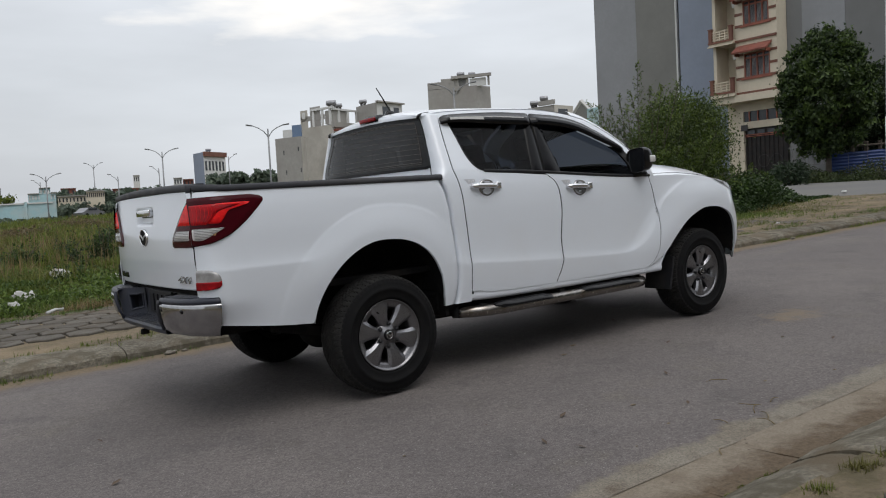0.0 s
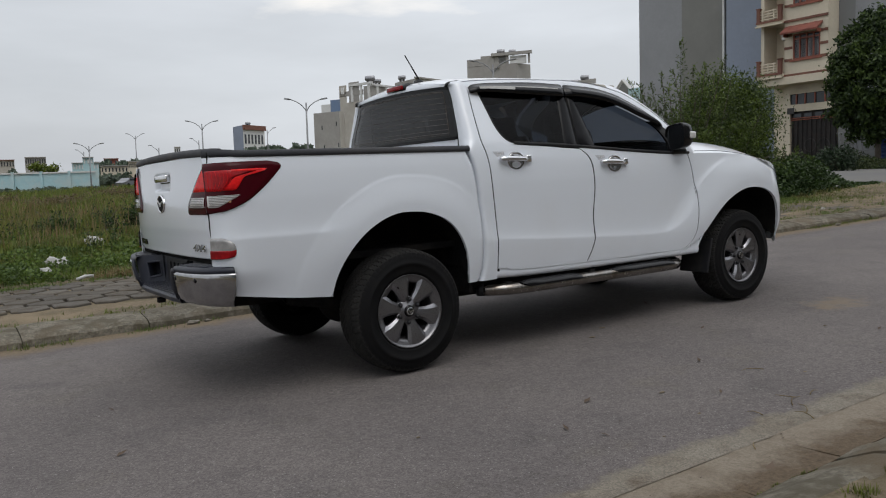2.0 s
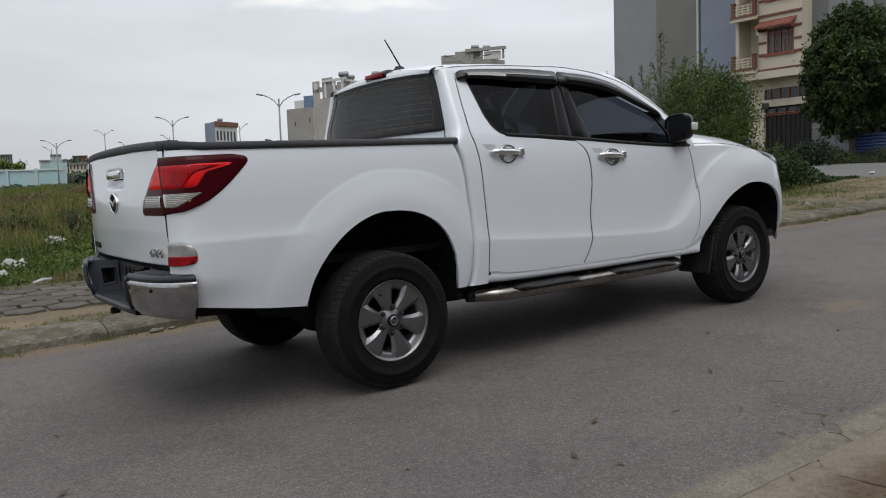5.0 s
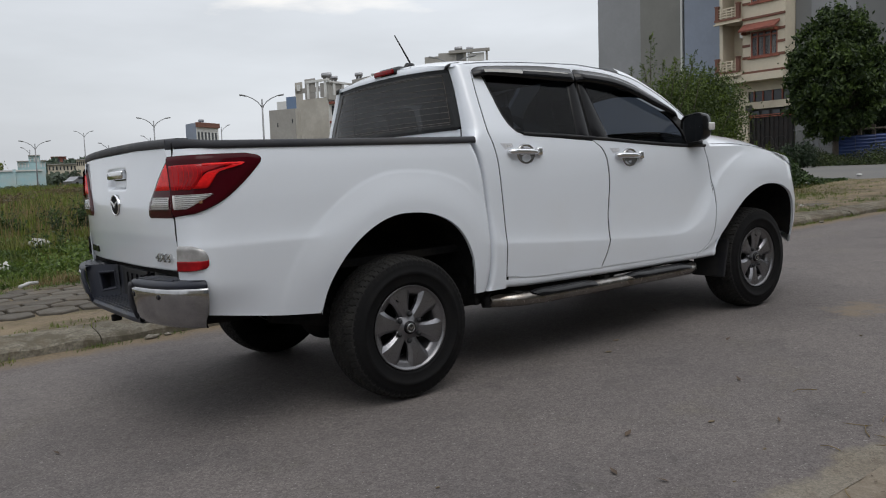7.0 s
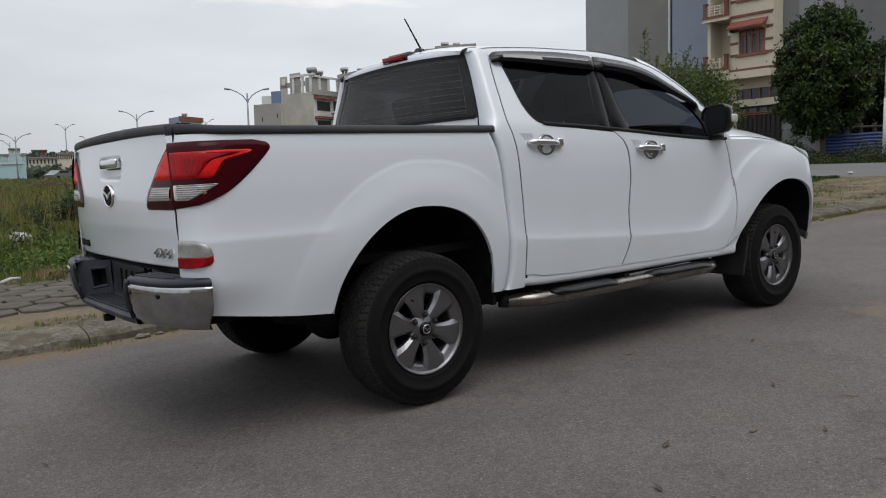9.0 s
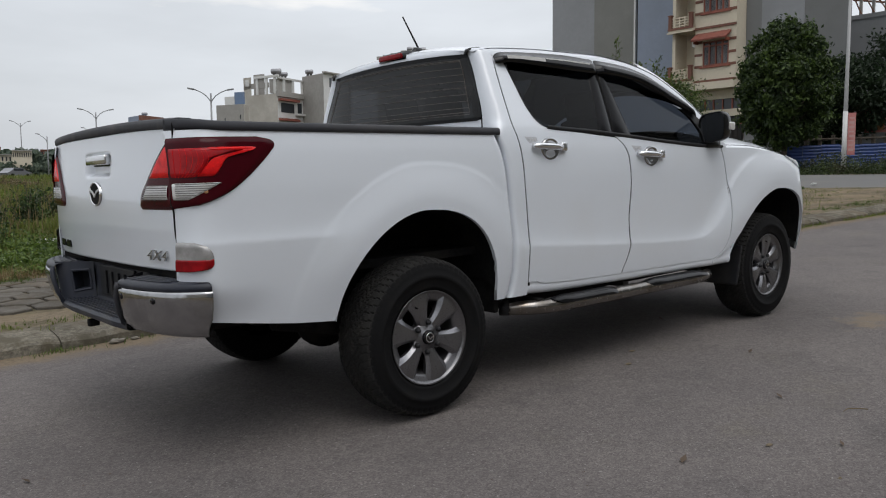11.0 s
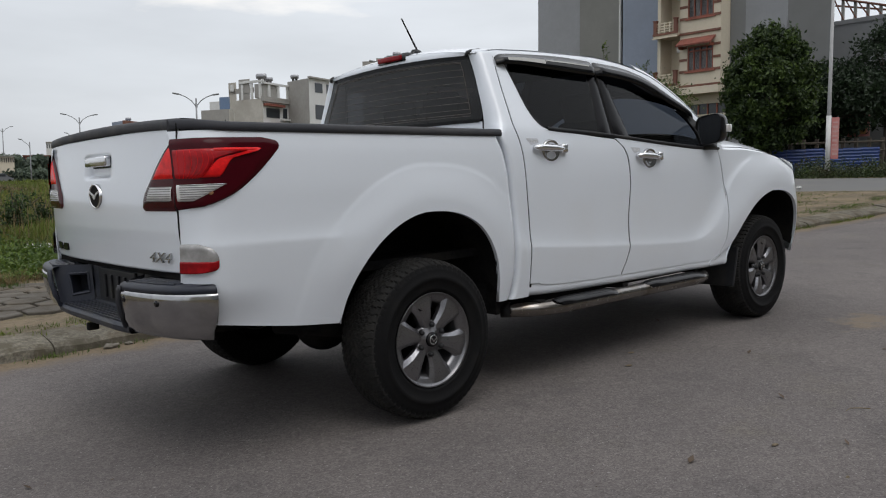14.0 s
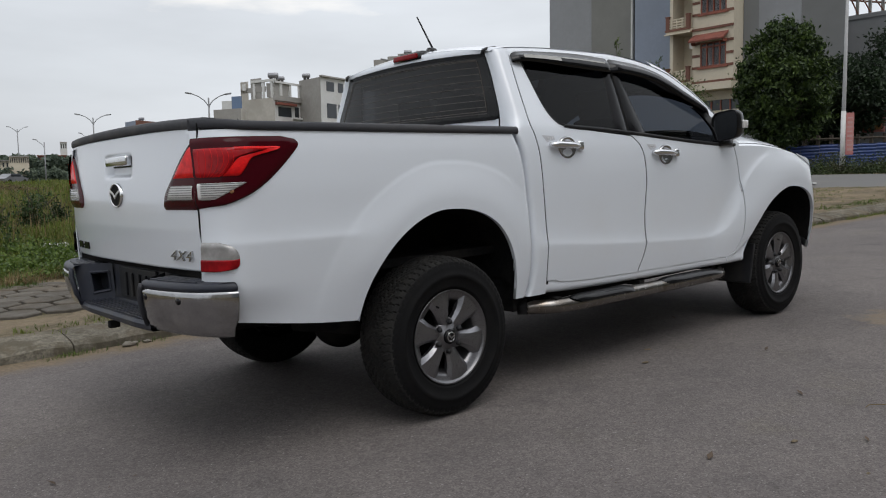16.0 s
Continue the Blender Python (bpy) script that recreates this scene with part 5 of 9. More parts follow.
x, y, d = field_spots(36000, 62, 98, 11.6, 112, 0.8)
ok = y > 6.5 + 0.35 * np.sin(x * 2.3) + 0.2 * np.sin(x * 7.1)
x, y, d = x[ok], y[ok], d[ok]
z = np.array([ground_z(a, b) for a, b in zip(x, y)])
low = np.clip((y - 6.5) / 5.0, 0, 1)
tall = (0.42 + 0.58 * low * low) * np.clip(0.30 + 0.28 * np.array([noise.noise((a * 0.25, b * 0.25, 6.0)) for a, b in zip(x, y)]) + 0.0035 * (d - 12), 0.12, 0.75)
blade_mesh("field_grass", "long green and dry grass across the field", np.c_[x, y, z], tall, 0.006 + 0.00070 * d, M["grass"], 0.75, 7)
x, y, d = field_spots(5200, 66, 97, 11.6, 22, 1.0)
ok = (y > 6.35 + 0.3 * np.sin(x * 2.1)) & (y < 15)
x, y, d = x[ok], y[ok], d[ok]
z = np.array([ground_z(a, b) for a, b in zip(x, y)])
blade_mesh("verge_grass", "bright green grass at the paving edge", np.c_[x, y, z], np.full(len(x), 0.15), np.full(len(x), 0.009), M["green_grass"], 0.55, 6)
n = 42000
sx, sy = rng.uniform(-4.5, 5.5, n), 6.25 + rng.uniform(0, 1, n) ** 1.5 * 9.0
hh = np.array([max(0.0, 0.13 + 0.30 * noise.noise((a * 0.9, b * 0.9, 3.0))) for a, b in zip(sx, sy)])
ok = hh > 0.05
tagged(scatter_leaves("low_weeds", "low broad-leaved green weeds at the field edge", np.c_[sx, sy][ok], (hh * rng.uniform(0.2, 1.0, n))[ok] + 0.02, 0.055, M["herb_leaf"]), category="weeds")
# dead brown clumps at the paving edge
for cx, cy, nn in ((-0.25, 6.25, 90), (0.1, 6.4, 60), (-2.0, 6.2, 50), (0.55, 6.3, 50)):
    pts = [(LEVEL @ Vector((cx + rng.normal() * 0.16, cy + rng.normal() * 0.10, 0.09)))[:] for _ in range(nn)]
    blade_mesh("dead_grass", "dead brown grass heaped at the paving edge", pts, np.full(nn, 0.16), np.full(nn, 0.007), M["dry_grass"], 0.9, 5)
# seeded dry stalks
x, y, d = field_spots(1500, 64, 96, 16, 60, 0.9)
z = np.array([ground_z(a, b) for a, b in zip(x, y)])
blade_mesh("dry_stalks", "brown dry stalks in the field", np.c_[x, y, z], np.full(len(x), 0.62), 0.004 + 0.0005 * d, M["dry_grass"], 0.25, 4)


def weed(at, high, leaf=0.07, n_leaf=70):
    t = tagged(new("tall_weed"), "tall leafy green weed beside the paving", "weed", "tall weeds")
    base = Vector(at)
    cs, als, acs = [], [], []
    for i in range(6):
        a = rng.uniform(0, 6.28)
        tip = base + Vector((math.cos(a) * 0.28 * high, math.sin(a) * 0.28 * high, high * rng.uniform(0.7, 1.0)))
        part("stem", tube_bm([base, (base + tip) / 2 + Vector((0, 0, 0.04)), tip], 0.006, 4, True, [0.007, 0.005, 0.002]), M["dry_grass"] if i % 3 == 0 else M["green_grass"], t)
        for k in range(n_leaf // 6):
            f = rng.uniform(0.15, 1.0)
            cs.append(base.lerp(tip, f) + Vector(rng.normal(size=3) * 0.05))
            w = Vector(random_unit(1)[0])
            als.append(w * leaf * 0.5)
            acs.append(w.cross(Vector(random_unit(1)[0])).normalized() * leaf * 0.22)
    leaf_mesh("foliage", np.array([c[:] for c in cs]), np.array([c[:] for c in als]), np.array([c[:] for c in acs]), M["bush_leaf"], t)


for wx, wy, hi in ((0.36, 9.4, 0.85), (0.50, 9.75, 0.75), (0.18, 9.65, 0.6), (2.3, 12.5, 0.9), (2.9, 13.5, 1.1), (-0.9, 13.0, 0.8), (1.6, 17.0, 1.1), (3.4, 16.0, 1.1), (-0.5, 15.5, 0.9), (0.9, 17.6, 1.0), (-2.2, 14.2, 0.7), (2.4, 19.0, 1.1)):
    p = LEVEL @ Vector((wx, wy, 0.08))
    weed((p.x, p.y, p.z), hi)

def low_bush(name, label, at, radius, high, n, leaf, material, group):
    """A low uneven bush: a few stems and a loose heap of leaves."""
    t = tagged(new(name), label, "bush", group)
    base = Vector(at)
    for k in range(7):
        a = rng.uniform(0, 6.28)
        tip = base + Vector((math.cos(a) * radius * 0.7, math.sin(a) * radius * 0.7, high * rng.uniform(0.7, 1.15)))
        part("stem", tube_bm([base, base.lerp(tip, 0.5) + Vector((0, 0, 0.1 * high)), tip], 0.01, 4, True, [0.012, 0.008, 0.003]), M["bark"], t)
    u = random_unit(n)
    u[:, 2] = np.abs(u[:, 2])
    k = np.array(base[:]) + u * (rng.uniform(0.2, 1.0, (n, 1)) ** 0.6) * np.array([radius, radius, high]) * (0.75 + 0.35 * np.sin(u[:, :1] * 6 + at[0] * 3) * np.cos(u[:, 1:2] * 5))
    a, b = leaf_vectors(n, leaf, leaf * 0.45, 0.1)
    leaf_mesh("foliage", k, a, b, material, t)


for x, y, r, hi in ((2.0, 14.7, 0.42, 0.9), (2.7, 15.3, 0.36, 0.7), (1.5, 15.2, 0.28, 0.5)):
    p = LEVEL @ Vector((x, y, land_z(x, y)))
    low_bush("weed_bush", "dense dark green weed bush in the field", p, r, hi, int(3600 * r), 0.085, M["bush_leaf"], "dense weed bushes")
M["brown_leaf"] = leafy("brown_weed_leaves", (0.09, 0.07, 0.035), (0.19, 0.15, 0.075))
for x, y, r, hi, kind_ in ((3.6, 20.6, 0.8, 0.9, 0), (2.2, 19.2, 0.5, 0.6, 0), (11.5, 38.0, 2.4, 1.7, 1), (4.0, 38.0, 2.4, 1.4, 1), (6.4, 22.0, 1.4, 1.5, 0), (0.5, 16.5, 0.8, 0.6, 0), (16.0, 44.0, 2.6, 1.8, 1), (9.0, 50.0, 3.0, 1.6, 1), (2.0, 52.0, 3.0, 1.3, 1), (20.0, 58.0, 3.2, 1.8, 1), (-1.5, 40.0, 2.4, 1.0, 1)):
    p = LEVEL @ Vector((x, y, land_z(x, y)))
    if kind_:
        low_bush("brown_bush", "low brown twiggy bush in the field", p, r, hi * 0.55, int(900 + 500 * r), 0.08 + 0.002 * y, M["brown_leaf"], "brown bushes")
    else:
        low_bush("dark_weed_bush", "dark green leafy weed bush in the field", p, r, hi, int(1500 * r), 0.10, M["creeper_leaf"], "weed bushes")

# Far belt of trees on the skyline: many clumps of leaves, haze mixed into their colour.
def far_trees(az0, az1, dist, el_low, el_high, n, size, material, label):
    az = rng.uniform(az0, az1, n)
    d = dist + rng.uniform(-6, 12, n)
    top = np.array([el_low + (el_high - el_low) * (0.62 + 0.55 * noise.noise((a * 1.5, 1.0, dist)) + 0.3 * noise.noise((a * 5.5, 2.0, dist))) for a in az])
    el = np.radians(top * rng.uniform(0, 1, n) ** 0.6)
    pts = np.c_[EYE_A.x + d * np.cos(np.radians(az)), EYE_A.y + d * np.sin(np.radians(az)), EYE_A.z + d * np.tan(el)]
    a, b = leaf_vectors(n, size, size * 0.6, 0.2)
    tagged(leaf_mesh("far_trees", pts, a, b, material, None, label, "stuff"), category="trees")


far_trees(64.5, 69.8, 160, 2.0, 3.1, 7000, 1.3, M["hazed_leaf"], "belt of trees behind the houses, haze in their colour")
far_trees(70.5, 79.5, 180, 1.3, 2.3, 8000, 1.4, M["hazed_leaf"], "belt of trees on the skyline, haze in their colour")
far_trees(74.2, 79.3, 140, 0.55, 1.5, 9000, 0.7, M["hazed_leaf"], "hedge of shrubs beyond the field")
far_trees(80.5, 92.0, 120, 0.5, 1.6, 2500, 0.9, M["hazed_leaf"], "trees behind the boundary wall")
for az_, dd, el_ in ((82.9, 124, 1.95), (82.0, 126, 1.9)):
    p = spot(az_, dd)
    zt = up(dd, el_)
    tree("slim_tree", "slim yellow-green tree before the boundary wall", (p.x, p.y, zt - 3.4), 2.4, 0.06, (p.x, p.y, zt - 0.6), (1.1, 1.1, 0.45), 11, 34, 0.45, M["grass"], 0.28, 0.9)
far_trees(78.6, 92.0, 108, 0.1, 0.5, 2500, 0.6, M["hazed_leaf"], "scrub along the boundary wall")

# ---- the pickup truck, in its own frame: x ahead from the rear axle, y to its left, z up from the road ----
truck = new("pickup_truck")
truck.matrix_basis = LEVEL @ pose(0, 0.0175, 0)
tagged(truck, "white double-cab pickup truck parked on the asphalt road", "pickup truck")


def curve(*pts):
    """A smooth curve through points of rising first number."""
    a, b = [p[0] for p in pts], [p[1] for p in pts]
    n = len(a)
    slope = [(b[i + 1] - b[i]) / (a[i + 1] - a[i]) for i in range(n - 1)]
    tan = [slope[0]] + [0.0 if slope[i - 1] * slope[i] <= 0 else 2 * slope[i - 1] * slope[i] / (slope[i - 1] + slope[i]) for i in range(1, n - 1)] + [slope[-1]]

    def value(x):
        if x <= a[0]:
            return b[0] + tan[0] * (x - a[0])
        if x >= a[-1]:
            return b[-1] + tan[-1] * (x - a[-1])
        i = max(k for k in range(n - 1) if a[k] <= x)
        h = a[i + 1] - a[i]
        t = (x - a[i]) / h
        return (b[i] * (1 + 2 * t) * (1 - t) ** 2 + h * tan[i] * t * (1 - t) ** 2 + b[i + 1] * t * t * (3 - 2 * t) + h * tan[i + 1] * t * t * (t - 1))

    return value


def arch(x, z, cx, cz, left, right, high, p_left, p_right):
    """1 on the wheel arch's lip, more outside."""
    dx, p = (x - cx), p_left if x < cx else p_right
    return ((abs(dx) / (left if dx < 0 else right)) ** p + (max(0.0, z - cz) / high) ** p) ** (1 / p)


REAR_ARCH = (-0.01, 0.52, 0.478, 0.468, 0.46, 1.75, 2.5)
FRONT_ARCH = (3.255, 0.46, 0.63, 0.45, 0.475, 1.55, 2.8)


def arch_z(x, spec):
    cx, cz, left, right, high, pl, pr = spec
    k = abs(x - cx) / (left if x < cx else right)
    p = pl if x < cx else pr
    return cz + high * max(0.0, 1 - k**p) ** (1 / p) if k < 1 else None


upper = curve((1.00, 0.905), (1.10, 0.9035), (1.18, 0.898), (1.25, 0.890), (1.32, 0.8755), (1.38, 0.8565), (1.45, 0.829), (1.6, 0.766), (1.70, 0.724), (1.80, 0.682))
crease = curve((-1.2, 0.915), (-0.45, 0.905), (0.5, 0.77), (0.7, 0.751), (1.556, 0.685), (2.3, 0.648), (2.7, 0.64), (4.3, 0.62))
# how far the crease climbs as it sweeps up into the front wing
sweep = curve((2.18, 0.0), (2.30, 0.012), (2.42, 0.055), (2.52, 0.13), (2.60, 0.225), (2.68, 0.34), (2.80, 0.44), (2.95, 0.51), (3.2, 0.545), (3.6, 0.53))
widest = curve((-1.2, 0.902), (0.5, 0.903), (1.5, 0.911), (2.4, 0.918), (3.2, 0.922), (4.3, 0.922))


def half(x, z):
    """Half the body's width."""
    y = 0.0175 + upper(max(z, 1.0)) + (widest(x) - 0.905) * (1 - smooth_step(1.2, 1.5, z))
    zc = crease(x)
    if z < zc:
        d = zc - z
        y -= 0.055 * d + 0.17 * d * d
    up, rise = (sweep(x), (sweep(x + 0.01) - sweep(x - 0.01)) / 0.02) if x > 2.18 else (0.0, 0.0)
    d = (z - zc - up) / math.hypot(1.0, rise)
    turn = smooth_step(2.1, 2.45, x)
    ledge = (0.0105 + 0.008 * turn) * (math.exp(-d / (0.043 - 0.006 * turn)) if d > 0 else 1.0) * (1 - smooth_step(1.04, 1.24, z) * smooth_step(0.6, 2.0, x))
    if abs(x - REAR_ARCH[0]) < 0.9:
        ledge *= 1 - (1 - smooth_step(1.12, 1.5, arch(x, z, *REAR_ARCH))) * (0.35 + 0.65 * smooth_step(zc - 0.16, zc + 0.02, z))
    y += ledge - 0.004
    for spec, amount, far, low in ((REAR_ARCH, 0.021, 1.5, 0.12), (FRONT_ARCH, 0.030, 1.66, 0.35)):
        if abs(x - spec[0]) < 1.0 and z < 1.3:
            k = arch(x, z, *spec)
            y += amount * (low + (1 - low) * smooth_step(0.50, 0.74 + (0.5 - low) * 0.5, z)) * (1 - smooth_step(1.1, far, k)) + 0.003 * (1 - smooth_step(far - 0.06, far, k))
    if x < -0.72:
        y -= 0.154 * ((-0.72 - x) / 0.402) ** 8.0
        y -= 0.04 * smooth_step(-0.7, -1.1, x) * smooth_step(0.75, 0.58, z)
    if x < -0.95 and z > 1.28:
        y -= 0.014 * smooth_step(1.30, 1.37, z) * smooth_step(-0.97, -1.12, x)
    if x > 3.56:
        y -= 0.27 * ((x - 3.56) / 0.54) ** 1.6
        y -= 0.10 * ((x - 3.56) / 0.54) ** 1.6 * smooth_step(0.78, 1.08, z) + 0.05 * smooth_step(3.6, 3.9, x) * smooth_step(0.62, 0.44, z)
    return y


def sheet(points, rim=0.02, sharp=True):
    """A surface through rows of points, with its border turned inwards by rim (towards the truck's middle)."""
    bm = bmesh.new()
    rows = [[bm.verts.new(p) for p in row] for row in points]
    for a, b in zip(rows, rows[1:]):
        for i in range(len(a) - 1):
            bm.faces.new((a[i], a[i + 1], b[i + 1], b[i]))
    if rim:
        ring = rows[0] + [r[-1] for r in rows[1:]] + rows[-1][-2::-1] + [r[0] for r in rows[-2:0:-1]]
        mid = [bm.verts.new(v.co + rim * inward(v.co)) for v in ring]
        for i in range(len(ring)):
            j = (i + 1) % len(ring)
            f = bm.faces.new((ring[i], ring[j], mid[j], mid[i]))
            if sharp:
                bm.edges.get((ring[i], ring[j])).smooth = False
    bmesh.ops.recalc_face_normals(bm, faces=bm.faces)
    side = 0.0
    for f in bm.faces:
        c = f.calc_center_median()
        out = Vector((c.x - 1.5, c.y * 2.0, c.z - 0.9)) if abs(c.y) < 0.45 or c.x < -1.05 else Vector((0, c.y, 0))
        side += f.normal.dot(out) * f.calc_area()
    if side < 0:
        bmesh.ops.reverse_faces(bm, faces=bm.faces)
    return bm


def inward(co):
    if abs(co.y) > 0.3:
        return Vector((0, -1 if co.y > 0 else 1, 0))
    return Vector((0, 0, -1))


def both_sides(name, rows, material, parent=None, label="", rim=0.02, smooth=True):
    """The same panel on the right (-y) and on the left; gives both back."""
    out = []
    for s in (-1, 1):
        pts = [[(x, s * y, z) for x, y, z in row] for row in rows]
        out.append(part(name, sheet(pts, rim), material, parent if parent else truck, label, smooth))
    return out


def panel_rows(place, nu, nv, lift=0.0):
    """Rows of x, half-width, z from place(u, v) -> x, z."""
    out = []
    for j in range(nv + 1):
        row = []
        for i in range(nu + 1):
            x, z = place(i / nu, j / nv)
            row.append((x, half(x, z) + lift, z))
        out.append(row)
    return out


# -- cargo bed sides --
bed_end = curve((0.48, 0.535), (0.50, 0.556), (0.57, 0.574), (0.66, 0.584), (0.77, 0.586), (0.90, 0.584), (1.02, 0.574), (1.14, 0.564), (1.235, 0.548), (1.32, 0.518), (1.36, 0.506))


def bed_top(x):
    return 1.352 - 0.014 * (x + 1.12)


bed_low = curve((-1.13, 0.612), (-1.0, 0.598), (-0.9, 0.583), (-0.69, 0.553), (-0.48, 0.53))


def bed_bottom(x):
    if x < -0.485:
        return bed_low(x)
    z = arch_z(x, REAR_ARCH)
    return z if z else 0.492


def bed_place(u, v):
    k = u / 0.18
    x = -1.122 + 0.337 * k * k if k < 1 else -0.785 + (u - 0.18) / 0.82 * 1.345
    zb, zt = bed_bottom(x), bed_top(x)
    z = zb + (zt - zb) * v
    return x + (bed_end(z) - 0.56) * smooth_step(0.40, 0.56, x), z


rows = panel_rows(bed_place, 110, 72)
for row in rows:
    for i in (-1, -2, -3):
        x, y, z = row[i]
        row[i] = (x, y - (0.024, 0.009, 0.002)[-1 - i], z)
both_sides("bed_side", rows, M["white"], label="white bed side panel with flared wheel arch")

# Arch lips and dark liners.
for spec, lo in ((REAR_ARCH, 0.50), (FRONT_ARCH, 0.46)):
    cx, cz, left, right, high, pl, pr = spec
    line = []
    for k in range(49):
        x = cx - left + (left + right) * (0.5 - 0.5 * math.cos(math.pi * k / 48))
        x = min(max(x, cx - left + 1e-4), cx + right - 1e-4)
        z = arch_z(x, spec)
        line.append((x, z))
    rows = []
    for d, zz in ((0.0, 0.0), (0.005, 0.002), (0.012, 0.006)):
        rows.append([(x, half(x, z) - d, z + zz) for x, z in line])
    both_sides("arch_lip", rows, M["white"], rim=0)
    rows = [[(x, half(x, z) - 0.012, z + 0.006) for x, z in line], [(x + (x - cx) * 0.06, 0.80, z + 0.05) for x, z in line], [(x + (x - cx) * 0.06, 0.50, z + 0.05) for x, z in line],
            [(cx + (x - cx) * 0.3, 0.49, 0.45 + (z - 0.45) * 0.4) for x, z in line]]
    both_sides("arch_liner", rows, M["dark"], label="black wheel arch liner", rim=0)

# Black cap along the bed's top edge.
rows = []
for dy, dz in ((0.004, -0.004), (0.010, 0.0), (0.012, 0.012), (0.008, 0.026), (-0.004, 0.033), (-0.06, 0.034), (-0.085, 0.02), (-0.085, -0.02)):
    row = []
    for k in range(41):
        x = -1.120 + 1.648 * (k / 40) ** 1.25
        row.append((x, half(max(x, -1.122), bed_top(x)) + (dy if dy > -0.01 else dy * (0.12 + 0.88 * smooth_step(-1.12, -0.95, x))), bed_top(x) + dz + 0.012 * smooth_step(-0.95, -1.12, x)))
    rows.append(row)
for s in (-1, 1):
    keep = 0 if s < 0 else 3
    part("bed_rail_cap", sheet([[(x, s * y, z) for x, y, z in row[keep:]] for row in rows], 0), M["rail_plastic"], truck, "black plastic bed rail cap", True)
part("bed_floor", box_bm((-0.3, 0, 0.74), (1.56, 1.5, 0.04)), M["dark"], truck)
for s in (-1, 1):
    part("bed_inner_wall", box_bm((-0.22, s * 0.74, 1.16), (1.36, 0.03, 0.34)), M["black_plastic"], truck)
    part("gate_seal", box_bm((-1.085, s * 0.751, 1.03), (0.05, 0.016, 0.44)), M["dark"], truck)
part("bed_head_wall", box_bm((0.47, 0, 1.17), (0.03, 1.5, 0.28)), M["white"], truck)

# -- tailgate --
gate = new("tailgate")
gate.parent = truck


def gate_x(y, z):
    x = -1.167 + 0.044 * (abs(y) / 0.765) ** 3.0
    x += 0.010 * smooth_step(0.94, 0.80, z) + 0.004 * smooth_step(0.975, 0.915, z)
    x += 0.024 * smooth_step(1.02, 1.40, z)
    dip = (1 - smooth_step(0.13, 0.17, abs(y))) * smooth_step(1.185, 1.2, z) * (1 - smooth_step(1.275, 1.29, z))
    return x + 0.028 * dip


def gate_edge(z):
    return 0.7605


rows = []
zs = [0.806 + (1.366 - 0.806) * k / 70 for k in range(71)]
for z in zs:
    w = gate_edge(z)
    rows.append([(gate_x(w * k / 40, z), w * k / 40, z) for k in range(-40, 41)])
bm = sheet(rows, 0)
ring = [v for v in bm.verts if v.is_boundary]
ret = bmesh.ops.extrude_edge_only(bm, edges=[e for e in bm.edges if e.is_boundary])
for g in ret["geom"]:
    if isinstance(g, bmesh.types.BMVert):
        g.co.x += 0.035
for e in bm.edges:
    if any(abs(e.verts[0].co.x - e.verts[1].co.x) > 0.03 for _ in (0,)):
        e.smooth = True
part("gate_panel", bm, M["white"], gate, "white pressed steel tailgate panel", True)
part("gate_gap_seal", tube_bm([(gate_x(0.7605, z) - (0.006 if z > 1.045 else -0.0005), -0.7625, z) for z in [0.81 + 0.0285 * k for k in range(21)]], 0.0036, 6), M["dark"], gate, "dark seal in the tailgate gap")
rows = []
for dx, dz in ((-0.002, -0.008), (-0.008, 0.0), (-0.008, 0.018), (-0.002, 0.03), (0.02, 0.036), (0.07, 0.034), (0.075, 0.0)):
    rows.append([(gate_x(0.762 * k / 30, 1.366) + dx, 0.762 * k / 30, 1.366 + dz + 0.012 * (1 - (k / 30) ** 2)) for k in range(-30, 31)])
part("gate_cap", sheet(rows, 0), M["cap_plastic"], gate, "black plastic cap along the tailgate edge", True)

# tailgate handle: a chrome bar in a shallow dish
hx = gate_x(0, 1.26) - 0.03
part("gate_handle", box_bm((hx, -0.005, 1.262), (0.03, 0.262, 0.044), 0.008), M["chrome"], gate, "chrome tailgate handle", True)
part("gate_handle_recess", box_bm((gate_x(0, 1.23) - 0.002, -0.005, 1.258), (0.012, 0.25, 0.05), 0.005), M["gloss_black"], gate)

# Plain oval badge with a wing shape.
bm = lathe([(0.050, 0.0), (0.053, -0.005), (0.056, -0.008), (0.060, -0.006), (0.061, 0.004)], 40)
badge_turn = Matrix.Rotation(radians(-90), 4, "Z")
badge_at = Matrix.Translation((gate_x(0, 1.11) - 0.004, 0.005, 1.110)) @ badge_turn @ Matrix.Diagonal((1.2, 1, 0.9, 1))
bm.transform(badge_at)
badge = part("badge", bm, M["chrome"], gate, "chrome oval badge ring", True)
bm = lathe([(0.0001, -0.005), (0.053, -0.005)], 40)
bm.transform(badge_at)
part("badge_back", bm, M["dark"], badge, "black badge field")
bm = bmesh.new()
for s in (-1, 1):
    pts = [(0, -0.006), (s * 0.022, 0.014), (s * 0.050, 0.026), (s * 0.050, 0.019), (s * 0.020, 0.003), (0, -0.018)]
    v = [bm.verts.new((a, d, b)) for d in (-0.010, -0.001) for a, b in pts]
    bm.faces.new(v[:6])
    bm.faces.new(v[6:])
    for i in range(6):
        bm.faces.new((v[i], v[(i + 1) % 6], v[6 + (i + 1) % 6], v[6 + i]))
bmesh.ops.recalc_face_normals(bm, faces=bm.faces)
bm.transform(badge_at)
part("badge_wing", bm, M["satin"], badge)

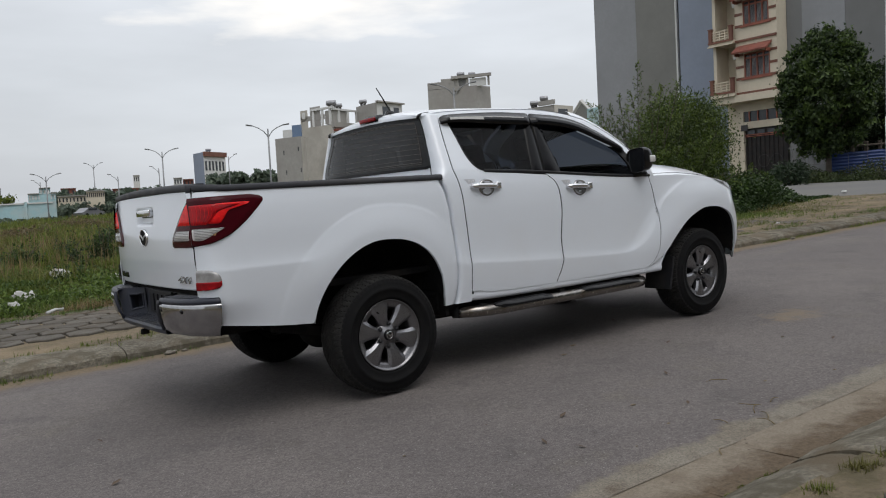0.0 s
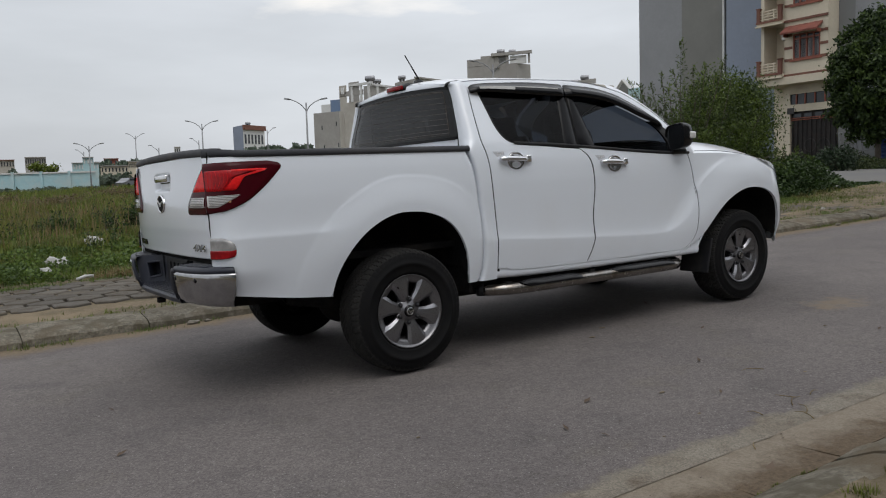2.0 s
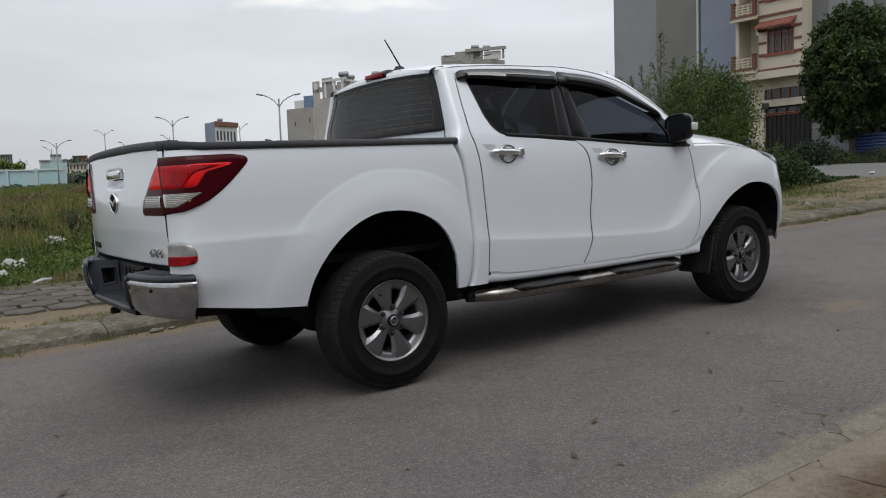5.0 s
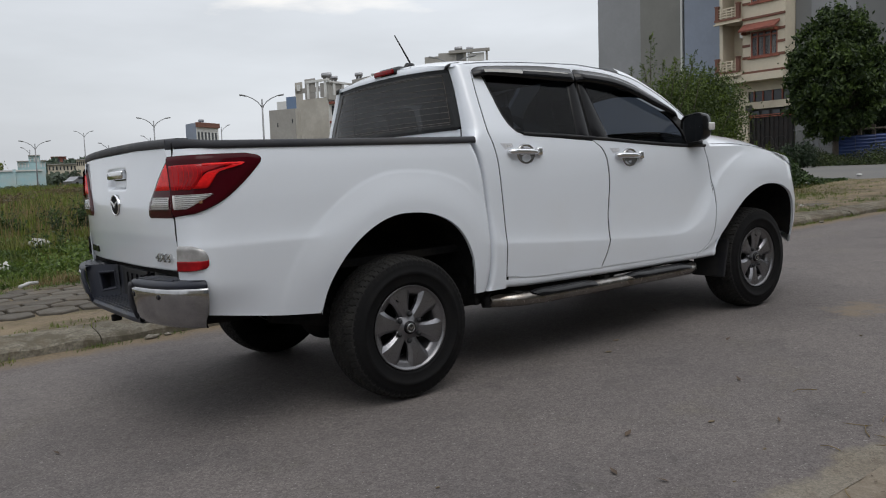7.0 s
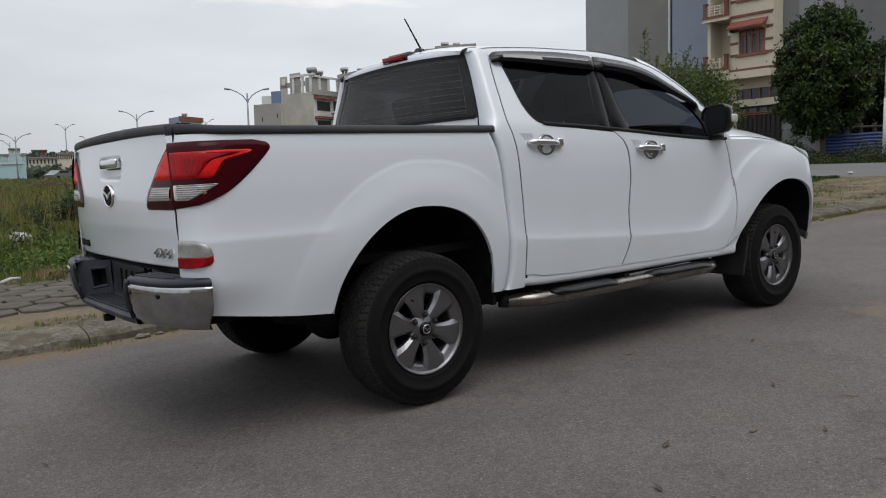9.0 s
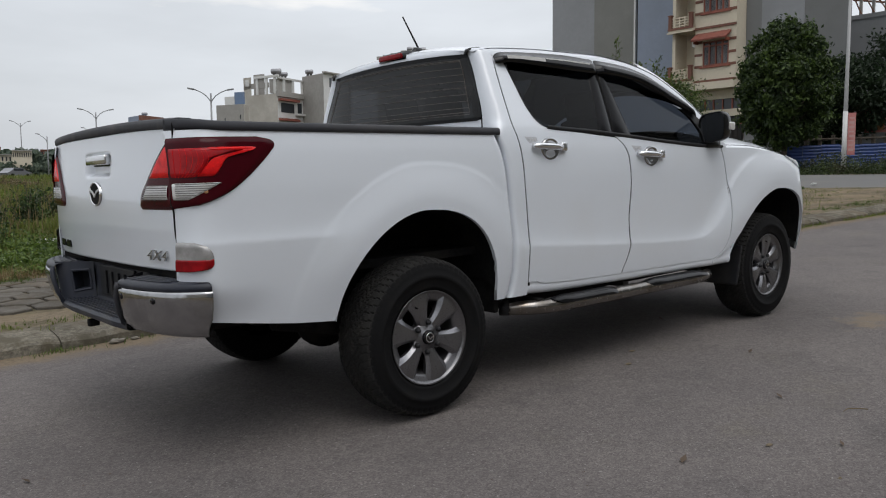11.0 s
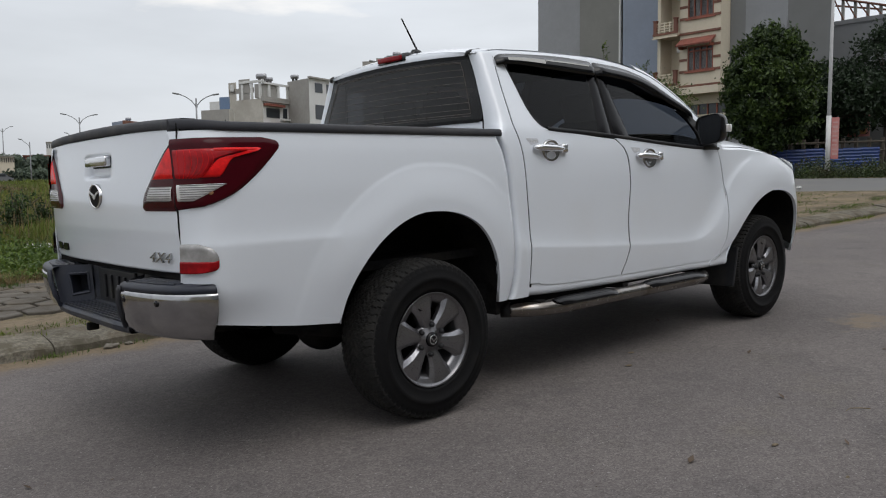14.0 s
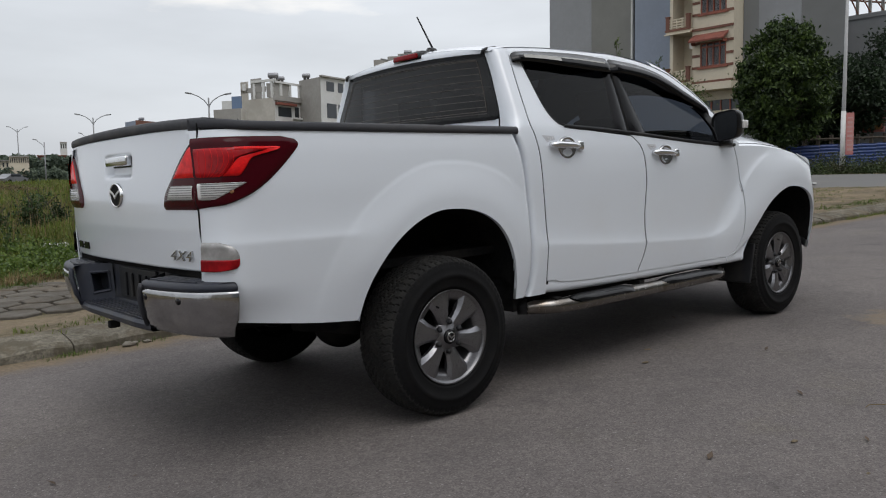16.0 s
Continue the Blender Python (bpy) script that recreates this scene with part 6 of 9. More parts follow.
# "4X4" in chrome letters; the maker's model letters as plain bars.
def lettering(text, size, name, parent, material, at, depth=0.004, shear=0.25, wide=1.0):
    cu = bpy.data.curves.new(name, "FONT")
    cu.body, cu.size, cu.extrude, cu.shear, cu.bevel_depth = text, size, depth, shear, 0.0
    cu.offset = -0.001
    cu.align_x, cu.align_y = "CENTER", "CENTER"
    tmp = new(name + "_curve", cu)
    dg = bpy.context.evaluated_depsgraph_get()
    me = bpy.data.meshes.new_from_object(tmp.evaluated_get(dg))
    bpy.data.objects.remove(tmp)
    me.materials.clear()
    me.materials.append(material)
    me.transform(Matrix.Diagonal((wide, 1, 1, 1)))
    ob = new(name, me)
    ob.parent = parent
    ob.matrix_basis = at
    return ob


lettering("4X4", 0.062, "drive_lettering", gate, M["dull_chrome"], Matrix.Translation((gate_x(0.60, 0.862) - 0.007, -0.603, 0.862)) @ pose(0, 0, 0, 90, 0, -90 + 6), 0.0035, 0.3, 1.6)
for k, w in enumerate((0.034, 0.03, 0.012, 0.034, 0.034)):
    bm = bmesh.new()
    add_box(bm, (gate_x(0.95 * (0.715 - 0.044 * k), 0.862) - 0.003, 0.715 - 0.044 * k, 0.858), (0.008, w, 0.036 if k != 2 else 0.01), bevel=0.002)
    part("badge_bar", bm, M["gloss_black"], gate)

# -- tail lamps: a part on the bed corner, a part on the tailgate --
lamp_edge = curve((1.052, -1.118), (1.057, -1.085), (1.075, -1.034), (1.112, -0.954), (1.172, -0.868), (1.22, -0.812), (1.263, -0.767), (1.287, -0.747), (1.300, -0.748), (1.312, -0.765), (1.322, -0.82))


def lamp_rows(z0, z1, x_in, x_out, lift, nz=14, nx=22):
    """Strip of the bed corner between two edges given by height."""
    out = []
    for j in range(nz + 1):
        z = z0 + (z1 - z0) * j / nz
        a, b = x_in(z), x_out(z)
        row = []
        for i in range(nx + 1):
            x = a + (b - a) * (i / nx) ** 1.8
            e = min(1.0, min((nx - i) / 2.0, j / 1.5, (nz - j) / 1.5) + 0.15) * lift
            g = (half(x + 0.0015, z) - half(x - 0.0015, z)) / 0.003
            q = math.hypot(g, 1.0)
            row.append((x - e * g / q, half(x, z) + e / q, z))
        out.append(row)
    return out


def seam_x(z):
    return -1.1215


def gate_lamp_rows(z0, z1, y_in, y_out, lift, nz=14, ny=12):
    out = []
    for j in range(nz + 1):
        z = z0 + (z1 - z0) * j / nz
        a, b = y_in(z), y_out(z)
        row = []
        for i in range(ny + 1):
            y = a + (b - a) * i / ny
            e = min(1.0, min(i / 1.5, j / 1.5, (nz - j) / 1.5) + 0.15)
            row.append((gate_x(y, z) - lift * e, y, z))
        out.append(row)
    return out


gate_lamp_in = curve((1.048, 0.522), (1.056, 0.503), (1.09, 0.507), (1.18, 0.577), (1.235, 0.628), (1.287, 0.688), (1.308, 0.720), (1.320, 0.746), (1.326, 0.758))
red_out = curve((1.16, -1.04), (1.175, -1.005), (1.2, -0.985), (1.24, -0.955), (1.256, -0.90), (1.268, -0.845), (1.285, -0.823), (1.288, -0.822))
for s, side in ((-1, "right"), (1, "left")):
    lamp = new("tail_lamp")
    lamp.parent = truck

    def one(name, rows, material, label="", rim=0.0):
        return part(name, sheet([[(x, s * y, z) for x, y, z in row] for row in rows], rim), material, lamp, label, True)

    one("lens_housing", lamp_rows(1.052, 1.322, seam_x, lamp_edge, 0.012, 24, 30), M["lens_dark"], "dark red lamp housing")
    one("red_lens", lamp_rows(1.163, 1.288, lambda z: -1.1165, lambda z: red_out(z) - 0.05, 0.0165), M["lens_deep"])
    one("stop_lens", lamp_rows(1.166, 1.286, lambda z: red_out(z) - 0.055, red_out, 0.019), M["lens_red"], "bright red stop lens")
    one("upper_stop_lens", lamp_rows(1.262, 1.287, lambda z: -1.02, lambda z: -0.823 + (z - 1.287) * 0.6, 0.0185, 4), M["lens_red"])
    clear_out = curve((1.078, -1.09), (1.09, -1.075), (1.125, -1.018), (1.15, -0.972), (1.156, -0.962))
    clear = one("reversing_lens", lamp_rows(1.079, 1.155, lambda z: -1.1165, clear_out, 0.016, 10), M["lens_clear"], "clear reversing lens")
    for k in range(8):
        z = 1.086 + 0.0085 * k
        pts = []
        for i in range(9):
            x = -1.11 + (clear_out(z) - 0.012 + 1.11) * (i / 8) ** 1.8
            g = (half(x + 0.0015, z) - half(x - 0.0015, z)) / 0.003
            q = math.hypot(g, 1.0)
            pts.append((x - 0.0172 * g / q, s * (half(x, z) + 0.0172 / q), z))
        part("lens_ridge", tube_bm(pts, 0.0018, 5), M["lens_line"], clear)
    for k in range(7):
        x0 = -1.108 + 0.0125 * k
        pts = []
        for i in range(9):
            z = 1.170 + 0.108 * i / 8
            x = x0 + 0.004 * k * (i / 8 - 0.4) * (1 - i / 8) * 4
            g = (half(x + 0.0015, z) - half(x - 0.0015, z)) / 0.003
            q = math.hypot(g, 1.0)
            pts.append((x - 0.0168 * g / q, s * (half(x, z) + 0.0168 / q), z))
        part("lens_flute", tube_bm(pts, 0.0010, 5), M["lens_red"], lamp)
    bm = bmesh.new()
    bmesh.ops.create_icosphere(bm, subdivisions=2, radius=0.010)
    bmesh.ops.translate(bm, verts=bm.verts, vec=(-1.045, s * (half(-1.045, 1.115) + 0.008), 1.115))
    part("amber_bulb", bm, M["amber"], lamp, "amber bulb", True)
    # tailgate section
    glamp = new("gate_lamp")
    glamp.parent = gate

    def two(name, rows, material, label=""):
        return part(name, sheet([[(x, s * y, z) for x, y, z in row] for row in rows], 0), material, glamp, label, True)

    two("lens_housing", gate_lamp_rows(1.048, 1.325, gate_lamp_in, lambda z: 0.7605, 0.012, 20), M["lens_dark"])
    two("red_lens", gate_lamp_rows(1.160, 1.302, lambda z: gate_lamp_in(z) + 0.022, lambda z: 0.752, 0.0165, 10), M["lens_red"], "bright red lens")
    gclear = two("clear_lens", gate_lamp_rows(1.078, 1.152, lambda z: gate_lamp_in(z) + 0.03, lambda z: 0.745, 0.0165, 6), M["lens_clear"], "clear lens")
    for k in range(7):
        z = 1.088 + 0.009 * k
        a, b = gate_lamp_in(z) + 0.034, 0.74
        part("lens_ridge", tube_bm([(gate_x(a + (b - a) * i / 5, z) - 0.0172, s * (a + (b - a) * i / 5), z) for i in range(6)], 0.0018, 5), M["lens_line"], gclear)
    # low reflector lamp
    refl_out = curve((0.806, -1.12), (0.811, -1.075), (0.822, -1.043), (0.838, -1.034), (0.86, -1.034), (0.885, -1.040), (0.905, -1.055), (0.922, -1.088))
    refl = new("reflector_lamp")
    refl.parent = truck
    for name, z0, z1, mat, lift in (("clear_cover", 0.806, 0.922, M["lens_smoke"], 0.012), ("red_reflector", 0.806, 0.858, M["lens_deep"], 0.0155)):
        rows = lamp_rows(z0, z1, lambda z: -1.1215, refl_out, lift, 16, 16)
        part(name, sheet([[(x, s * y, z) for x, y, z in row] for row in rows], 0), mat, refl, smooth=True)
    for k in range(6):
        z0 = 0.866 + 0.0085 * k
        rows = lamp_rows(z0, z0 + 0.0022, lambda z: -1.119, lambda z: refl_out(z) - 0.012, 0.0135, 1, 10)
        part("lens_ridge", sheet([[(x, s * y, z) for x, y, z in row] for row in rows], 0), M["lens_line"], refl)

# -- rear bumper --
bumper = new("rear_bumper")
bumper.parent = truck
plan = curve((0.0, -1.255), (0.47, -1.254), (0.60, -1.240), (0.72, -1.212), (0.82, -1.166), (0.88, -1.110))


def bumper_rows(y0, y1, zs, n=24, out=0.0):
    """Strip round the corner: heights zs with their outward shift."""
    rows = []
    for z, d in zs:
        row = []
        for i in range(n + 1):
            k = i / n
            if k < 0.7:
                ya = y0 - 0.035 * smooth_step(0.70, 0.56, z) + 0.06 * smooth_step(0.585, 0.55, z)
                y = ya + (0.86 - ya) * k / 0.7
                x = plan(y)
                row.append((x - d - out, y, z))
            else:
                a = (k - 0.7) / 0.3
                row.append((plan(0.86) + 0.02 * math.sin(a * 1.6) + (-1.075 - plan(0.86)) * a - (1 - a) * (d + out), 0.86 + 0.050 * math.sin(a * math.pi / 2) + (d + out) * a, z + 0.04 * smooth_step(0.45, 1.0, a) * smooth_step(0.64, 0.55, z)))
        rows.append(row)
    return rows


for s in (-1, 1):
    def strip(name, zs, mat, y0=0.47, label="", out=0.0):
        part(name, sheet([[(x, s * y, z) for x, y, z in row] for row in bumper_rows(y0, 0.93, zs, 24, out)], 0.0), mat, bumper, label, True)

    strip("chrome_corner", ((0.550, -0.085), (0.553, -0.06), (0.562, -0.038), (0.585, -0.022), (0.62, -0.010), (0.66, -0.001), (0.70, 0.005), (0.728, 0.007), (0.736, 0.002), (0.738, -0.01)), M["dull_chrome"], label="scuffed chrome bumper corner")
    strip("top_pad", ((0.736, -0.012), (0.739, 0.0), (0.752, 0.0), (0.763, -0.006), (0.768, -0.02), (0.771, -0.15)), M["step_plastic"], 0.45, "ribbed black plastic step pad")
    for k in range(4):
        pts = [(plan(0.47 + 0.1 * i) + 0.035 + 0.028 * k, s * (0.47 + 0.1 * i), 0.771) for i in range(4)]
        part("pad_rib", tube_bm(pts, 0.004, 6), M["step_plastic"], bumper)
    rim_line = [(plan(0.46) - 0.002, s * 0.462, 0.752), (plan(0.46) - 0.006, s * 0.456, 0.735), (plan(0.46) - 0.006, s * 0.445, 0.69), (plan(0.45) + 0.004, s * 0.432, 0.63), (plan(0.45) + 0.022, s * 0.425, 0.585), (plan(0.45) + 0.05, s * 0.43, 0.560)]
    part("corner_rim", tube_bm(rim_line, 0.012, 8), M["step_plastic"], bumper, "black plastic rim of the bumper corner", True)
    # parking sensors
    for y, z in ((0.722, 0.700), (0.50, 0.705)):
        bm = lathe([(0.0001, -0.004), (0.012, -0.004), (0.0135, 0.0), (0.0135, 0.02)], 16)
        bm.transform(Matrix.Translation((plan(y) - 0.004, s * y, z)) @ Matrix.Rotation(radians(-90 - s * 14), 4, "Z"))
        part("parking_sensor", bm, M["gloss_black"], bumper, smooth=True)
    # slanting inner cheek with a square pocket
    bm = bmesh.new()
    outer = [(-1.238, 0.485, 0.775), (-1.224, 0.435, 0.560)]
    inner = [(-1.105, 0.335, 0.775), (-1.105, 0.315, 0.600)]

    def cheek(a, b):
        top = Vector(outer[0]).lerp(Vector(inner[0]), a)
        low = Vector(outer[1]).lerp(Vector(inner[1]), a)
        p = low.lerp(top, b)
        return (p.x, s * p.y, p.z)

    grid = [[bm.verts.new(cheek(a, b)) for a in (0, 0.42, 0.86, 1)] for b in (0, 0.30, 0.74, 1)]
    for j in range(3):
        for i in range(3):
            if (i, j) != (1, 1):
                bm.faces.new((grid[j][i], grid[j][i + 1], grid[j + 1][i + 1], grid[j + 1][i]))
    hole = [grid[1][1], grid[1][2], grid[2][2], grid[2][1]]
    deep = [bm.verts.new(v.co + Vector((0.06, s * 0.06, 0))) for v in hole]
    for i in range(4):
        bm.faces.new((hole[i], hole[(i + 1) % 4], deep[(i + 1) % 4], deep[i]))
    bm.faces.new(deep)
    bmesh.ops.recalc_face_normals(bm, faces=bm.faces)
    part("bumper_cheek", bm, M["step_plastic"], bumper, "dark plastic bumper cheek with square pocket")
    bm = bmesh.new()
    rim_pts = [cheek(0.39, 0.26), cheek(0.89, 0.26), cheek(0.89, 0.78), cheek(0.39, 0.78)]
    for i in range(4):
        a, b = Vector(rim_pts[i]), Vector(rim_pts[(i + 1) % 4])
        t = tube_bm([a, b], 0.006, 6)
        me_tmp = bpy.data.meshes.new("tmp")
        t.to_mesh(me_tmp)
        t.free()
        bm.from_mesh(me_tmp)
        bpy.data.meshes.remove(me_tmp)
    part("pocket_frame", bm, M["step_plastic"], bumper)
bm = bmesh.new()
prof = [(-1.230, 0.548), (-1.240, 0.558), (-1.242, 0.575), (-1.233, 0.588), (-1.11, 0.598), (-1.10, 0.61), (-1.095, 0.80), (-1.075, 0.80), (-1.08, 0.57), (-1.2, 0.548)]
ends = [[bm.verts.new((x + (0.0 if abs(y) < 0.4 else 0.012), y, z)) for x, z in prof] for y in (-0.45, -0.3, -0.1, 0.1, 0.3, 0.45)]
for a, b in zip(ends, ends[1:]):
    for i in range(len(prof)):
        bm.faces.new((a[i], a[(i + 1) % len(prof)], b[(i + 1) % len(prof)], b[i]))
bmesh.ops.recalc_face_normals(bm, faces=bm.faces)
part("step_tray", bm, M["step_plastic"], bumper, "dark plastic step in the bumper")
for k in range(6):
    part("tread_rib", box_bm((-1.218 + 0.020 * k, 0, 0.5935 + 0.0015 * k), (0.010, 0.80, 0.006), 0.002), M["step_plastic"], bumper)
part("plate_backing", box_bm((-1.103, 0.0, 0.695), (0.012, 0.46, 0.15), 0.004), M["black_plastic"], bumper, "black plate backing with slots")
for y in (-0.12, -0.04, 0.05, 0.13):
    part("backing_rib", box_bm((-1.113, y, 0.69), (0.012, 0.022, 0.11), 0.004), M["black_plastic"], bumper)
part("bumper_beam", box_bm((-1.06, 0, 0.70), (0.05, 1.5, 0.16), 0.01), M["dark"], bumper)
part("gate_sill", box_bm((-1.07, 0, 0.79), (0.08, 1.49, 0.03), 0.004), M["dark"], truck)
bm = tube_bm([(-1.17, 0.06, 0.560), (-1.185, 0.06, 0.54), (-1.19, 0.07, 0.525)], 0.008, 8)
add_box(bm, (-1.20, 0.085, 0.515), (0.05, 0.035, 0.035), bevel=0.008)
part("tow_socket", bm, M["dark"], bumper, "hanging tow socket", True)

# -- cab --
door_seam = curve((0.48, 0.690), (0.60, 0.691), (0.75, 0.695), (0.90, 0.690), (1.07, 0.680), (1.208, 0.674), (1.309, 0.661), (1.403, 0.642), (1.525, 0.645), (1.643, 0.652), (1.728, 0.661), (1.78, 0.672))
mid_seam = curve((0.50, 1.470), (0.535, 1.488), (0.61, 1.530), (0.688, 1.554), (0.826, 1.552), (0.923, 1.564), (1.06, 1.580), (1.18, 1.574), (1.25, 1.548), (1.306, 1.482), (1.33, 1.44))
front_seam = curve((0.50, 2.43), (0.512, 2.475), (0.547, 2.545), (0.60, 2.590), (0.642, 2.610), (0.741, 2.628), (0.85, 2.640), (0.93, 2.640), (1.02, 2.630), (1.136, 2.612), (1.225, 2.588), (1.25, 2.575))
belt = curve((0.62, 1.372), (0.87, 1.362), (0.987, 1.352), (1.237, 1.337), (1.506, 1.316), (1.983, 1.272), (2.427, 1.240), (2.62, 1.234))
door_low = curve((0.69, 0.552), (0.73, 0.540), (1.07, 0.524), (1.529, 0.516), (2.057, 0.508), (2.6, 0.506))
rail_z = curve((0.56, 1.774), (0.66, 1.790), (0.733, 1.797), (1.095, 1.810), (1.494, 1.811), (1.773, 1.789), (2.052, 1.729), (2.305, 1.598), (2.454, 1.478), (2.62, 1.30), (2.7, 1.235))
win_left = curve((1.352, 0.966), (1.362, 0.91), (1.372, 0.874), (1.40, 0.836), (1.424, 0.815), (1.489, 0.784), (1.594, 0.760), (1.72, 0.730))
GAP = 0.0042


def back_x(y, z):
    return 0.507 + 0.05 * smooth_step(1.40, 1.76, z) + 0.055 * (abs(y) / 0.80) ** 4


glass_half = curve((1.40, 0.752), (1.45, 0.745), (1.60, 0.692), (1.75, 0.629), (1.78, 0.617))


def corner_row(z, inset=0.0, ahead=0.0):
    """From the door gap back along the side, round the cab's corner and in to the rear glass."""
    edge = bed_end(min(z, 1.36)) + 0.014
    high = smooth_step(1.30, 1.46, z)
    edge += (0.556 - edge) * high
    a, b = glass_half(max(z, 1.41)), door_seam(z) - GAP
    r = min(0.024 + 0.078 * high, 0.8 * (b - edge))
    row = [(x, half(x, z) - inset, z) for x in [b + (edge + r - b) * i / 10 for i in range(11)]]
    y0 = half(edge + r, z)
    end = Vector((back_x(a, z) - 0.002, a))
    p0, p1 = Vector((edge + r, y0)), Vector((edge, half(edge, z)))
    p2 = p1.lerp(end, min(0.9, r / max(0.03, (p1 - end).length)))
    for i in range(1, 8):
        k = i / 7
        p = p0 * (1 - k) ** 2 + p1 * 2 * k * (1 - k) + p2 * k * k
        row.append((p.x, p.y - inset, z))
    for i in range(1, 4):
        p = p2.lerp(end, i / 3)
        row.append((p.x, p.y - inset * (1 - i / 3), z))
    return [(x + ahead, y, z) for x, y, z in row]


rows = [corner_row(0.490 + 1.284 * k / 60) for k in range(61)]
for dz, inset, ahead in ((0.009, 0.006, 0.003), (0.016, 0.018, 0.008), (0.020, 0.045, 0.016)):
    rows.append([(x, y, z + dz) for x, y, z in corner_row(1.774, inset, ahead)])
both_sides("cab_corner", rows, M["white"], label="white cab corner panel", rim=0.0)

# sill under the doors
rows = []
for d, dz in ((-0.010, 0.10), (-0.007, 0.02), (-0.005, -0.002), (-0.003, -0.008), (-0.003, -0.028), (-0.006, -0.040), (-0.018, -0.050), (-0.10, -0.056)):
    row = []
    for k in range(61):
        x = 0.602 + 2.045 * k / 60
        z = door_low(max(x, 0.72)) + dz
        row.append((x, half(x, z) + d, z))
    rows.append(row)
both_sides("sill", rows, M["white"], rim=0)


# doors
def rear_door_place(u, v):
    x = 0.60 + 1.0 * u
    zb = door_low(max(x, 0.73)) + 0.016 * smooth_step(0.74, 0.69, x) ** 2
    z = zb + (belt(x) - zb) * v
    a, b = door_seam(z) + GAP, mid_seam(min(z, 1.325)) - 0.0058
    return a + (b - a) * u, z


def front_door_place(u, v):
    x = 1.5 + 1.16 * u
    zb = door_low(x)
    z = zb + (belt(min(x, 2.6)) - zb) * v
    a, b = mid_seam(min(z, 1.325)) + 0.0058, front_seam(z) - 0.0045
    return a + (b - a) * u, z


rear_rows, front_rows = panel_rows(rear_door_place, 26, 90), panel_rows(front_door_place, 40, 90)


def upper_left(u, v):
    z = 1.356 + (1.745 - 1.356) * v
    a, b = door_seam(z) + GAP, win_left(z)
    return a + (b - a) * u, z


upper_rows = panel_rows(upper_left, 6, 20)
visor_low_r = curve((0.66, 1.704), (0.76, 1.714), (1.1, 1.700), (1.456, 1.686), (1.50, 1.690))
visor_top_r = curve((0.66, 1.748), (0.72, 1.770), (0.917, 1.782), (1.208, 1.788), (1.506, 1.775))
visor_low_f = curve((1.494, 1.690), (1.62, 1.683), (1.855, 1.650), (2.0, 1.600), (2.136, 1.538), (2.355, 1.450), (2.39, 1.432))
visor_top_f = curve((1.494, 1.776), (1.765, 1.757), (1.985, 1.710), (2.135, 1.642), (2.283, 1.560), (2.391, 1.470))


def mirror_loop(bm, s, x, k):
    """A rounded oblong round the door mirror's middle, its inner lower corner drawn in."""
    out = []
    for i in range(40):
        a = 2 * math.pi * i / 40
        c, d = math.cos(a), math.sin(a)
        y = 0.094 * k * math.copysign(abs(c) ** 0.45, c)
        z = 0.097 * k * math.copysign(abs(d) ** 0.5, d)
        out.append(bm.verts.new((x - 0.03 * z, s * (0.964 + y * (1 + 0.5 * min(0.0, z))), 1.366 + z + 0.12 * y)))
    return out


def window_place(left, right, low, top):
    """u, v -> x, z inside a window whose sides are curves in z and whose ends are curves in x."""
    def place(u, v):
        x = left(1.5) + (right(1.5) - left(1.5)) * u
        for _ in range(4):
            zl, zt = low(x), top(x)
            z = zl + (zt - zl) * v
            x = left(z) + (right(z) - left(z)) * u
        return x, z
    return place


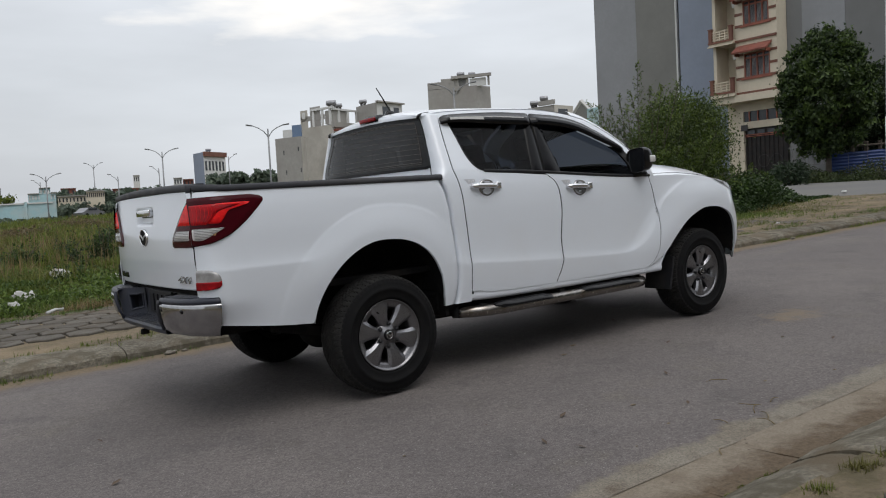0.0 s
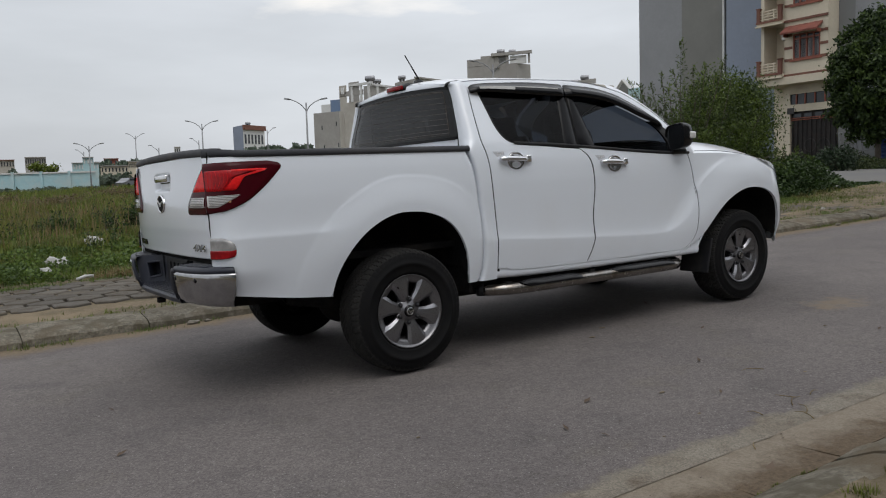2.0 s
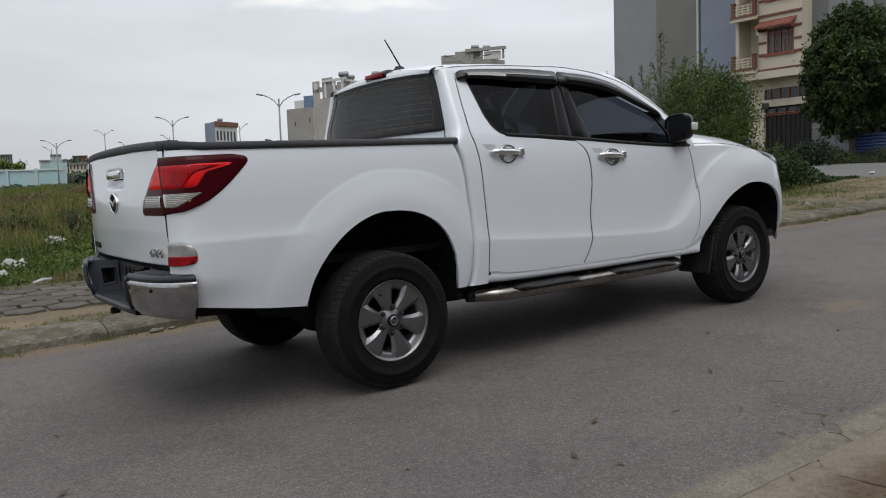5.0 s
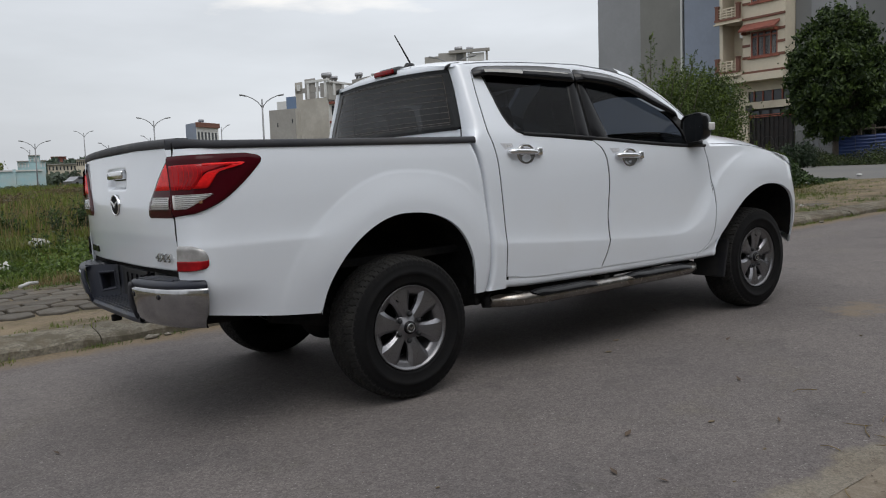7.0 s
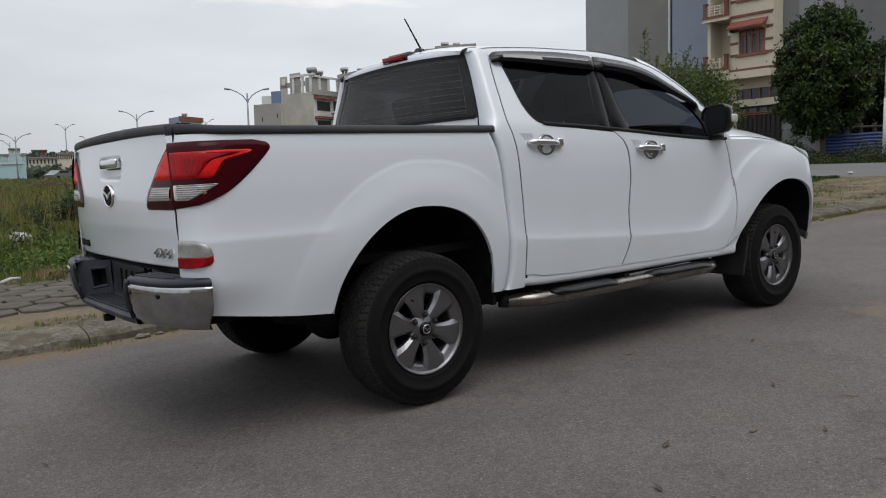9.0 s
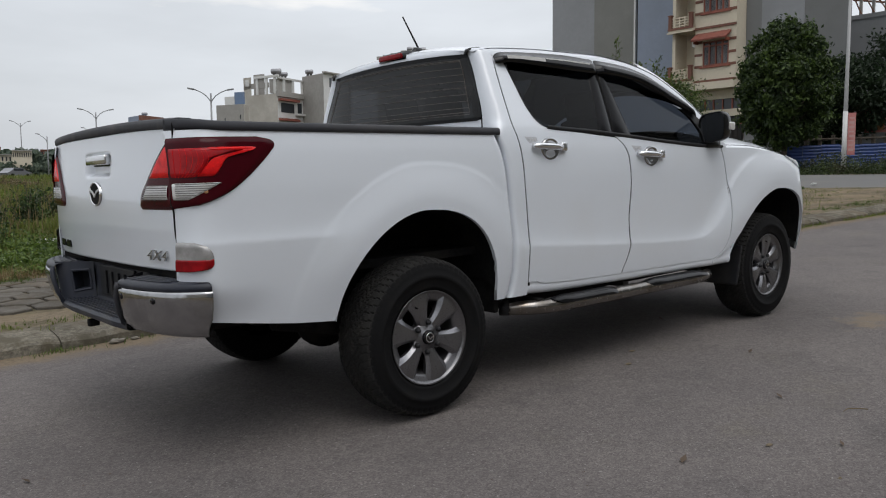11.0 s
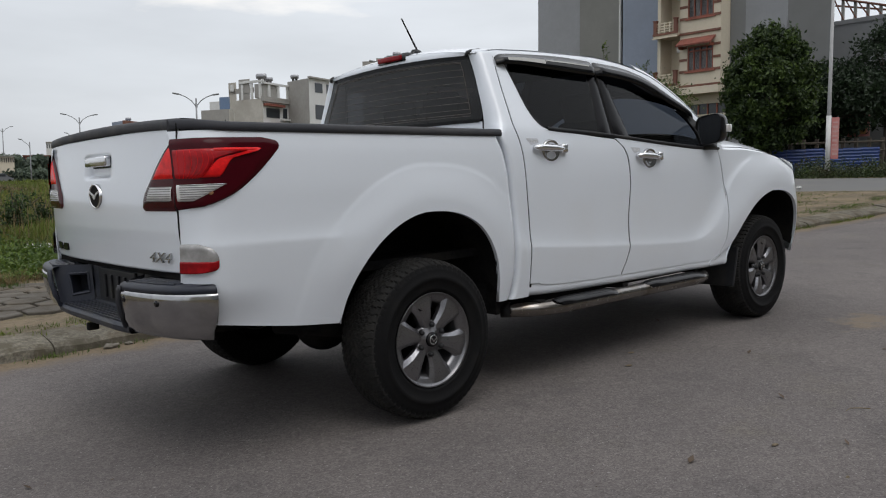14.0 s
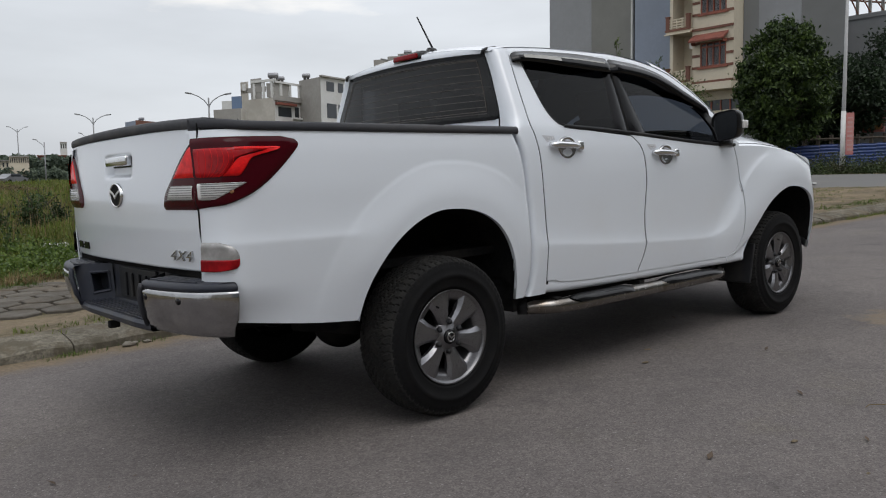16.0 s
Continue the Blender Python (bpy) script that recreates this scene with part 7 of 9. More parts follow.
pillar_l = curve((1.33, 1.345), (1.68, 1.425))
pillar_r = curve((1.32, 1.635), (1.68, 1.580))
fwin_front = curve((1.24, 2.40), (1.30, 2.40), (1.42, 2.345), (1.5, 2.24), (1.56, 2.10), (1.66, 1.85), (1.75, 1.70))
for s in (-1, 1):
    flip = lambda rows: [[(x, s * y, z) for x, y, z in row] for row in rows]
    # rear door
    door = new("rear_door")
    door.parent = truck
    part("door_skin", sheet(flip(rear_rows)), M["white"], door, "white rear door", True)
    part("window_frame", sheet(flip(upper_rows), 0.02), M["white"], door, smooth=True)
    rows = panel_rows(window_place(win_left, pillar_l, lambda x: belt(x) + 0.012, lambda x: 1.745), 20, 12, -0.010)
    g = part("window", sheet(flip(rows), 0.0), M["tint"], door, "dark tinted side window", True)
    g.visible_shadow = False
    rows = []
    for d, dz in ((-0.012, 0.022), (0.006, 0.018), (0.008, 0.006), (-0.002, -0.004)):
        rows.append([(x, half(x, belt(x)) + d, belt(x) + dz) for x in [0.90 + 0.60 * k / 20 for k in range(21)]])
    part("belt_strip", sheet(flip(rows), 0), M["black_plastic"], door, smooth=True)
    # black strip along the slanting edge of the window
    rows = []
    for k in range(21):
        z = 1.356 + 0.389 * k / 20
        x = win_left(z)
        rows.append([(x - 0.003, half(x, z) + 0.001, z), (x + 0.012, half(x, z) + 0.001, z), (x + 0.016, half(x, z) - 0.014, z)])
    part("window_seal", sheet(flip(rows), 0), M["gloss_black"], door, smooth=True)
    # middle pillar in two black strips
    for name, a, b, par in (("pillar_trim", pillar_l, lambda z: pillar_l(z) + 0.085 + (1.68 - z) * 0.10, door), ):
        rows = []
        for k in range(17):
            z = 1.322 + 0.40 * k / 16
            rows.append([(a(z) + (b(z) - a(z)) * i / 4, half(1.45, z) + (0.003 if 0 < i < 4 else -0.01), z) for i in range(5)])
        part(name, sheet(flip(rows), 0), M["frit"], par, "gloss black door pillar trim", True)
    # front door
    fdoor = new("front_door")
    fdoor.parent = truck
    part("door_skin", sheet(flip(front_rows)), M["white"], fdoor, "white front door", True)
    rows = []
    for k in range(17):
        z = 1.318 + 0.40 * k / 16
        a = pillar_l(z) + 0.090 + (1.68 - z) * 0.10
        b = pillar_r(z)
        rows.append([(a + (b - a) * i / 4, half(1.45, z) + (0.003 if 0 < i < 4 else -0.01), z) for i in range(5)])
    part("pillar_trim", sheet(flip(rows), 0), M["frit"], fdoor, smooth=True)
    rows = panel_rows(window_place(pillar_r, lambda z: fwin_front(z) + 0.02, lambda x: belt(x) + 0.012, lambda x: min(1.745, rail_z(x) - 0.02)), 26, 12, -0.010)
    g = part("window", sheet(flip(rows), 0.0), M["tint"], fdoor, "dark tinted side window", True)
    g.visible_shadow = False
    rows = []
    for d, dz in ((-0.012, 0.022), (0.006, 0.018), (0.008, 0.006), (-0.002, -0.004)):
        rows.append([(x, half(x, belt(x)) + d, belt(x) + dz) for x in [1.50 + 1.10 * k / 30 for k in range(31)]])
    part("belt_strip", sheet(flip(rows), 0), M["black_plastic"], fdoor, smooth=True)
    # sail panel ahead of the window
    rows = []
    for k in range(13):
        z = 1.245 + 0.25 * k / 12
        a, b = fwin_front(z) + 0.0, min(2.60, 2.615 - (z - 1.245) * 0.62)
        rows.append([(a + (b - a) * i / 5, half(2.4, z) - 0.002, z) for i in range(6)])
    part("sail_panel", sheet(flip(rows), 0.02), M["black_plastic"], fdoor, "black sail panel at the mirror", True)
    # handles: bar, keeper and dished cup
    for owner, x0, z0 in ((door, 0.875, 1.262), (fdoor, 1.770, 1.206)):
        y0 = half(x0, z0)
        bm = lathe([(0.0001, -0.0015), (0.03, -0.0025), (0.046, -0.005), (0.054, -0.010), (0.060, -0.009), (0.063, 0.004)], 36)
        bm.transform(Matrix.Translation((x0 + 0.015, -y0 - 0.001, z0 - 0.012)) @ Matrix.Diagonal((1.12, 1, 0.95, 1)))
        if s > 0:
            bm.transform(Matrix.Diagonal((1, -1, 1, 1)))
        bmesh.ops.recalc_face_normals(bm, faces=bm.faces)
        cup = part("handle_cup", bm, M["dull_chrome"], owner, "chrome dished handle cup", True)
        bm = tube_bm([(x0 - 0.125 + 0.235 * k / 10, s * (y0 + 0.008 + 0.026 * math.sin(math.pi * k / 10) ** 0.5), z0 + 0.006 - 0.010 * k / 10) for k in range(11)], 0.017, 12, True, [0.012, 0.017, 0.018, 0.018, 0.018, 0.018, 0.018, 0.018, 0.017, 0.016, 0.012])
        handle = part("door_handle", bm, M["chrome"], owner, "chrome door handle", True)
        bm = box_bm((x0 + 0.113, s * (y0 + 0.012), z0 - 0.002), (0.045, 0.03, 0.05), 0.01)
        part("keeper", bm, M["chrome"], handle, smooth=True)
        # clear film corner left by the handle
        bm = bmesh.new()
        quad = [(-0.165, 0.055), (-0.075, 0.052), (-0.07, 0.030), (-0.135, 0.018)]
        flat = [bm.verts.new((x0 + px, s * (half(x0 + px, z0 + pz) + 0.0012), z0 + pz)) for px, pz in quad]
        bm.faces.new(flat)
        film = part("film_remnant", bm, M["film"], owner, "greyish leftover of clear film")
        for px, pz in ((-0.125, 0.040), (-0.105, 0.037), (-0.088, 0.041)):
            part("film_mark", box_bm((x0 + px, s * (half(x0 + px, z0 + pz) + 0.002), z0 + pz), (0.012, 0.0012, 0.011), 0.0, Matrix.Rotation(0.5, 3, "Y")), M["satin"], film)
    # rain visors
    for owner, x0, x1, low, top, sh in ((door, 0.665, 1.497, visor_low_r, visor_top_r, 0), (fdoor, 1.503, 2.39, visor_low_f, visor_top_f, 1)):
        rows = []
        for v, d in ((0.0, 0.028), (0.02, 0.033), (0.30, 0.040), (0.55, 0.042), (0.63, 0.038), (0.72, 0.022), (0.80, 0.012), (1.0, 0.003)):
            row = []
            for k in range(37):
                x = x0 + (x1 - x0) * k / 36
                z = low(x) + (top(x) - low(x)) * v
                e = min(1.0, k / 2.0 + 0.2, (36 - k) / 2.0 + 0.2)
                row.append((x, half(x, z) + d * e, z))
            rows.append(row)
        part("rain_visor", sheet(flip(rows), 0.0), M["visor"], owner, "smoked black rain visor", True)
        # white strip on the right rear visor, broad behind and narrow ahead
        if owner == door and s < 0:
            for a, b, v0, v1 in ((0.08, 0.44, 0.33, 0.61), (0.445, 0.90, 0.53, 0.61)):
                rows = []
                for v in (v0, (v0 + v1) / 2, v1):
                    row = []
                    for k in range(13):
                        x = x0 + (x1 - x0) * (a + (b - a) * k / 12)
                        z = low(x) + (top(x) - low(x)) * v
                        row.append((x, half(x, z) + 0.0435, z))
                    rows.append(row)
                part("film_strip", sheet(flip(rows), 0.0), M["litter"], owner, "white strip along the visor", True)
    # mirror
    mirror = new("side_mirror")
    mirror.parent = truck
    bm = bmesh.new()
    loops = [mirror_loop(bm, s, x, k) for x, k in ((2.405, 0.895), (2.391, 0.915), (2.388, 0.95), (2.391, 0.985), (2.40, 1.0), (2.44, 0.99), (2.475, 0.93), (2.502, 0.82), (2.522, 0.64), (2.532, 0.4))]
    for a, b in zip(loops, loops[1:]):
        for i in range(len(a)):
            bm.faces.new((a[i], a[(i + 1) % len(a)], b[(i + 1) % len(a)], b[i]))
    bm.faces.new(loops[-1])
    bmesh.ops.recalc_face_normals(bm, faces=bm.faces)
    part("mirror_housing", bm, M["gloss_black"], mirror, "gloss black mirror housing", True)
    bm = bmesh.new()
    bm.faces.new(mirror_loop(bm, s, 2.402, 0.915))
    bmesh.ops.recalc_face_normals(bm, faces=bm.faces)
    if bm.faces[:][0].normal.x > 0:
        bmesh.ops.reverse_faces(bm, faces=bm.faces)
    part("mirror_glass", bm, M["mirror"], mirror, "mirror glass")
    part("signal_lens", box_bm((2.48, s * 1.056, 1.372), (0.06, 0.022, 0.05), 0.008), M["lens_clear"], mirror, "clear side signal lens", True)
    part("mirror_arm", box_bm((2.48, s * 0.90, 1.258), (0.16, 0.07, 0.045), 0.012), M["gloss_black"], mirror, smooth=True)

rows = []
for k in range(9):
    z = 1.30 + 0.45 * k / 8
    rows.append([(pillar_l(z) + 0.01 + (pillar_r(z) - pillar_l(z) - 0.02) * i / 3, half(1.45, z) - 0.006, z) for i in range(4)])
both_sides("pillar_backing", rows, M["dark"], rim=0)
# dark seals in the gaps between the panels
for seam, z0, z1 in ((door_seam, 0.53, 1.70), (mid_seam, 0.52, 1.32), (front_seam, 0.52, 1.235)):
    rows = []
    for k in range(41):
        z = z0 + (z1 - z0) * k / 40
        rows.append([(seam(z) + d, half(seam(z), z) - 0.0035, z) for d in (-0.016, 0.016)])
    both_sides("door_seal", rows, M["dark"], rim=0)

# roof, pillars, windscreen
def roof_z(x, y):
    w = half(x, rail_z(x))
    return rail_z(x) + 0.060 * (1 - abs(y / w) ** 2.4)


rows = []
for k in range(37):
    x = 0.562 + (2.02 - 0.562) * k / 36
    w = half(x, rail_z(x)) - (0.03 * smooth_step(0.62, 0.56, x))
    rows.append([(x, w * i / 24, roof_z(x, w * i / 24) - 0.012 * smooth_step(0.62, 0.56, x)) for i in range(-24, 25)])
part("roof", sheet(rows, 0), M["white"], truck, "white roof", True)
header = [(2.02, p[1], p[2]) for p in rows[-1]]
rows = []
for v in range(13):
    k = v / 12
    row = []
    for i in range(-24, 25):
        a = Vector(header[i + 24])
        x = 3.02 - 0.34 * (i / 24) ** 2
        b = Vector((x, 0.80 * i / 24, 1.315 - 0.05 * (i / 24) ** 2 + 0.03))
        p = a.lerp(b, k)
        p.z += 0.05 * k * (1 - k)
        row.append(p[:])
    rows.append(row)
g = part("windscreen", sheet(rows, 0), M["tint"], truck, "tinted windscreen", True)
g.visible_shadow = False
rows = []
for d, w in ((0.0, 0.0), (0.012, 0.018), (0.05, 0.045)):
    row = []
    for k in range(31):
        x = 1.95 + (2.66 - 1.95) * k / 30
        z = rail_z(x)
        row.append((x, half(x, z) - d, z + w * 0.9))
    rows.append(row)
both_sides("front_pillar", rows, M["white"], rim=0)
rows = []
for d, w in ((0.001, -0.075), (-0.0015, -0.05), (-0.002, -0.03), (-0.0005, -0.012), (0.006, -0.001), (0.016, 0.004)):
    rows.append([(x, half(x, rail_z(x) + min(w, 0)) - d, rail_z(x) + w) for x in [0.66 + 1.99 * k / 60 for k in range(61)]])
both_sides("side_rail", rows, M["white"], rim=0)
# rear wall of the cab round the glass
part("cab_back", sheet([[(back_x(0.74 * i / 8, z), 0.74 * i / 8, z) for i in range(-8, 9)] for z in (1.0, 1.2, 1.39, 1.412)], 0), M["white"], truck, smooth=True)
rows = []
for k in range(21):
    z = 1.408 + 0.352 * k / 20
    w = glass_half(z) - 0.03 * max(0.0, 1 - k / 1.5) ** 2
    rows.append([(back_x(w * i / 20, z) - 0.004 + 0.0, w * i / 20, z + 0.022 * (1 - (i / 20) ** 2) * k / 20) for i in range(-20, 21)])
rear_glass = part("rear_glass", sheet(rows, 0), M["rear_tint"], truck, "dark tinted rear window with heating lines", True)
rear_glass.visible_shadow = False
for rr, inset in ((0, 1), (len(rows) - 1, -1)):
    a = rows[rr]
    b = rows[rr + inset * (1 if rr == 0 else 1)]
    part("glass_border", sheet([[(x - 0.001, y, z) for x, y, z in a], [(x - 0.001, y, z) for x, y, z in b]], 0), M["frit"], rear_glass, smooth=True)
lip = []
for j in range(5):
    f = j / 4
    row = []
    for i in range(-20, 21):
        y = 0.66 * i / 20
        zt, zb = roof_z(0.562, y) - 0.012, 1.762 + 0.022 * (1 - (min(abs(y), 0.63) / 0.63) ** 2)
        xb = back_x(y, 1.76) - 0.008
        row.append((xb + (0.563 - xb) * f * f, y, zb + (zt - zb) * f))
    lip.append(row)
part("roof_lip", sheet(lip, 0), M["white"], truck, smooth=True)
for i in (0, -1):
    sgn = 1 if i == -1 else -1
    part("glass_border", sheet([[(x - 0.001, y, z), (x - 0.001, y - sgn * 0.022, z)] for x, y, z in [r[i] for r in rows]], 0), M["frit"], rear_glass, smooth=True)
for k in range(2, 19, 2):
    r = rows[k]
    part("heating_line", tube_bm([(x - 0.0012, y, z) for x, y, z in r[2:-2:4]], 0.0014, 4), M["heat_line"], rear_glass)
loop = [(x - 0.0015, y, z - 0.012) for x, y, z in rows[-2][2:-2:4]] + [(x - 0.0015, y, z) for x, y, z in [r[-3] for r in rows[-4:2:-3]]] + [(x - 0.0015, y, z + 0.012) for x, y, z in rows[2][-3:1:-4]] + [(x - 0.0015, y, z) for x, y, z in [r[2] for r in rows[4:-3:3]]]
part("border_line", tube_bm(loop + loop[:1], 0.0018, 4), M["heat_line"], rear_glass, "pale line round the glass")
# roof rear trim pieces and high stop lamp
for s in (-1, 1):
    pts = [(0.553, s * 0.628, 1.756), (0.558, s * 0.634, 1.775)] + [(x, s * 0.640, roof_z(x, 0.640) - 0.006) for x in (0.575, 0.60, 0.64)]
    part("roof_trim", tube_bm(pts, 0.010, 8), M["black_plastic"], truck, smooth=True)
stop = new("high_stop_lamp")
stop.parent = truck
bm = bmesh.new()
for v in bmesh.ops.create_cube(bm, size=1.0)["verts"]:
    k = 1 - 0.2 * (v.co.z > 0)
    v.co = Vector((0.590 + v.co.x * 0.10 + (0.03 if v.co.z > 0 else 0), -0.005 + v.co.y * 0.29 * k, 1.819 + v.co.z * 0.062))
bmesh.ops.bevel(bm, geom=list(bm.edges), offset=0.012, segments=3, affect="EDGES")
part("lamp_housing", bm, M["gloss_black"], stop, smooth=True)
part("lamp_lens", box_bm((0.540, 0.0, 1.819), (0.016, 0.215, 0.030), 0.006), M["lens_deep"], stop, "dark red lens", True)
ant = new("antenna")
ant.parent = truck
bm = box_bm((0.745, 0.0, 1.872), (0.10, 0.05, 0.04), 0.014, taper=0.55)
part("antenna_base", bm, M["gloss_black"], ant, smooth=True)
part("antenna_rod", tube_bm([(0.755, 0, 1.885), (0.642, 0, 2.063)], 0.005, 8, True, [0.006, 0.004]), M["gloss_black"], ant)

# -- front end --
fender_top = curve((2.55, 1.238), (2.9, 1.232), (3.2, 1.205), (3.5, 1.145), (3.75, 1.066), (3.92, 0.985), (4.02, 0.925), (4.095, 0.86), (4.135, 0.78), (4.15, 0.66))


def fender_bottom(x):
    z = arch_z(x, FRONT_ARCH)
    if z:
        return z
    return 0.468 if x < 3.3 else 0.446


def fender_place(u, v):
    k = 1 - (1 - u) ** 1.5
    x = 2.60 + (4.146 - 2.60) * k
    zb, zt = fender_bottom(x), fender_top(x)
    zt = max(zt, zb + 0.02)
    z = zb + (zt - zb) * v
    return x + (front_seam(min(max(z, 0.5), 1.25)) + GAP - 2.60) * smooth_step(3.0, 2.6, x), z


both_sides("front_fender", panel_rows(fender_place, 80, 48), M["white"], label="white front fender with wheel arch")
def bonnet_z(x, y):
    return fender_top(x) + 0.145 * smooth_step(4.16, 3.3, x) ** 0.9 * (1 - min(1.0, abs(y / half(x, fender_top(x)))) ** 3.6)


rows = []
for k in range(41):
    x = 2.62 + (4.14 - 2.62) * k / 40
    w = half(x, fender_top(x))
    rows.append([(x, w * i / 20, bonnet_z(x, w * i / 20)) for i in range(-20, 21)])
part("bonnet", sheet(rows, 0), M["white"], truck, "white bonnet", True)
for s in (-1, 1):
    line = []
    for k in range(25):
        x = 2.68 + 0.80 * k / 24
        y = half(x, fender_top(x)) * (0.965 - 0.02 * smooth_step(3.3, 3.5, x))
        line.append((x, s * y, bonnet_z(x, y) + 0.001))
    part("bonnet_seam", tube_bm(line, 0.0016, 4), M["dark"], truck)
rows = []
for z in (0.42, 0.5, 0.66, 0.8, 0.9):
    x = {0.42: 4.10, 0.5: 4.135, 0.66: 4.146, 0.8: 4.135, 0.9: 4.10}[z]
    w = half(x, z)
    rows.append([(x + 0.10 * (1 - (i / 12) ** 2), w * i / 12, z) for i in range(-12, 13)])
part("front_bumper", sheet(rows, 0), M["white"], truck, "white front bumper", True)
rows = [[(3.98, 0.70 * i / 6, 0.5), (4.10, 0.60 * i / 6, 0.9)] for i in range(-6, 7)]
part("grille", sheet(rows, 0), M["dark"], truck)
part("bumper_liner", box_bm((3.80, 0, 0.60), (0.05, 1.5, 0.30), 0.01), M["dark"], truck)
for s in (-1, 1):
    rows = []
    for j in range(-2, 7):
        row = []
        for i in range(15):
            x = 3.42 + 0.54 * i / 14
            w = half(x, fender_top(x))
            if j < 0:
                y = w + 0.03 * j * min(1, i / 5)
                z = bonnet_z(x, y) + 0.007
            else:
                z = fender_top(x) + 0.005 - (0.045 * min(1, 0.1 + i / 5) + 0.09 * smooth_step(3.68, 3.92, x)) * j / 6
                y = half(x, z) + 0.006
            row.append((x, s * y, z))
        rows.append(row)
    part("headlamp", sheet(rows, 0), M["headlamp"], truck, "clear headlamp wrapping the fender", True)
    part("mud_flap", box_bm((2.80, s * 0.80, 0.42), (0.022, 0.27, 0.28), 0.006, Matrix.Rotation(radians(14), 3, "Y")), M["black_plastic"], truck, "black mud flap")

# -- side steps --
for s in (-1, 1):
    step = new("side_step")
    step.parent = truck
    pts = [(0.64, 0.758), (0.68, 0.807), (0.74, 0.862), (0.84, 0.902), (0.96, 0.917)] + [(0.96 + 0.13 * k, 0.917) for k in range(1, 11)] + [(2.36, 0.912), (2.44, 0.892), (2.49, 0.857), (2.52, 0.807)]
    part("step_tube", tube_bm([(x, s * y, 0.410 - 0.010 * (x - 0.64)) for x, y in pts], 0.040, 16), M["steel"], step, "stained steel step tube", True)
    for a, b in ((0.86, 1.40), (1.70, 2.36)):
        rows = []
        for ang in (10, 14, 24, 38, 54, 70, 86, 102, 118, 134, 146, 150):
            row = []
            for k in range(13):
                x = a + (b - a) * k / 12 + 0.06 * max(0.0, (60 - ang) / 50) * (1 - k / 12)
                e = (0.041 if ang in (10, 150) else 0.050) if 1 < k < 11 else (0.046 if 0 < k < 12 else 0.038)
                row.append((x, s * (0.917 + e * math.cos(radians(ang)) * 1.08), 0.413 - 0.010 * (x - 0.64) + e * math.sin(radians(ang))))
            rows.append(row)
        part("step_pad", sheet(rows, 0), M["gloss_black"], step, "black ribbed step pad", True)
    part("end_cap", tube_bm([(0.632, s * 0.748, 0.410), (0.665, s * 0.789, 0.410)], 0.042, 16), M["black_plastic"], step, "black plastic end cap", True)
    for x in (0.80, 1.55, 2.35):
        part("bracket", box_bm((x, s * 0.80, 0.44), (0.05, 0.2, 0.03), 0.006), M["dark"], step)

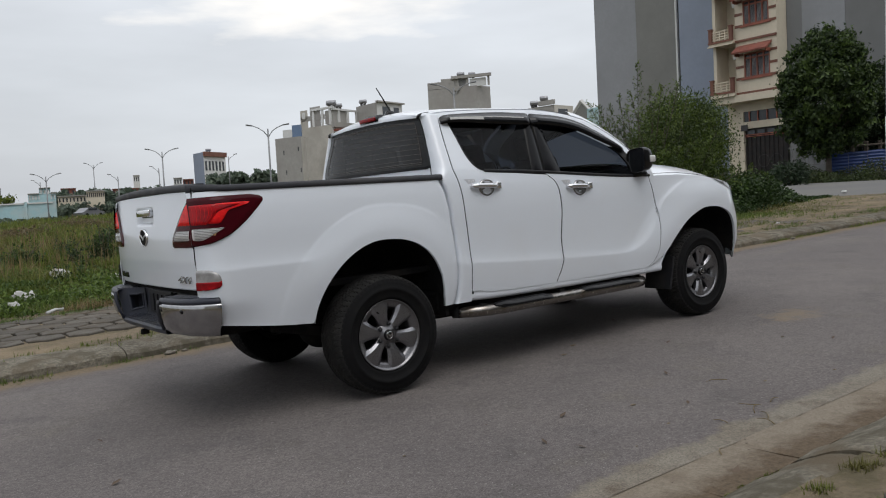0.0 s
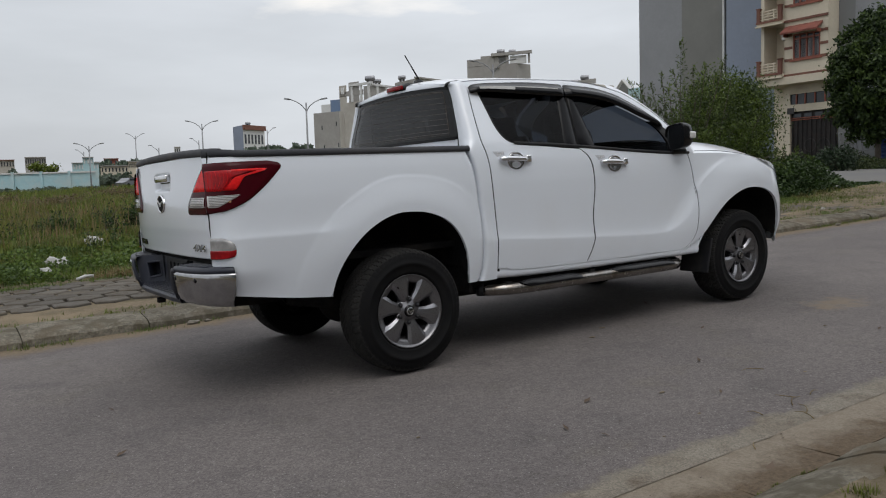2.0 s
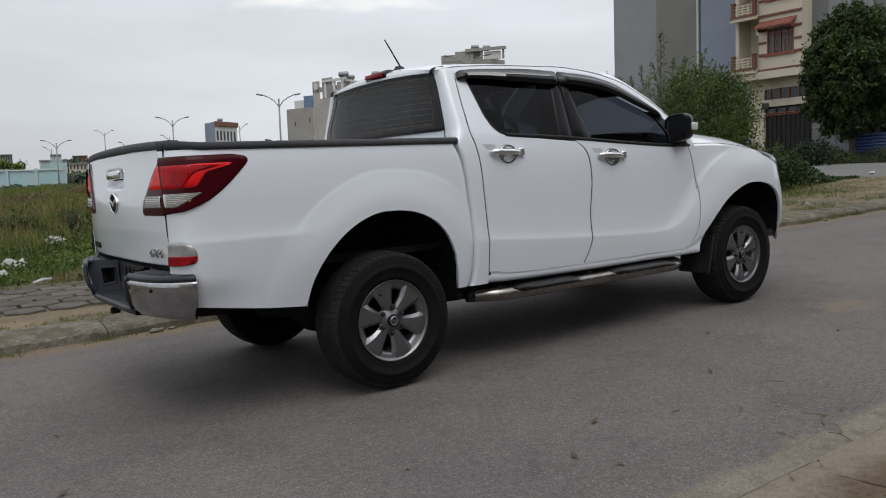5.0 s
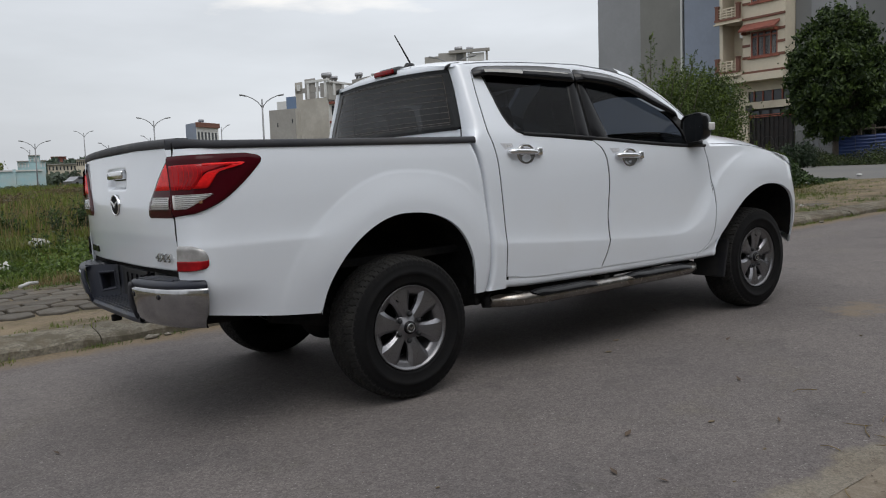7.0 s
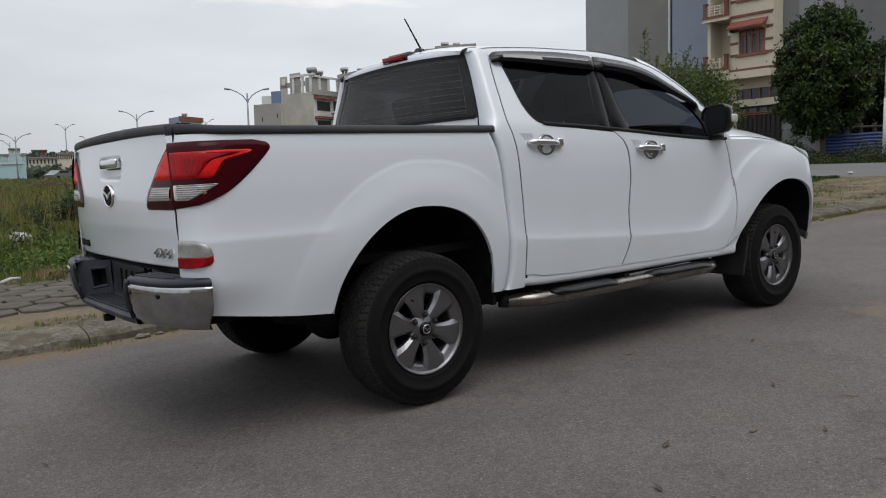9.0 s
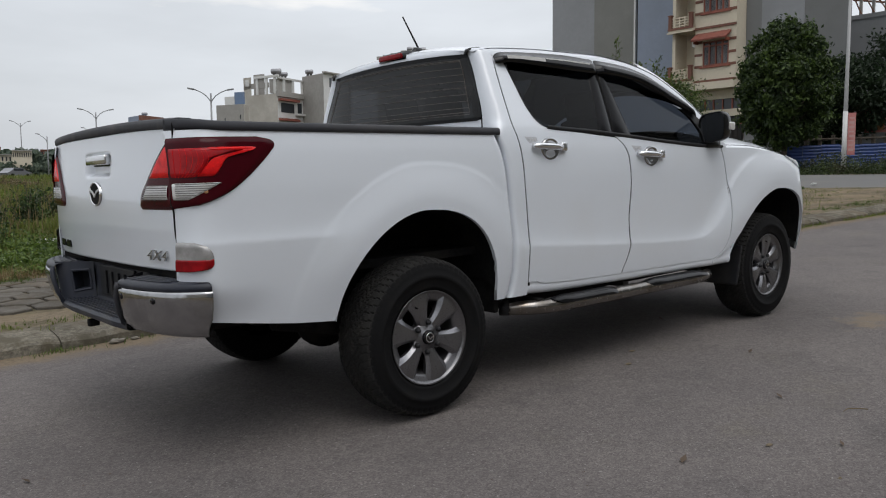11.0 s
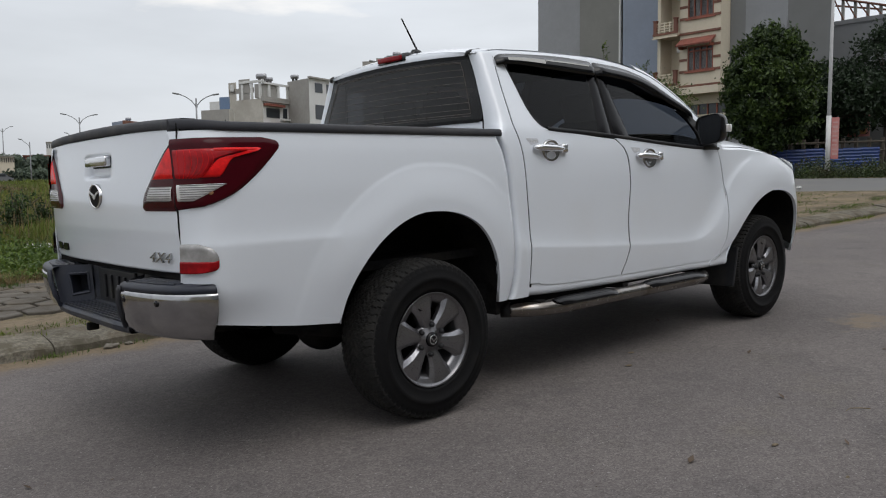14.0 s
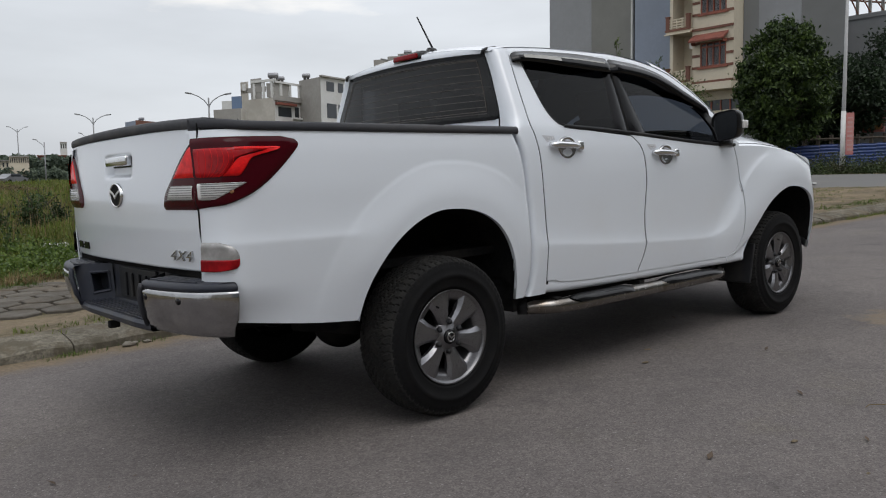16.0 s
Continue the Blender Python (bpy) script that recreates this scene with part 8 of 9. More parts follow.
# -- wheels --
def build_wheel():
    hub = new("wheel")
    hub.parent = truck
    prof = [(0.214, -0.098), (0.222, -0.110), (0.235, -0.117), (0.238, -0.121), (0.243, -0.120), (0.262, -0.128), (0.282, -0.132), (0.284, -0.1345), (0.300, -0.1345), (0.302, -0.132), (0.325, -0.129), (0.338, -0.125), (0.346, -0.120), (0.354, -0.1195), (0.362, -0.115)]
    prof += [(0.3685 - 9.0 * max(0.0, abs(y) - 0.085) ** 2 + 0.0105 * (1 - (y / 0.11) ** 2), y) for y in [-0.108 + 0.006 * k for k in range(37)]]
    prof += [(0.362, 0.115), (0.342, 0.124), (0.295, 0.133), (0.235, 0.117), (0.214, 0.098)]
    turns = 384
    bm = lathe(prof, turns)
    for v in bm.verts:
        r, y = math.hypot(v.co.x, v.co.z), v.co.y
        if r < 0.345:
            continue
        k = round(math.atan2(v.co.z, v.co.x) / (2 * math.pi) * turns)
        cut = 0.0
        zig = 0.005 * (1 if (k // 3) % 2 else -1)
        if abs(y) > 0.074:
            cut = 0.009 if (k + int(abs(y) * 60)) % 6 == 0 else 0.0
        elif min(abs(abs(y) - 0.066 + zig), abs(abs(y) - 0.024 + zig)) < 0.0045:
            cut = 0.010
        elif (k + int((abs(y) * 260 if abs(y) > 0.024 else 6 - abs(y) * 200))) % 6 == 0:
            cut = 0.008
        v.co.x, v.co.z = v.co.x * (1 - cut / r), v.co.z * (1 - cut / r)
    for f in bm.faces:
        c = f.calc_center_median()
        f.material_index = 1 if math.hypot(c.x, c.z) > 0.352 else 0
    tyre = part("tyre", bm, [M["rubber"], M["tread"]], hub, "worn black all-terrain tyre", True)
    for f in tyre.data.polygons:
        f.use_smooth = f.material_index == 0
    bm = lathe([(0.150, 0.05), (0.166, 0.04), (0.170, -0.070), (0.176, -0.086), (0.190, -0.094), (0.206, -0.100), (0.215, -0.105), (0.221, -0.113), (0.2245, -0.115), (0.2235, -0.119), (0.217, -0.112)], 72)
    bmesh.ops.recalc_face_normals(bm, faces=bm.faces)
    rim = part("rim", bm, M["alloy_dark"], hub, "dark grey alloy rim", True)
    bm = lathe([(0.0001, 0.02), (0.19, 0.02), (0.19, 0.045), (0.0001, 0.045)], 40)
    part("brake_drum", bm, M["dark"], hub, smooth=True)
    for k in range(6):
        turn = Matrix.Rotation(radians(60 * k + 5), 4, "Y")
        bm = bmesh.new()
        ring = []
        for r, w, y, t in ((0.030, 0.026, -0.088, 0.03), (0.065, 0.031, -0.094, 0.03), (0.095, 0.037, -0.100, 0.03), (0.125, 0.045, -0.104, 0.03), (0.150, 0.055, -0.106, 0.03), (0.170, 0.066, -0.1065, 0.028), (0.184, 0.073, -0.106, 0.024), (0.200, 0.083, -0.104, 0.02), (0.213, 0.084, -0.103, 0.015)):
            ring.append([bm.verts.new((r, dy, dz)) for dy, dz in ((y + 0.002, -w * 0.62), (y - 0.001, 0), (y + 0.002, w * 0.62), (y + 0.016, w), (y + t + 0.012, w * 0.92), (y + t + 0.012, -w * 0.92), (y + 0.016, -w))])
        for a, b in zip(ring, ring[1:]):
            for i in range(7):
                f = bm.faces.new((a[i], a[(i + 1) % 7], b[(i + 1) % 7], b[i]))
                f.material_index = 0 if i in (2, 6) else 1
        bmesh.ops.recalc_face_normals(bm, faces=bm.faces)
        bm.transform(turn)
        part("spoke", bm, [M["alloy"], M["alloy_dark"]], rim)
    bm = lathe([(0.0001, -0.104), (0.028, -0.104), (0.033, -0.100), (0.036, -0.096), (0.068, -0.092), (0.078, -0.082), (0.080, -0.05)], 36)
    part("hub", bm, M["alloy_dark"], rim, smooth=True)
    bm = lathe([(0.0001, -0.114), (0.028, -0.113), (0.034, -0.108), (0.035, -0.098)], 32)
    cap = part("centre_cap", bm, M["gloss_black"], rim, "black centre cap", True)
    bm = lathe([(0.0195, -0.1140), (0.0215, -0.1155), (0.0235, -0.1135)], 28)
    part("cap_ring", bm, M["chrome"], rim, smooth=True)
    bm = bmesh.new()
    for sd in (-1, 1):
        pts = [(0.0, -0.004), (sd * 0.009, 0.006), (sd * 0.0205, 0.010), (sd * 0.0205, 0.007), (sd * 0.009, 0.001), (0.0, -0.010)]
        bm.faces.new([bm.verts.new((px, -0.1158, pz)) for px, pz in pts])
    part("cap_wing", bm, M["chrome"], rim)
    for k in range(6):
        a = radians(60 * k + 35)
        bm = lathe([(0.0001, -0.112), (0.007, -0.111), (0.0115, -0.106), (0.012, -0.080)], 10)
        bmesh.ops.translate(bm, verts=bm.verts, vec=(0.070 * math.cos(a), 0, 0.070 * math.sin(a)))
        part("wheel_nut", bm, M["black_plastic"], rim, smooth=True)
        bm = lathe([(0.0115, -0.088), (0.0165, -0.0945), (0.020, -0.091)], 14)
        bmesh.ops.translate(bm, verts=bm.verts, vec=(0.070 * math.cos(a), 0, 0.070 * math.sin(a)))
        part("nut_seat", bm, M["alloy_dark"], rim, smooth=True)
    bm = tube_bm([(0.175 * math.cos(2.2), -0.098, 0.175 * math.sin(2.2)), (0.165 * math.cos(2.2), -0.118, 0.165 * math.sin(2.2))], 0.004, 6)
    part("valve", bm, M["gloss_black"], rim)
    return hub


wheel = build_wheel()
wheel.matrix_basis = pose(0, -0.8075, 0.379, 0, 10, 0)
copy_thing(wheel, pose(3.22, -0.8075, 0.379, 0, 33, 0))
copy_thing(wheel, pose(0, 0.8075, 0.379, 0, 0, 180))
copy_thing(wheel, pose(3.22, 0.8075, 0.379, 0, 20, 180))

# -- underside and cabin --
for s in (-1, 1):
    part("arch_guard", box_bm((0.52, s * 0.66, 0.53), (0.03, 0.36, 0.24), 0.008), M["dark"], truck, "black mud guard ahead of the wheel")
part("rear_axle", tube_bm([(0, -0.68, 0.37), (0, 0.68, 0.37)], 0.045, 12), M["dark"], truck, smooth=True)
bm = bmesh.new()
bmesh.ops.create_uvsphere(bm, u_segments=20, v_segments=12, radius=0.16)
bmesh.ops.translate(bm, verts=bm.verts, vec=(0.0, 0.02, 0.36))
part("differential", bm, M["dark"], truck, smooth=True)
for s in (-1, 1):
    part("chassis_rail", box_bm((1.45, s * 0.45, 0.57), (4.9, 0.08, 0.11), 0.01), M["dark"], truck)
    part("leaf_spring", tube_bm([(-0.62, s * 0.56, 0.50), (-0.3, s * 0.56, 0.43), (0, s * 0.56, 0.41), (0.3, s * 0.56, 0.43), (0.62, s * 0.56, 0.50)], 0.035, 8), M["dark"], truck)
    part("shock_absorber", tube_bm([(-0.12, s * 0.5, 0.30), (-0.22, s * 0.46, 0.62)], 0.035, 10), M["dark"], truck, smooth=True)
bm = lathe([(0.16, -0.08), (0.30, -0.1), (0.35, -0.06), (0.36, 0.0), (0.35, 0.06), (0.30, 0.1), (0.16, 0.08)], 36)
bm.transform(Matrix.Translation((-0.66, 0.05, 0.55)) @ Matrix.Rotation(radians(90), 4, "X"))
part("spare_tyre", bm, M["dark"], truck, smooth=True)
part("muffler", tube_bm([(0.5, 0.28, 0.42), (1.1, 0.28, 0.42)], 0.10, 14), M["dark"], truck, smooth=True)
part("floor_pan", box_bm((1.55, 0, 0.50), (2.1, 1.56, 0.17), 0.03), M["dark"], truck)
part("fuel_tank", box_bm((1.05, 0.42, 0.40), (1.1, 0.46, 0.28), 0.05), M["dark"], truck, "dark fuel tank under the cab", True)
part("transfer_case", box_bm((1.95, -0.02, 0.41), (0.75, 0.40, 0.26), 0.06), M["dark"], truck, smooth=True)
part("cross_member", box_bm((1.62, 0, 0.40), (0.10, 1.0, 0.10), 0.02), M["dark"], truck)
part("drive_shaft", tube_bm([(0.1, 0.0, 0.38), (1.7, -0.02, 0.42)], 0.045, 12), M["dark"], truck, smooth=True)
part("exhaust_pipe", tube_bm([(-0.2, -0.42, 0.44), (0.5, -0.40, 0.36), (1.2, -0.36, 0.34), (2.2, -0.30, 0.36)], 0.035, 10), M["dark"], truck, smooth=True)
part("engine_tray", box_bm((3.3, 0, 0.53), (1.5, 1.16, 0.29), 0.04), M["dark"], truck)
part("cabin_lining", box_bm((1.6, 0, 0.9), (1.9, 1.66, 0.60)), M["cabin"], truck)
part("dashboard", box_bm((2.45, 0, 1.22), (0.45, 1.45, 0.18), 0.05), M["cabin"], truck, smooth=True)
part("headliner", box_bm((1.3, 0, 1.775), (1.2, 1.26, 0.012)), M["cabin"], truck)
bm = lathe([(0.165, -0.012), (0.178, 0.0), (0.165, 0.012), (0.155, 0.0), (0.165, -0.012)], 28)
bm.transform(Matrix.Translation((2.12, 0.37, 1.27)) @ pose(0, 0, 0, 0, 0, 90) @ pose(0, 0, 0, 25, 0, 0))
part("steering_wheel", bm, M["cabin"], truck, smooth=True)
for x, ys in ((1.05, (-0.42, 0.0, 0.42)), (1.92, (-0.38, 0.38))):
    for y in ys:
        seat = new("seat")
        seat.parent = truck
        lean = Matrix.Rotation(radians(-14), 3, "Y")
        part("seat_back", box_bm((x, y, 1.16), (0.16, 0.46, 0.62), 0.05, lean, 0.85), M["cabin"], seat, smooth=True)
        part("headrest", box_bm((x - 0.11, y, 1.54), (0.10, 0.27, 0.19), 0.045, lean), M["cabin"], seat, smooth=True)
        part("cushion", box_bm((x + 0.25, y, 1.0), (0.5, 0.46, 0.14), 0.05), M["cabin"], seat, smooth=True)

# The far rear corner flares out a little further than the near one.
for ob in truck.children_recursive:
    if ob.type != "MESH" or ob.name.startswith("badge_bar") or ob.data.users > 1:
        continue
    ups, up_ = [ob], ob
    while up_ is not truck:
        up_ = up_.parent
        ups.append(up_)
    if any(abs(o.matrix_basis.translation.length) > 1e-6 for o in ups[:-1]):
        continue
    for v in ob.data.vertices:
        if v.co.y > 0.3 and v.co.x < -0.2:
            v.co.y += 0.097 * (v.co.y - 0.3) * smooth_step(-0.2, -0.9, v.co.x)

# ---- small things on the ground ----
def lump(name, label, category, at, size, material, seed, flat=0.4):
    bm = bmesh.new()
    bmesh.ops.create_icosphere(bm, subdivisions=3, radius=0.5)
    for v in bm.verts:
        k = 1 + 0.45 * noise.noise(v.co * 2.2 + Vector((seed, 0, 0))) + 0.2 * noise.noise(v.co * 6.0 + Vector((0, seed, 0)))
        v.co = Vector((v.co.x * k * size[0], v.co.y * k * size[1], (v.co.z + 0.35) * k * size[2]))
    ob = mesh_object(name, bm, material, True)
    p = LEVEL @ Vector(at)
    ob.matrix_basis = Matrix.Translation(p)
    return tagged(ob, label, category)


for i, (x, y, w, l, hgt) in enumerate(((-0.73, 8.16, 0.22, 0.2, 0.15), (-0.58, 8.3, 0.16, 0.16, 0.13), (0.45, 11.4, 0.36, 0.22, 0.16), (1.10, 9.7, 0.40, 0.16, 0.08), (-0.94, 7.36, 0.14, 0.1, 0.08), (0.37, 10.92, 0.24, 0.2, 0.16), (0.9, 8.15, 0.16, 0.12, 0.06))):
    lump("plastic_bag", "crumpled white plastic bag in the grass", "litter", (x, y, 0.12 if y < 9 else 0.2), (w, l, hgt * 1.3), M["litter"], i * 3.1)
for i, (x, y, w, l) in enumerate(((21.0, 6.8, 0.22, 0.12), (17.2, 6.3, 0.1, 0.07), (11.5, 3.3, 0.1, 0.06))):
    lump("plastic_bag", "white litter on the verge", "litter", (x, y, 0.12 if x < 14 else 0.26), (w, l, w * 0.35), M["litter"], 40 + i * 2.3)
stick = mesh_object("pale_stick", tube_bm([(-0.76, 6.05, 0.12), (-0.64, 6.16, 0.14), (-0.54, 6.2, 0.13)], 0.022, 6), M["litter"], True)
stick.matrix_basis = LEVEL
tagged(stick, "pale broken stick lying at the grass edge", "stick")
for i, (x, y, s) in enumerate(((-0.44, 2.16, 0.10), (-0.30, 2.19, 0.06), (9.9, 2.1, 0.1))):
    lump("loose_stone", "loose pale stone in the gutter", "stone", (x, y, road_z(y) + 0.005), (s, s * 0.6, s * 0.4), M["stone"], 90 + i * 1.7)

# Dead leaves and crumbs on the asphalt.
n = 420
xs, ys = rng.uniform(-3.0, 7.0, n), rng.uniform(-3.3, 2.2, n)
ys = np.where(np.arange(n) % 3 == 0, -3.19 + np.abs(rng.normal(size=n)) * 0.2, ys)
c = np.array([(LEVEL @ Vector((a, b, road_z(b) + 0.006)))[:] for a, b in zip(xs, ys)])
a_, b_ = leaf_vectors(n, 0.017, 0.009)
a_[:, 2] *= 0.15
b_[:, 2] *= 0.15
tagged(leaf_mesh("leaf_crumbs", c, a_, b_, M["dead_leaf"], None, "dead leaves and crumbs on the asphalt", "stuff"), category="leaves")
for x, y, s, r in ((0.355, -2.03, 0.036, 0.3), (-0.01, -2.26, 0.032, 1.2), (0.06, -2.44, 0.026, 2.1), (0.97, -2.38, 0.022, 0.7), (2.13, -1.36, 0.03, 0.2), (2.61, -0.40, 0.035, 1.0), (-1.75, -1.17, 0.035, 0.5), (-1.64, -0.37, 0.025, 2.0), (1.4, -1.9, 0.03, 0.9), (0.3, -3.12, 0.045, 0.4), (2.9, -2.2, 0.03, 0.2)):
    bm = bmesh.new()
    v = [bm.verts.new(q) for q in ((-s, 0, 0), (-0.3 * s, 0.38 * s, 0.008), (s, 0.05 * s, 0.012), (-0.2 * s, -0.36 * s, 0.006))]
    bm.faces.new(v[:3])
    bm.faces.new((v[0], v[2], v[3]))
    ob = mesh_object("fallen_leaf", bm, M["dead_leaf"])
    ob.matrix_basis = LEVEL @ pose(x, y, road_z(y) + 0.004, 0, 0, math.degrees(r))
    tagged(ob, "dead brown leaf lying on the asphalt", "leaf", "fallen leaves")
# dry straws and flattened pale scraps
for i, (x, y, ln, r) in enumerate(((1.43, -2.25, 0.13, 150), (1.11, -2.72, 0.16, 20), (0.95, -2.86, 0.12, 75), (1.14, -2.64, 0.10, 110), (1.03, -2.80, 0.14, 48), (1.30, -2.70, 0.09, 5), (0.80, -2.70, 0.08, 95), (0.45, -2.95, 0.09, 30))):
    bend = 0.16 * ln * (1 if i % 2 else -1)
    ob = mesh_object("dry_straw", tube_bm([(-ln / 2, 0, 0.003), (-ln / 5, bend * 0.7, 0.006), (ln / 5, bend, 0.008), (ln / 2, 0, 0.004)], 0.0022, 5, True, [0.0026, 0.0024, 0.002, 0.001]), M["dry_grass"], True)
    ob.matrix_basis = LEVEL @ pose(x, y, road_z(y) + 0.006, 0, 0, r)
    tagged(ob, "dry straw lying on the asphalt", "straw", "dry straws")
for i, (x, y, s) in enumerate(((1.67, -0.83, 0.05), (1.40, -1.0, 0.055), (0.75, -2.18, 0.04), (0.62, -2.52, 0.022), (1.62, -2.45, 0.025), (2.1, -2.62, 0.03), (-0.6, -1.9, 0.018), (0.25, -2.62, 0.016), (2.75, -1.9, 0.028))):
    lump("soil_crumb", "flattened tan crumb of soil on the asphalt", "soil", (x, y, road_z(y) + 0.002), (s, s * 0.55, 0.005), M["soil"], 200 + i * 2.9)


def tufts(name, label, line, n, high, material, jitter=0.04):
    """Grass along a line of points in the truck's frame."""
    pts = []
    for _ in range(n):
        k = rng.uniform(0, len(line) - 1)
        i = int(k)
        a, b = Vector(line[i]), Vector(line[min(i + 1, len(line) - 1)])
        p = a.lerp(b, k - i)
        if n > 200 and noise.noise((p.x * 1.1, p.y * 2.0, 5.0)) < -0.02:
            continue
        pts.append((LEVEL @ Vector((p.x + rng.normal() * jitter, p.y + rng.normal() * jitter, p.z)))[:])
    blade_mesh(name, label, pts, np.full(len(pts), high), np.full(len(pts), 0.006), material, 0.7, 5, 0.1)


tufts("kerb_grass", "small grass tufts along the kerb", [(-4, 2.2, -0.02), (0, 2.22, -0.02), (8, 2.22, -0.02), (16, 2.22, -0.01)], 1500, 0.075, M["grass"], 0.05)
for x, n_ in ((-1.75, 26), (-1.6, 22), (-0.92, 40), (-0.80, 36), (-0.68, 20), (-0.42, 26), (-0.22, 22), (0.5, 20), (-2.4, 24), (-3.1, 22)):
    tufts("kerb_foot_grass", "green grass tuft rooted at the foot of the kerb", [(x - 0.05, 2.19, -0.03), (x + 0.06, 2.22, -0.03)], n_, 0.065, M["green_grass"], 0.035)
tufts("kerb_foot_grass", "green grass tuft rooted at the foot of the kerb", [(6.5, 2.2, -0.02), (9, 2.2, -0.02), (12, 2.21, -0.02), (16, 2.22, -0.01)], 1000, 0.05, M["grass"], 0.04)
tufts("verge_tufts", "grass tufts behind the kerb", [(-5, 2.78, 0.1), (2, 2.75, 0.1), (9, 2.75, 0.1), (18, 2.75, 0.1)], 900, 0.055, M["grass"], 0.14)
tufts("paving_tufts", "grass growing between the paving stones", [(7.5, 4.2, 0.1), (11, 3.9, 0.1), (14, 4.2, 0.1), (18, 4.6, 0.1)], 1100, 0.09, M["grass"], 0.35)
tufts("paving_tufts", "grass growing between the paving stones", [(8, 5.6, 0.1), (11, 5.4, 0.1), (14, 5.6, 0.1), (18, 6.2, 0.1)], 2000, 0.14, M["green_grass"], 0.4)
tufts("verge_grass_patch", "short green grass over the verge soil", [(12.5, 6.0, 0.1), (15, 6.2, 0.12), (17, 6.6, 0.2), (19, 7.2, 0.25)], 4500, 0.055, M["grass"], 0.6)
tufts("verge_tufts", "grass tufts behind the kerb", [(7, 2.85, 0.1), (11, 3.0, 0.1), (15, 3.0, 0.13), (18, 3.1, 0.25)], 700, 0.055, M["green_grass"], 0.12)
tufts("verge_grass_patch", "short green grass over the verge soil", [(14.5, 5.2, 0.1), (16.5, 5.0, 0.15), (18.5, 5.2, 0.25)], 2000, 0.045, M["grass"], 0.5)
for x, y, n_, hi in ((0.07, -3.6, 24, 0.055), (0.36, -3.6, 26, 0.055), (0.42, -3.64, 20, 0.045), (0.58, -3.61, 22, 0.055), (1.1, -3.62, 22, 0.05), (1.8, -3.62, 22, 0.055), (-0.4, -3.65, 16, 0.05), (0.12, -3.82, 14, 0.045), (0.75, -3.78, 14, 0.05)):
    tufts("near_tufts", "green grass tuft rooted behind the near kerb", [(x - 0.03, y, 0.06), (x + 0.03, y - 0.01, 0.06)], n_, hi, M["grass"], 0.015)
tufts("near_tufts", "thin grass in the joint before the near kerb", [(0.0, -3.265, -0.03), (0.25, -3.26, -0.03), (0.4, -3.265, -0.03)], 40, 0.022, M["grass"], 0.008)

tufts("field_edge_grass", "short green grass creeping over the paving edge", [(-5, 5.75, 0.1), (-1, 5.8, 0.1), (3, 5.85, 0.1)], 2600, 0.07, M["green_grass"], 0.14)

# ---- kerbs and paving, piece by piece ----
kerb_left = tagged(new("kerb_left"), "worn sloping concrete kerb with grassy joints", "kerb", kind="structure")
kerb_right = tagged(new("kerb_right"), "worn low concrete kerb with grass in its joints", "kerb", kind="structure")
gutter = tagged(new("gutter"), "stained concrete gutter slabs beside the asphalt", "gutter", kind="structure")
for o in (kerb_left, kerb_right, gutter):
    o.matrix_basis = LEVEL


def shared_blocks(outline, length, count, wobble):
    out = []
    for k in range(count):
        bm = prism_bm(outline, 0.003, length - 0.003, 22, 0.0)
        for v in bm.verts:
            e = 0.008 * max(0.0, 1 - min(v.co.x, length - v.co.x) / 0.05)
            v.co.z += wobble * (noise.noise(v.co * 4 + Vector((k * 7.3, 0, 0))) + 0.3 * noise.noise(v.co * 14 + Vector((0, 0, k * 3.3)))) - e
            v.co.y += 0.4 * wobble * noise.noise(v.co * 13 + Vector((k * 2.1, 4, 0))) + wobble * noise.noise(v.co * 3 + Vector((0, k * 5.1, 0)))
        me = bpy.data.meshes.new("kerb_stone")
        bm.to_mesh(me)
        bm.free()
        out.append(me)
    return out


def lay(meshes, parent, name, xs, material, z_of=lambda x: 0.0):
    for me in meshes:
        if not me.materials:
            me.materials.append(material)
    for i, x in enumerate(xs):
        ob = new(name, meshes[i % len(meshes)])
        ob.parent = parent
        ob.matrix_basis = pose(x, 0.012 * noise.noise((x, 2.0, 0)), 0.012 * noise.noise((x, 5.0, 0)) + z_of(x), 0, 0, 0.5 * noise.noise((x, 9.0, 0)))


ramp = lambda x: 0.2 * smooth_step(14.0, 19.5, x)
lay(shared_blocks([(2.23, -0.12), (2.235, -0.03), (2.25, 0.035), (2.30, 0.065), (2.42, 0.088), (2.56, 0.105), (2.67, 0.108), (2.70, 0.095), (2.70, -0.12)], 1.0, 6, 0.013), kerb_left, "kerb_stone", [-20.8 + 1.0 * k for k in range(40)], M["kerb"], ramp)
lay(shared_blocks([(-3.59, -0.12), (-3.59, 0.05), (-3.56, 0.06), (-3.48, 0.054), (-3.40, 0.03), (-3.30, -0.015), (-3.255, -0.038), (-3.25, -0.12)], 0.98, 6, 0.013), kerb_right, "kerb_stone", [-12.19 + 0.98 * k for k in range(31)], M["kerb"], ramp)
lay(shared_blocks([(-3.25, -0.16), (-3.25, -0.043), (-3.03, -0.050), (-2.912, -0.050), (-2.912, -0.16)], 0.575, 6, 0.003), gutter, "gutter_slab", [-12.05 + 0.575 * k for k in range(53)], M["gutter"], ramp)
xs_ = np.arange(-12.0, 19.0, 0.12)
bm = bmesh.new()
lines = [[bm.verts.new((x, y, road_z(y) + lift + ramp(x))) for x in xs_] for y, lift in ((-2.909, -0.003), (-2.80, 0.004), (-2.45, 0.0025), (-2.35, -0.004))]
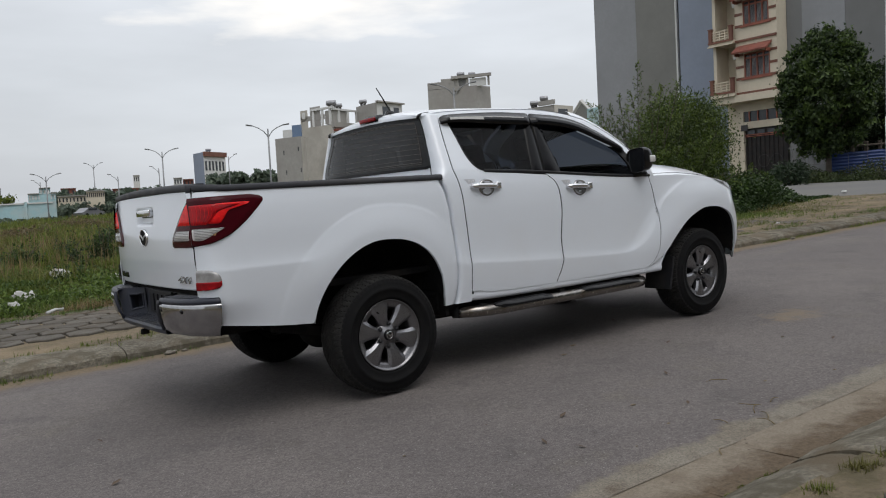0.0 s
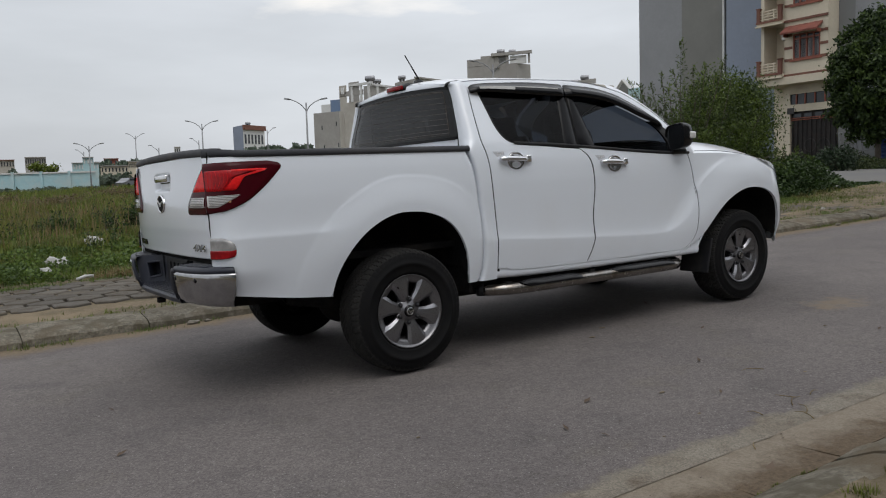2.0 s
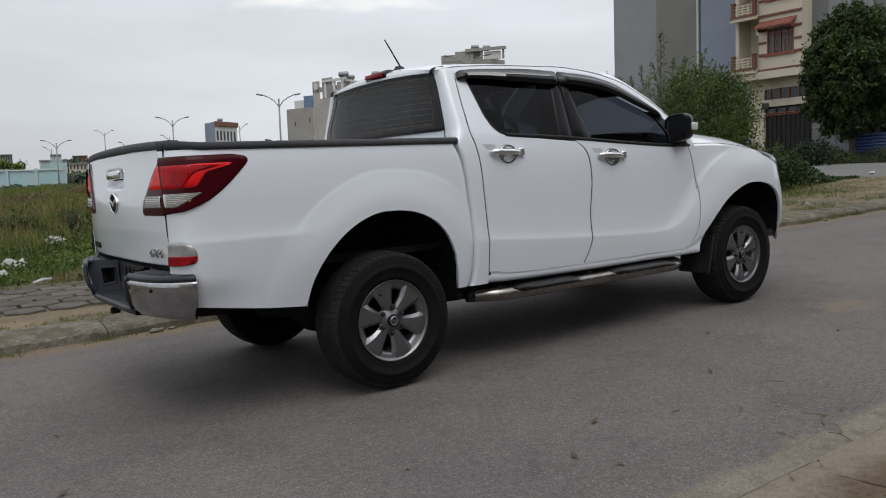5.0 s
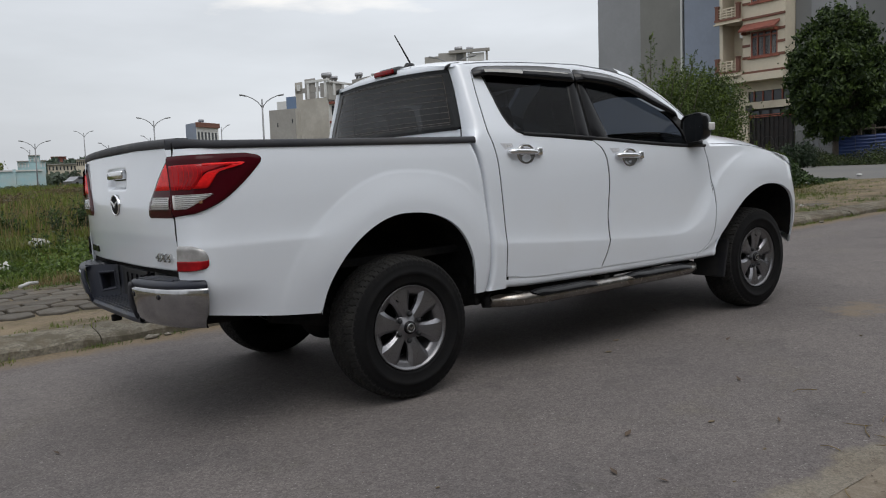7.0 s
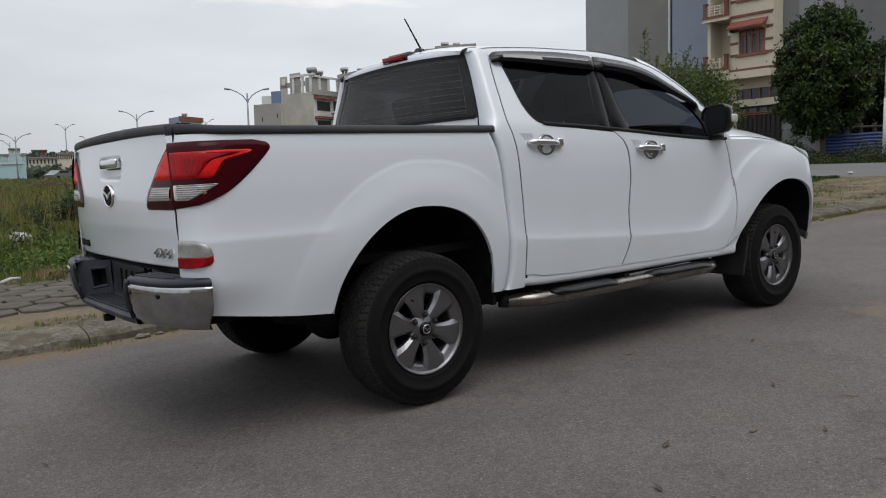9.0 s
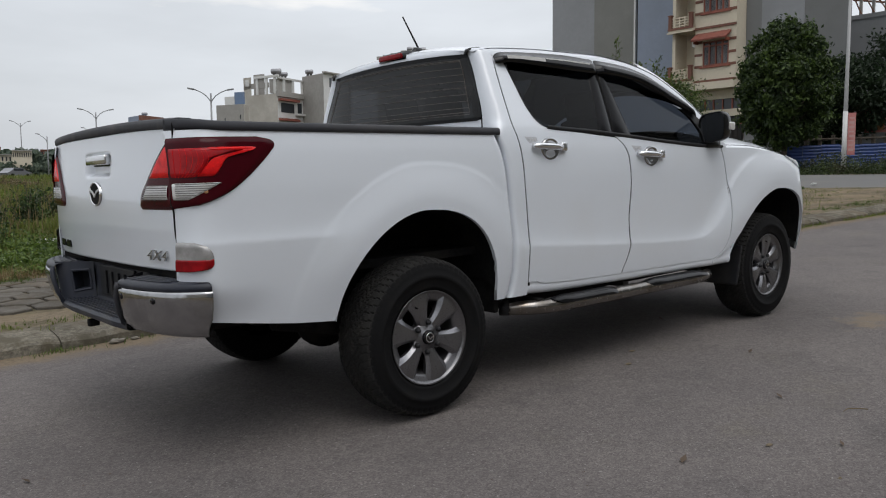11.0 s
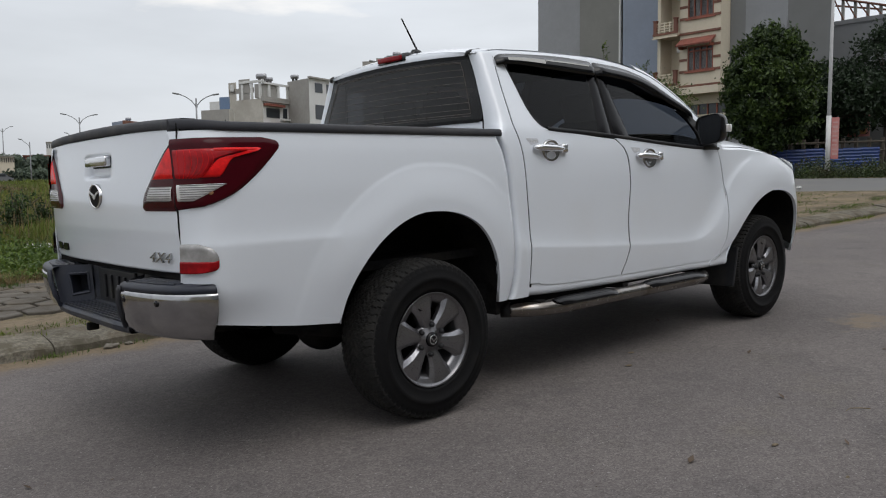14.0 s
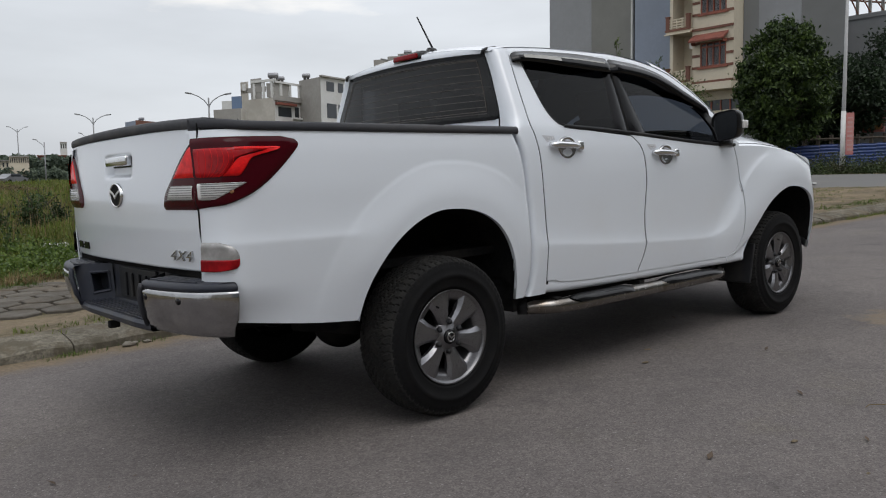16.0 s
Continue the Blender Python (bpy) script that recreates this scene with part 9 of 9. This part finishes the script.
for ra, rb in zip(lines, lines[1:]):
    for i in range(len(xs_) - 1):
        bm.faces.new((ra[i], ra[i + 1], rb[i + 1], rb[i]))
part("gutter_apron", bm, M["apron"], gutter, "thin concrete apron over the asphalt edge", True)
xs_ = np.arange(-20.0, 18.5, 0.2)
bm = bmesh.new()
lines = [[bm.verts.new((x, y, road_z(y) + lift + ramp(x))) for x in xs_] for y, lift in ((1.62, -0.004), (1.75, 0.003), (2.0, 0.004), (2.18, 0.007), (2.25, 0.012))]
for ra, rb in zip(lines, lines[1:]):
    for i in range(len(xs_) - 1):
        bm.faces.new((ra[i], ra[i + 1], rb[i + 1], rb[i]))
part("kerb_silt", bm, M["kerb_dirt"], kerb_left, "tan dirt washed along the kerb", True)
flat_strip("gutter_bed", -3.5, -2.80, -0.0535, -13, 19.5, M["gutter"], "concrete bed under the gutter slabs", "ground", 4, 1.0, 0.0)

paving = tagged(new("paving_left"), "hexagonal concrete paving stones with soil joints", "paving", kind="structure")
paving_near = tagged(new("paving_near"), "hexagonal concrete paving with grass joints", "paving", kind="structure")
for o in (paving, paving_near):
    o.matrix_basis = LEVEL
HEX = 0.205
hex_meshes = []
for k in range(6):
    bm = bmesh.new()
    corner = []
    for j in range(6):
        a = math.pi / 6 + j * math.pi / 3
        r = HEX * (0.96 + 0.05 * noise.noise((k * 3.0, j * 2.0, 0.0)))
        corner.append((r * math.cos(a), r * math.sin(a)))
    low = [bm.verts.new((x, y, -0.06)) for x, y in corner]
    rim_ = [bm.verts.new((x, y, -0.008)) for x, y in corner]
    top = [bm.verts.new((x * 0.94, y * 0.94, 0.006 * noise.noise((x * 5, y * 5, k)))) for x, y in corner]
    for j in range(6):
        i = (j + 1) % 6
        bm.faces.new((low[j], low[i], rim_[i], rim_[j]))
        bm.faces.new((rim_[j], rim_[i], top[i], top[j]))
    bm.faces.new(top)
    me = bpy.data.meshes.new("paving_stone")
    bm.to_mesh(me)
    bm.free()
    me.materials.append(M["paver"])
    hex_meshes.append(me)


def hex_field(parent, x0, x1, y0, y1, z, gap=1.06, turn=0.0):
    r, step_x, step_y = 0, HEX * math.sqrt(3) * gap, HEX * 1.5 * gap
    y = y0
    while y < y1:
        x = x0 + (step_x / 2 if r % 2 else 0)
        while x < x1:
            k = noise.noise((x * 0.5, y * 0.7, 11.0))
            if k > -0.42:
                ob = new("paving_stone", hex_meshes[int(abs(noise.noise((x * 9, y * 9, 1))) * 97) % 6])
                ob.parent = parent
                ob.matrix_basis = pose(x, y, z + 0.012 * noise.noise((x * 1.5, y * 1.5, 2)) + ramp(x), 1.5 * noise.noise((x, y, 4)), 1.5 * noise.noise((x, y, 6)), 60 * int(3 * noise.noise((x * 3, y * 3, 8))))
            x += step_x
        y, r = y + step_y, r + 1


hex_field(paving, -4.2, 2.6, 3.74, 5.85, 0.112)
hex_field(paving, 8.2, 13.2, 3.5, 4.9, 0.087, 1.02)
hex_field(paving_near, -0.6, 4.2, -5.3, -3.85, 0.084)
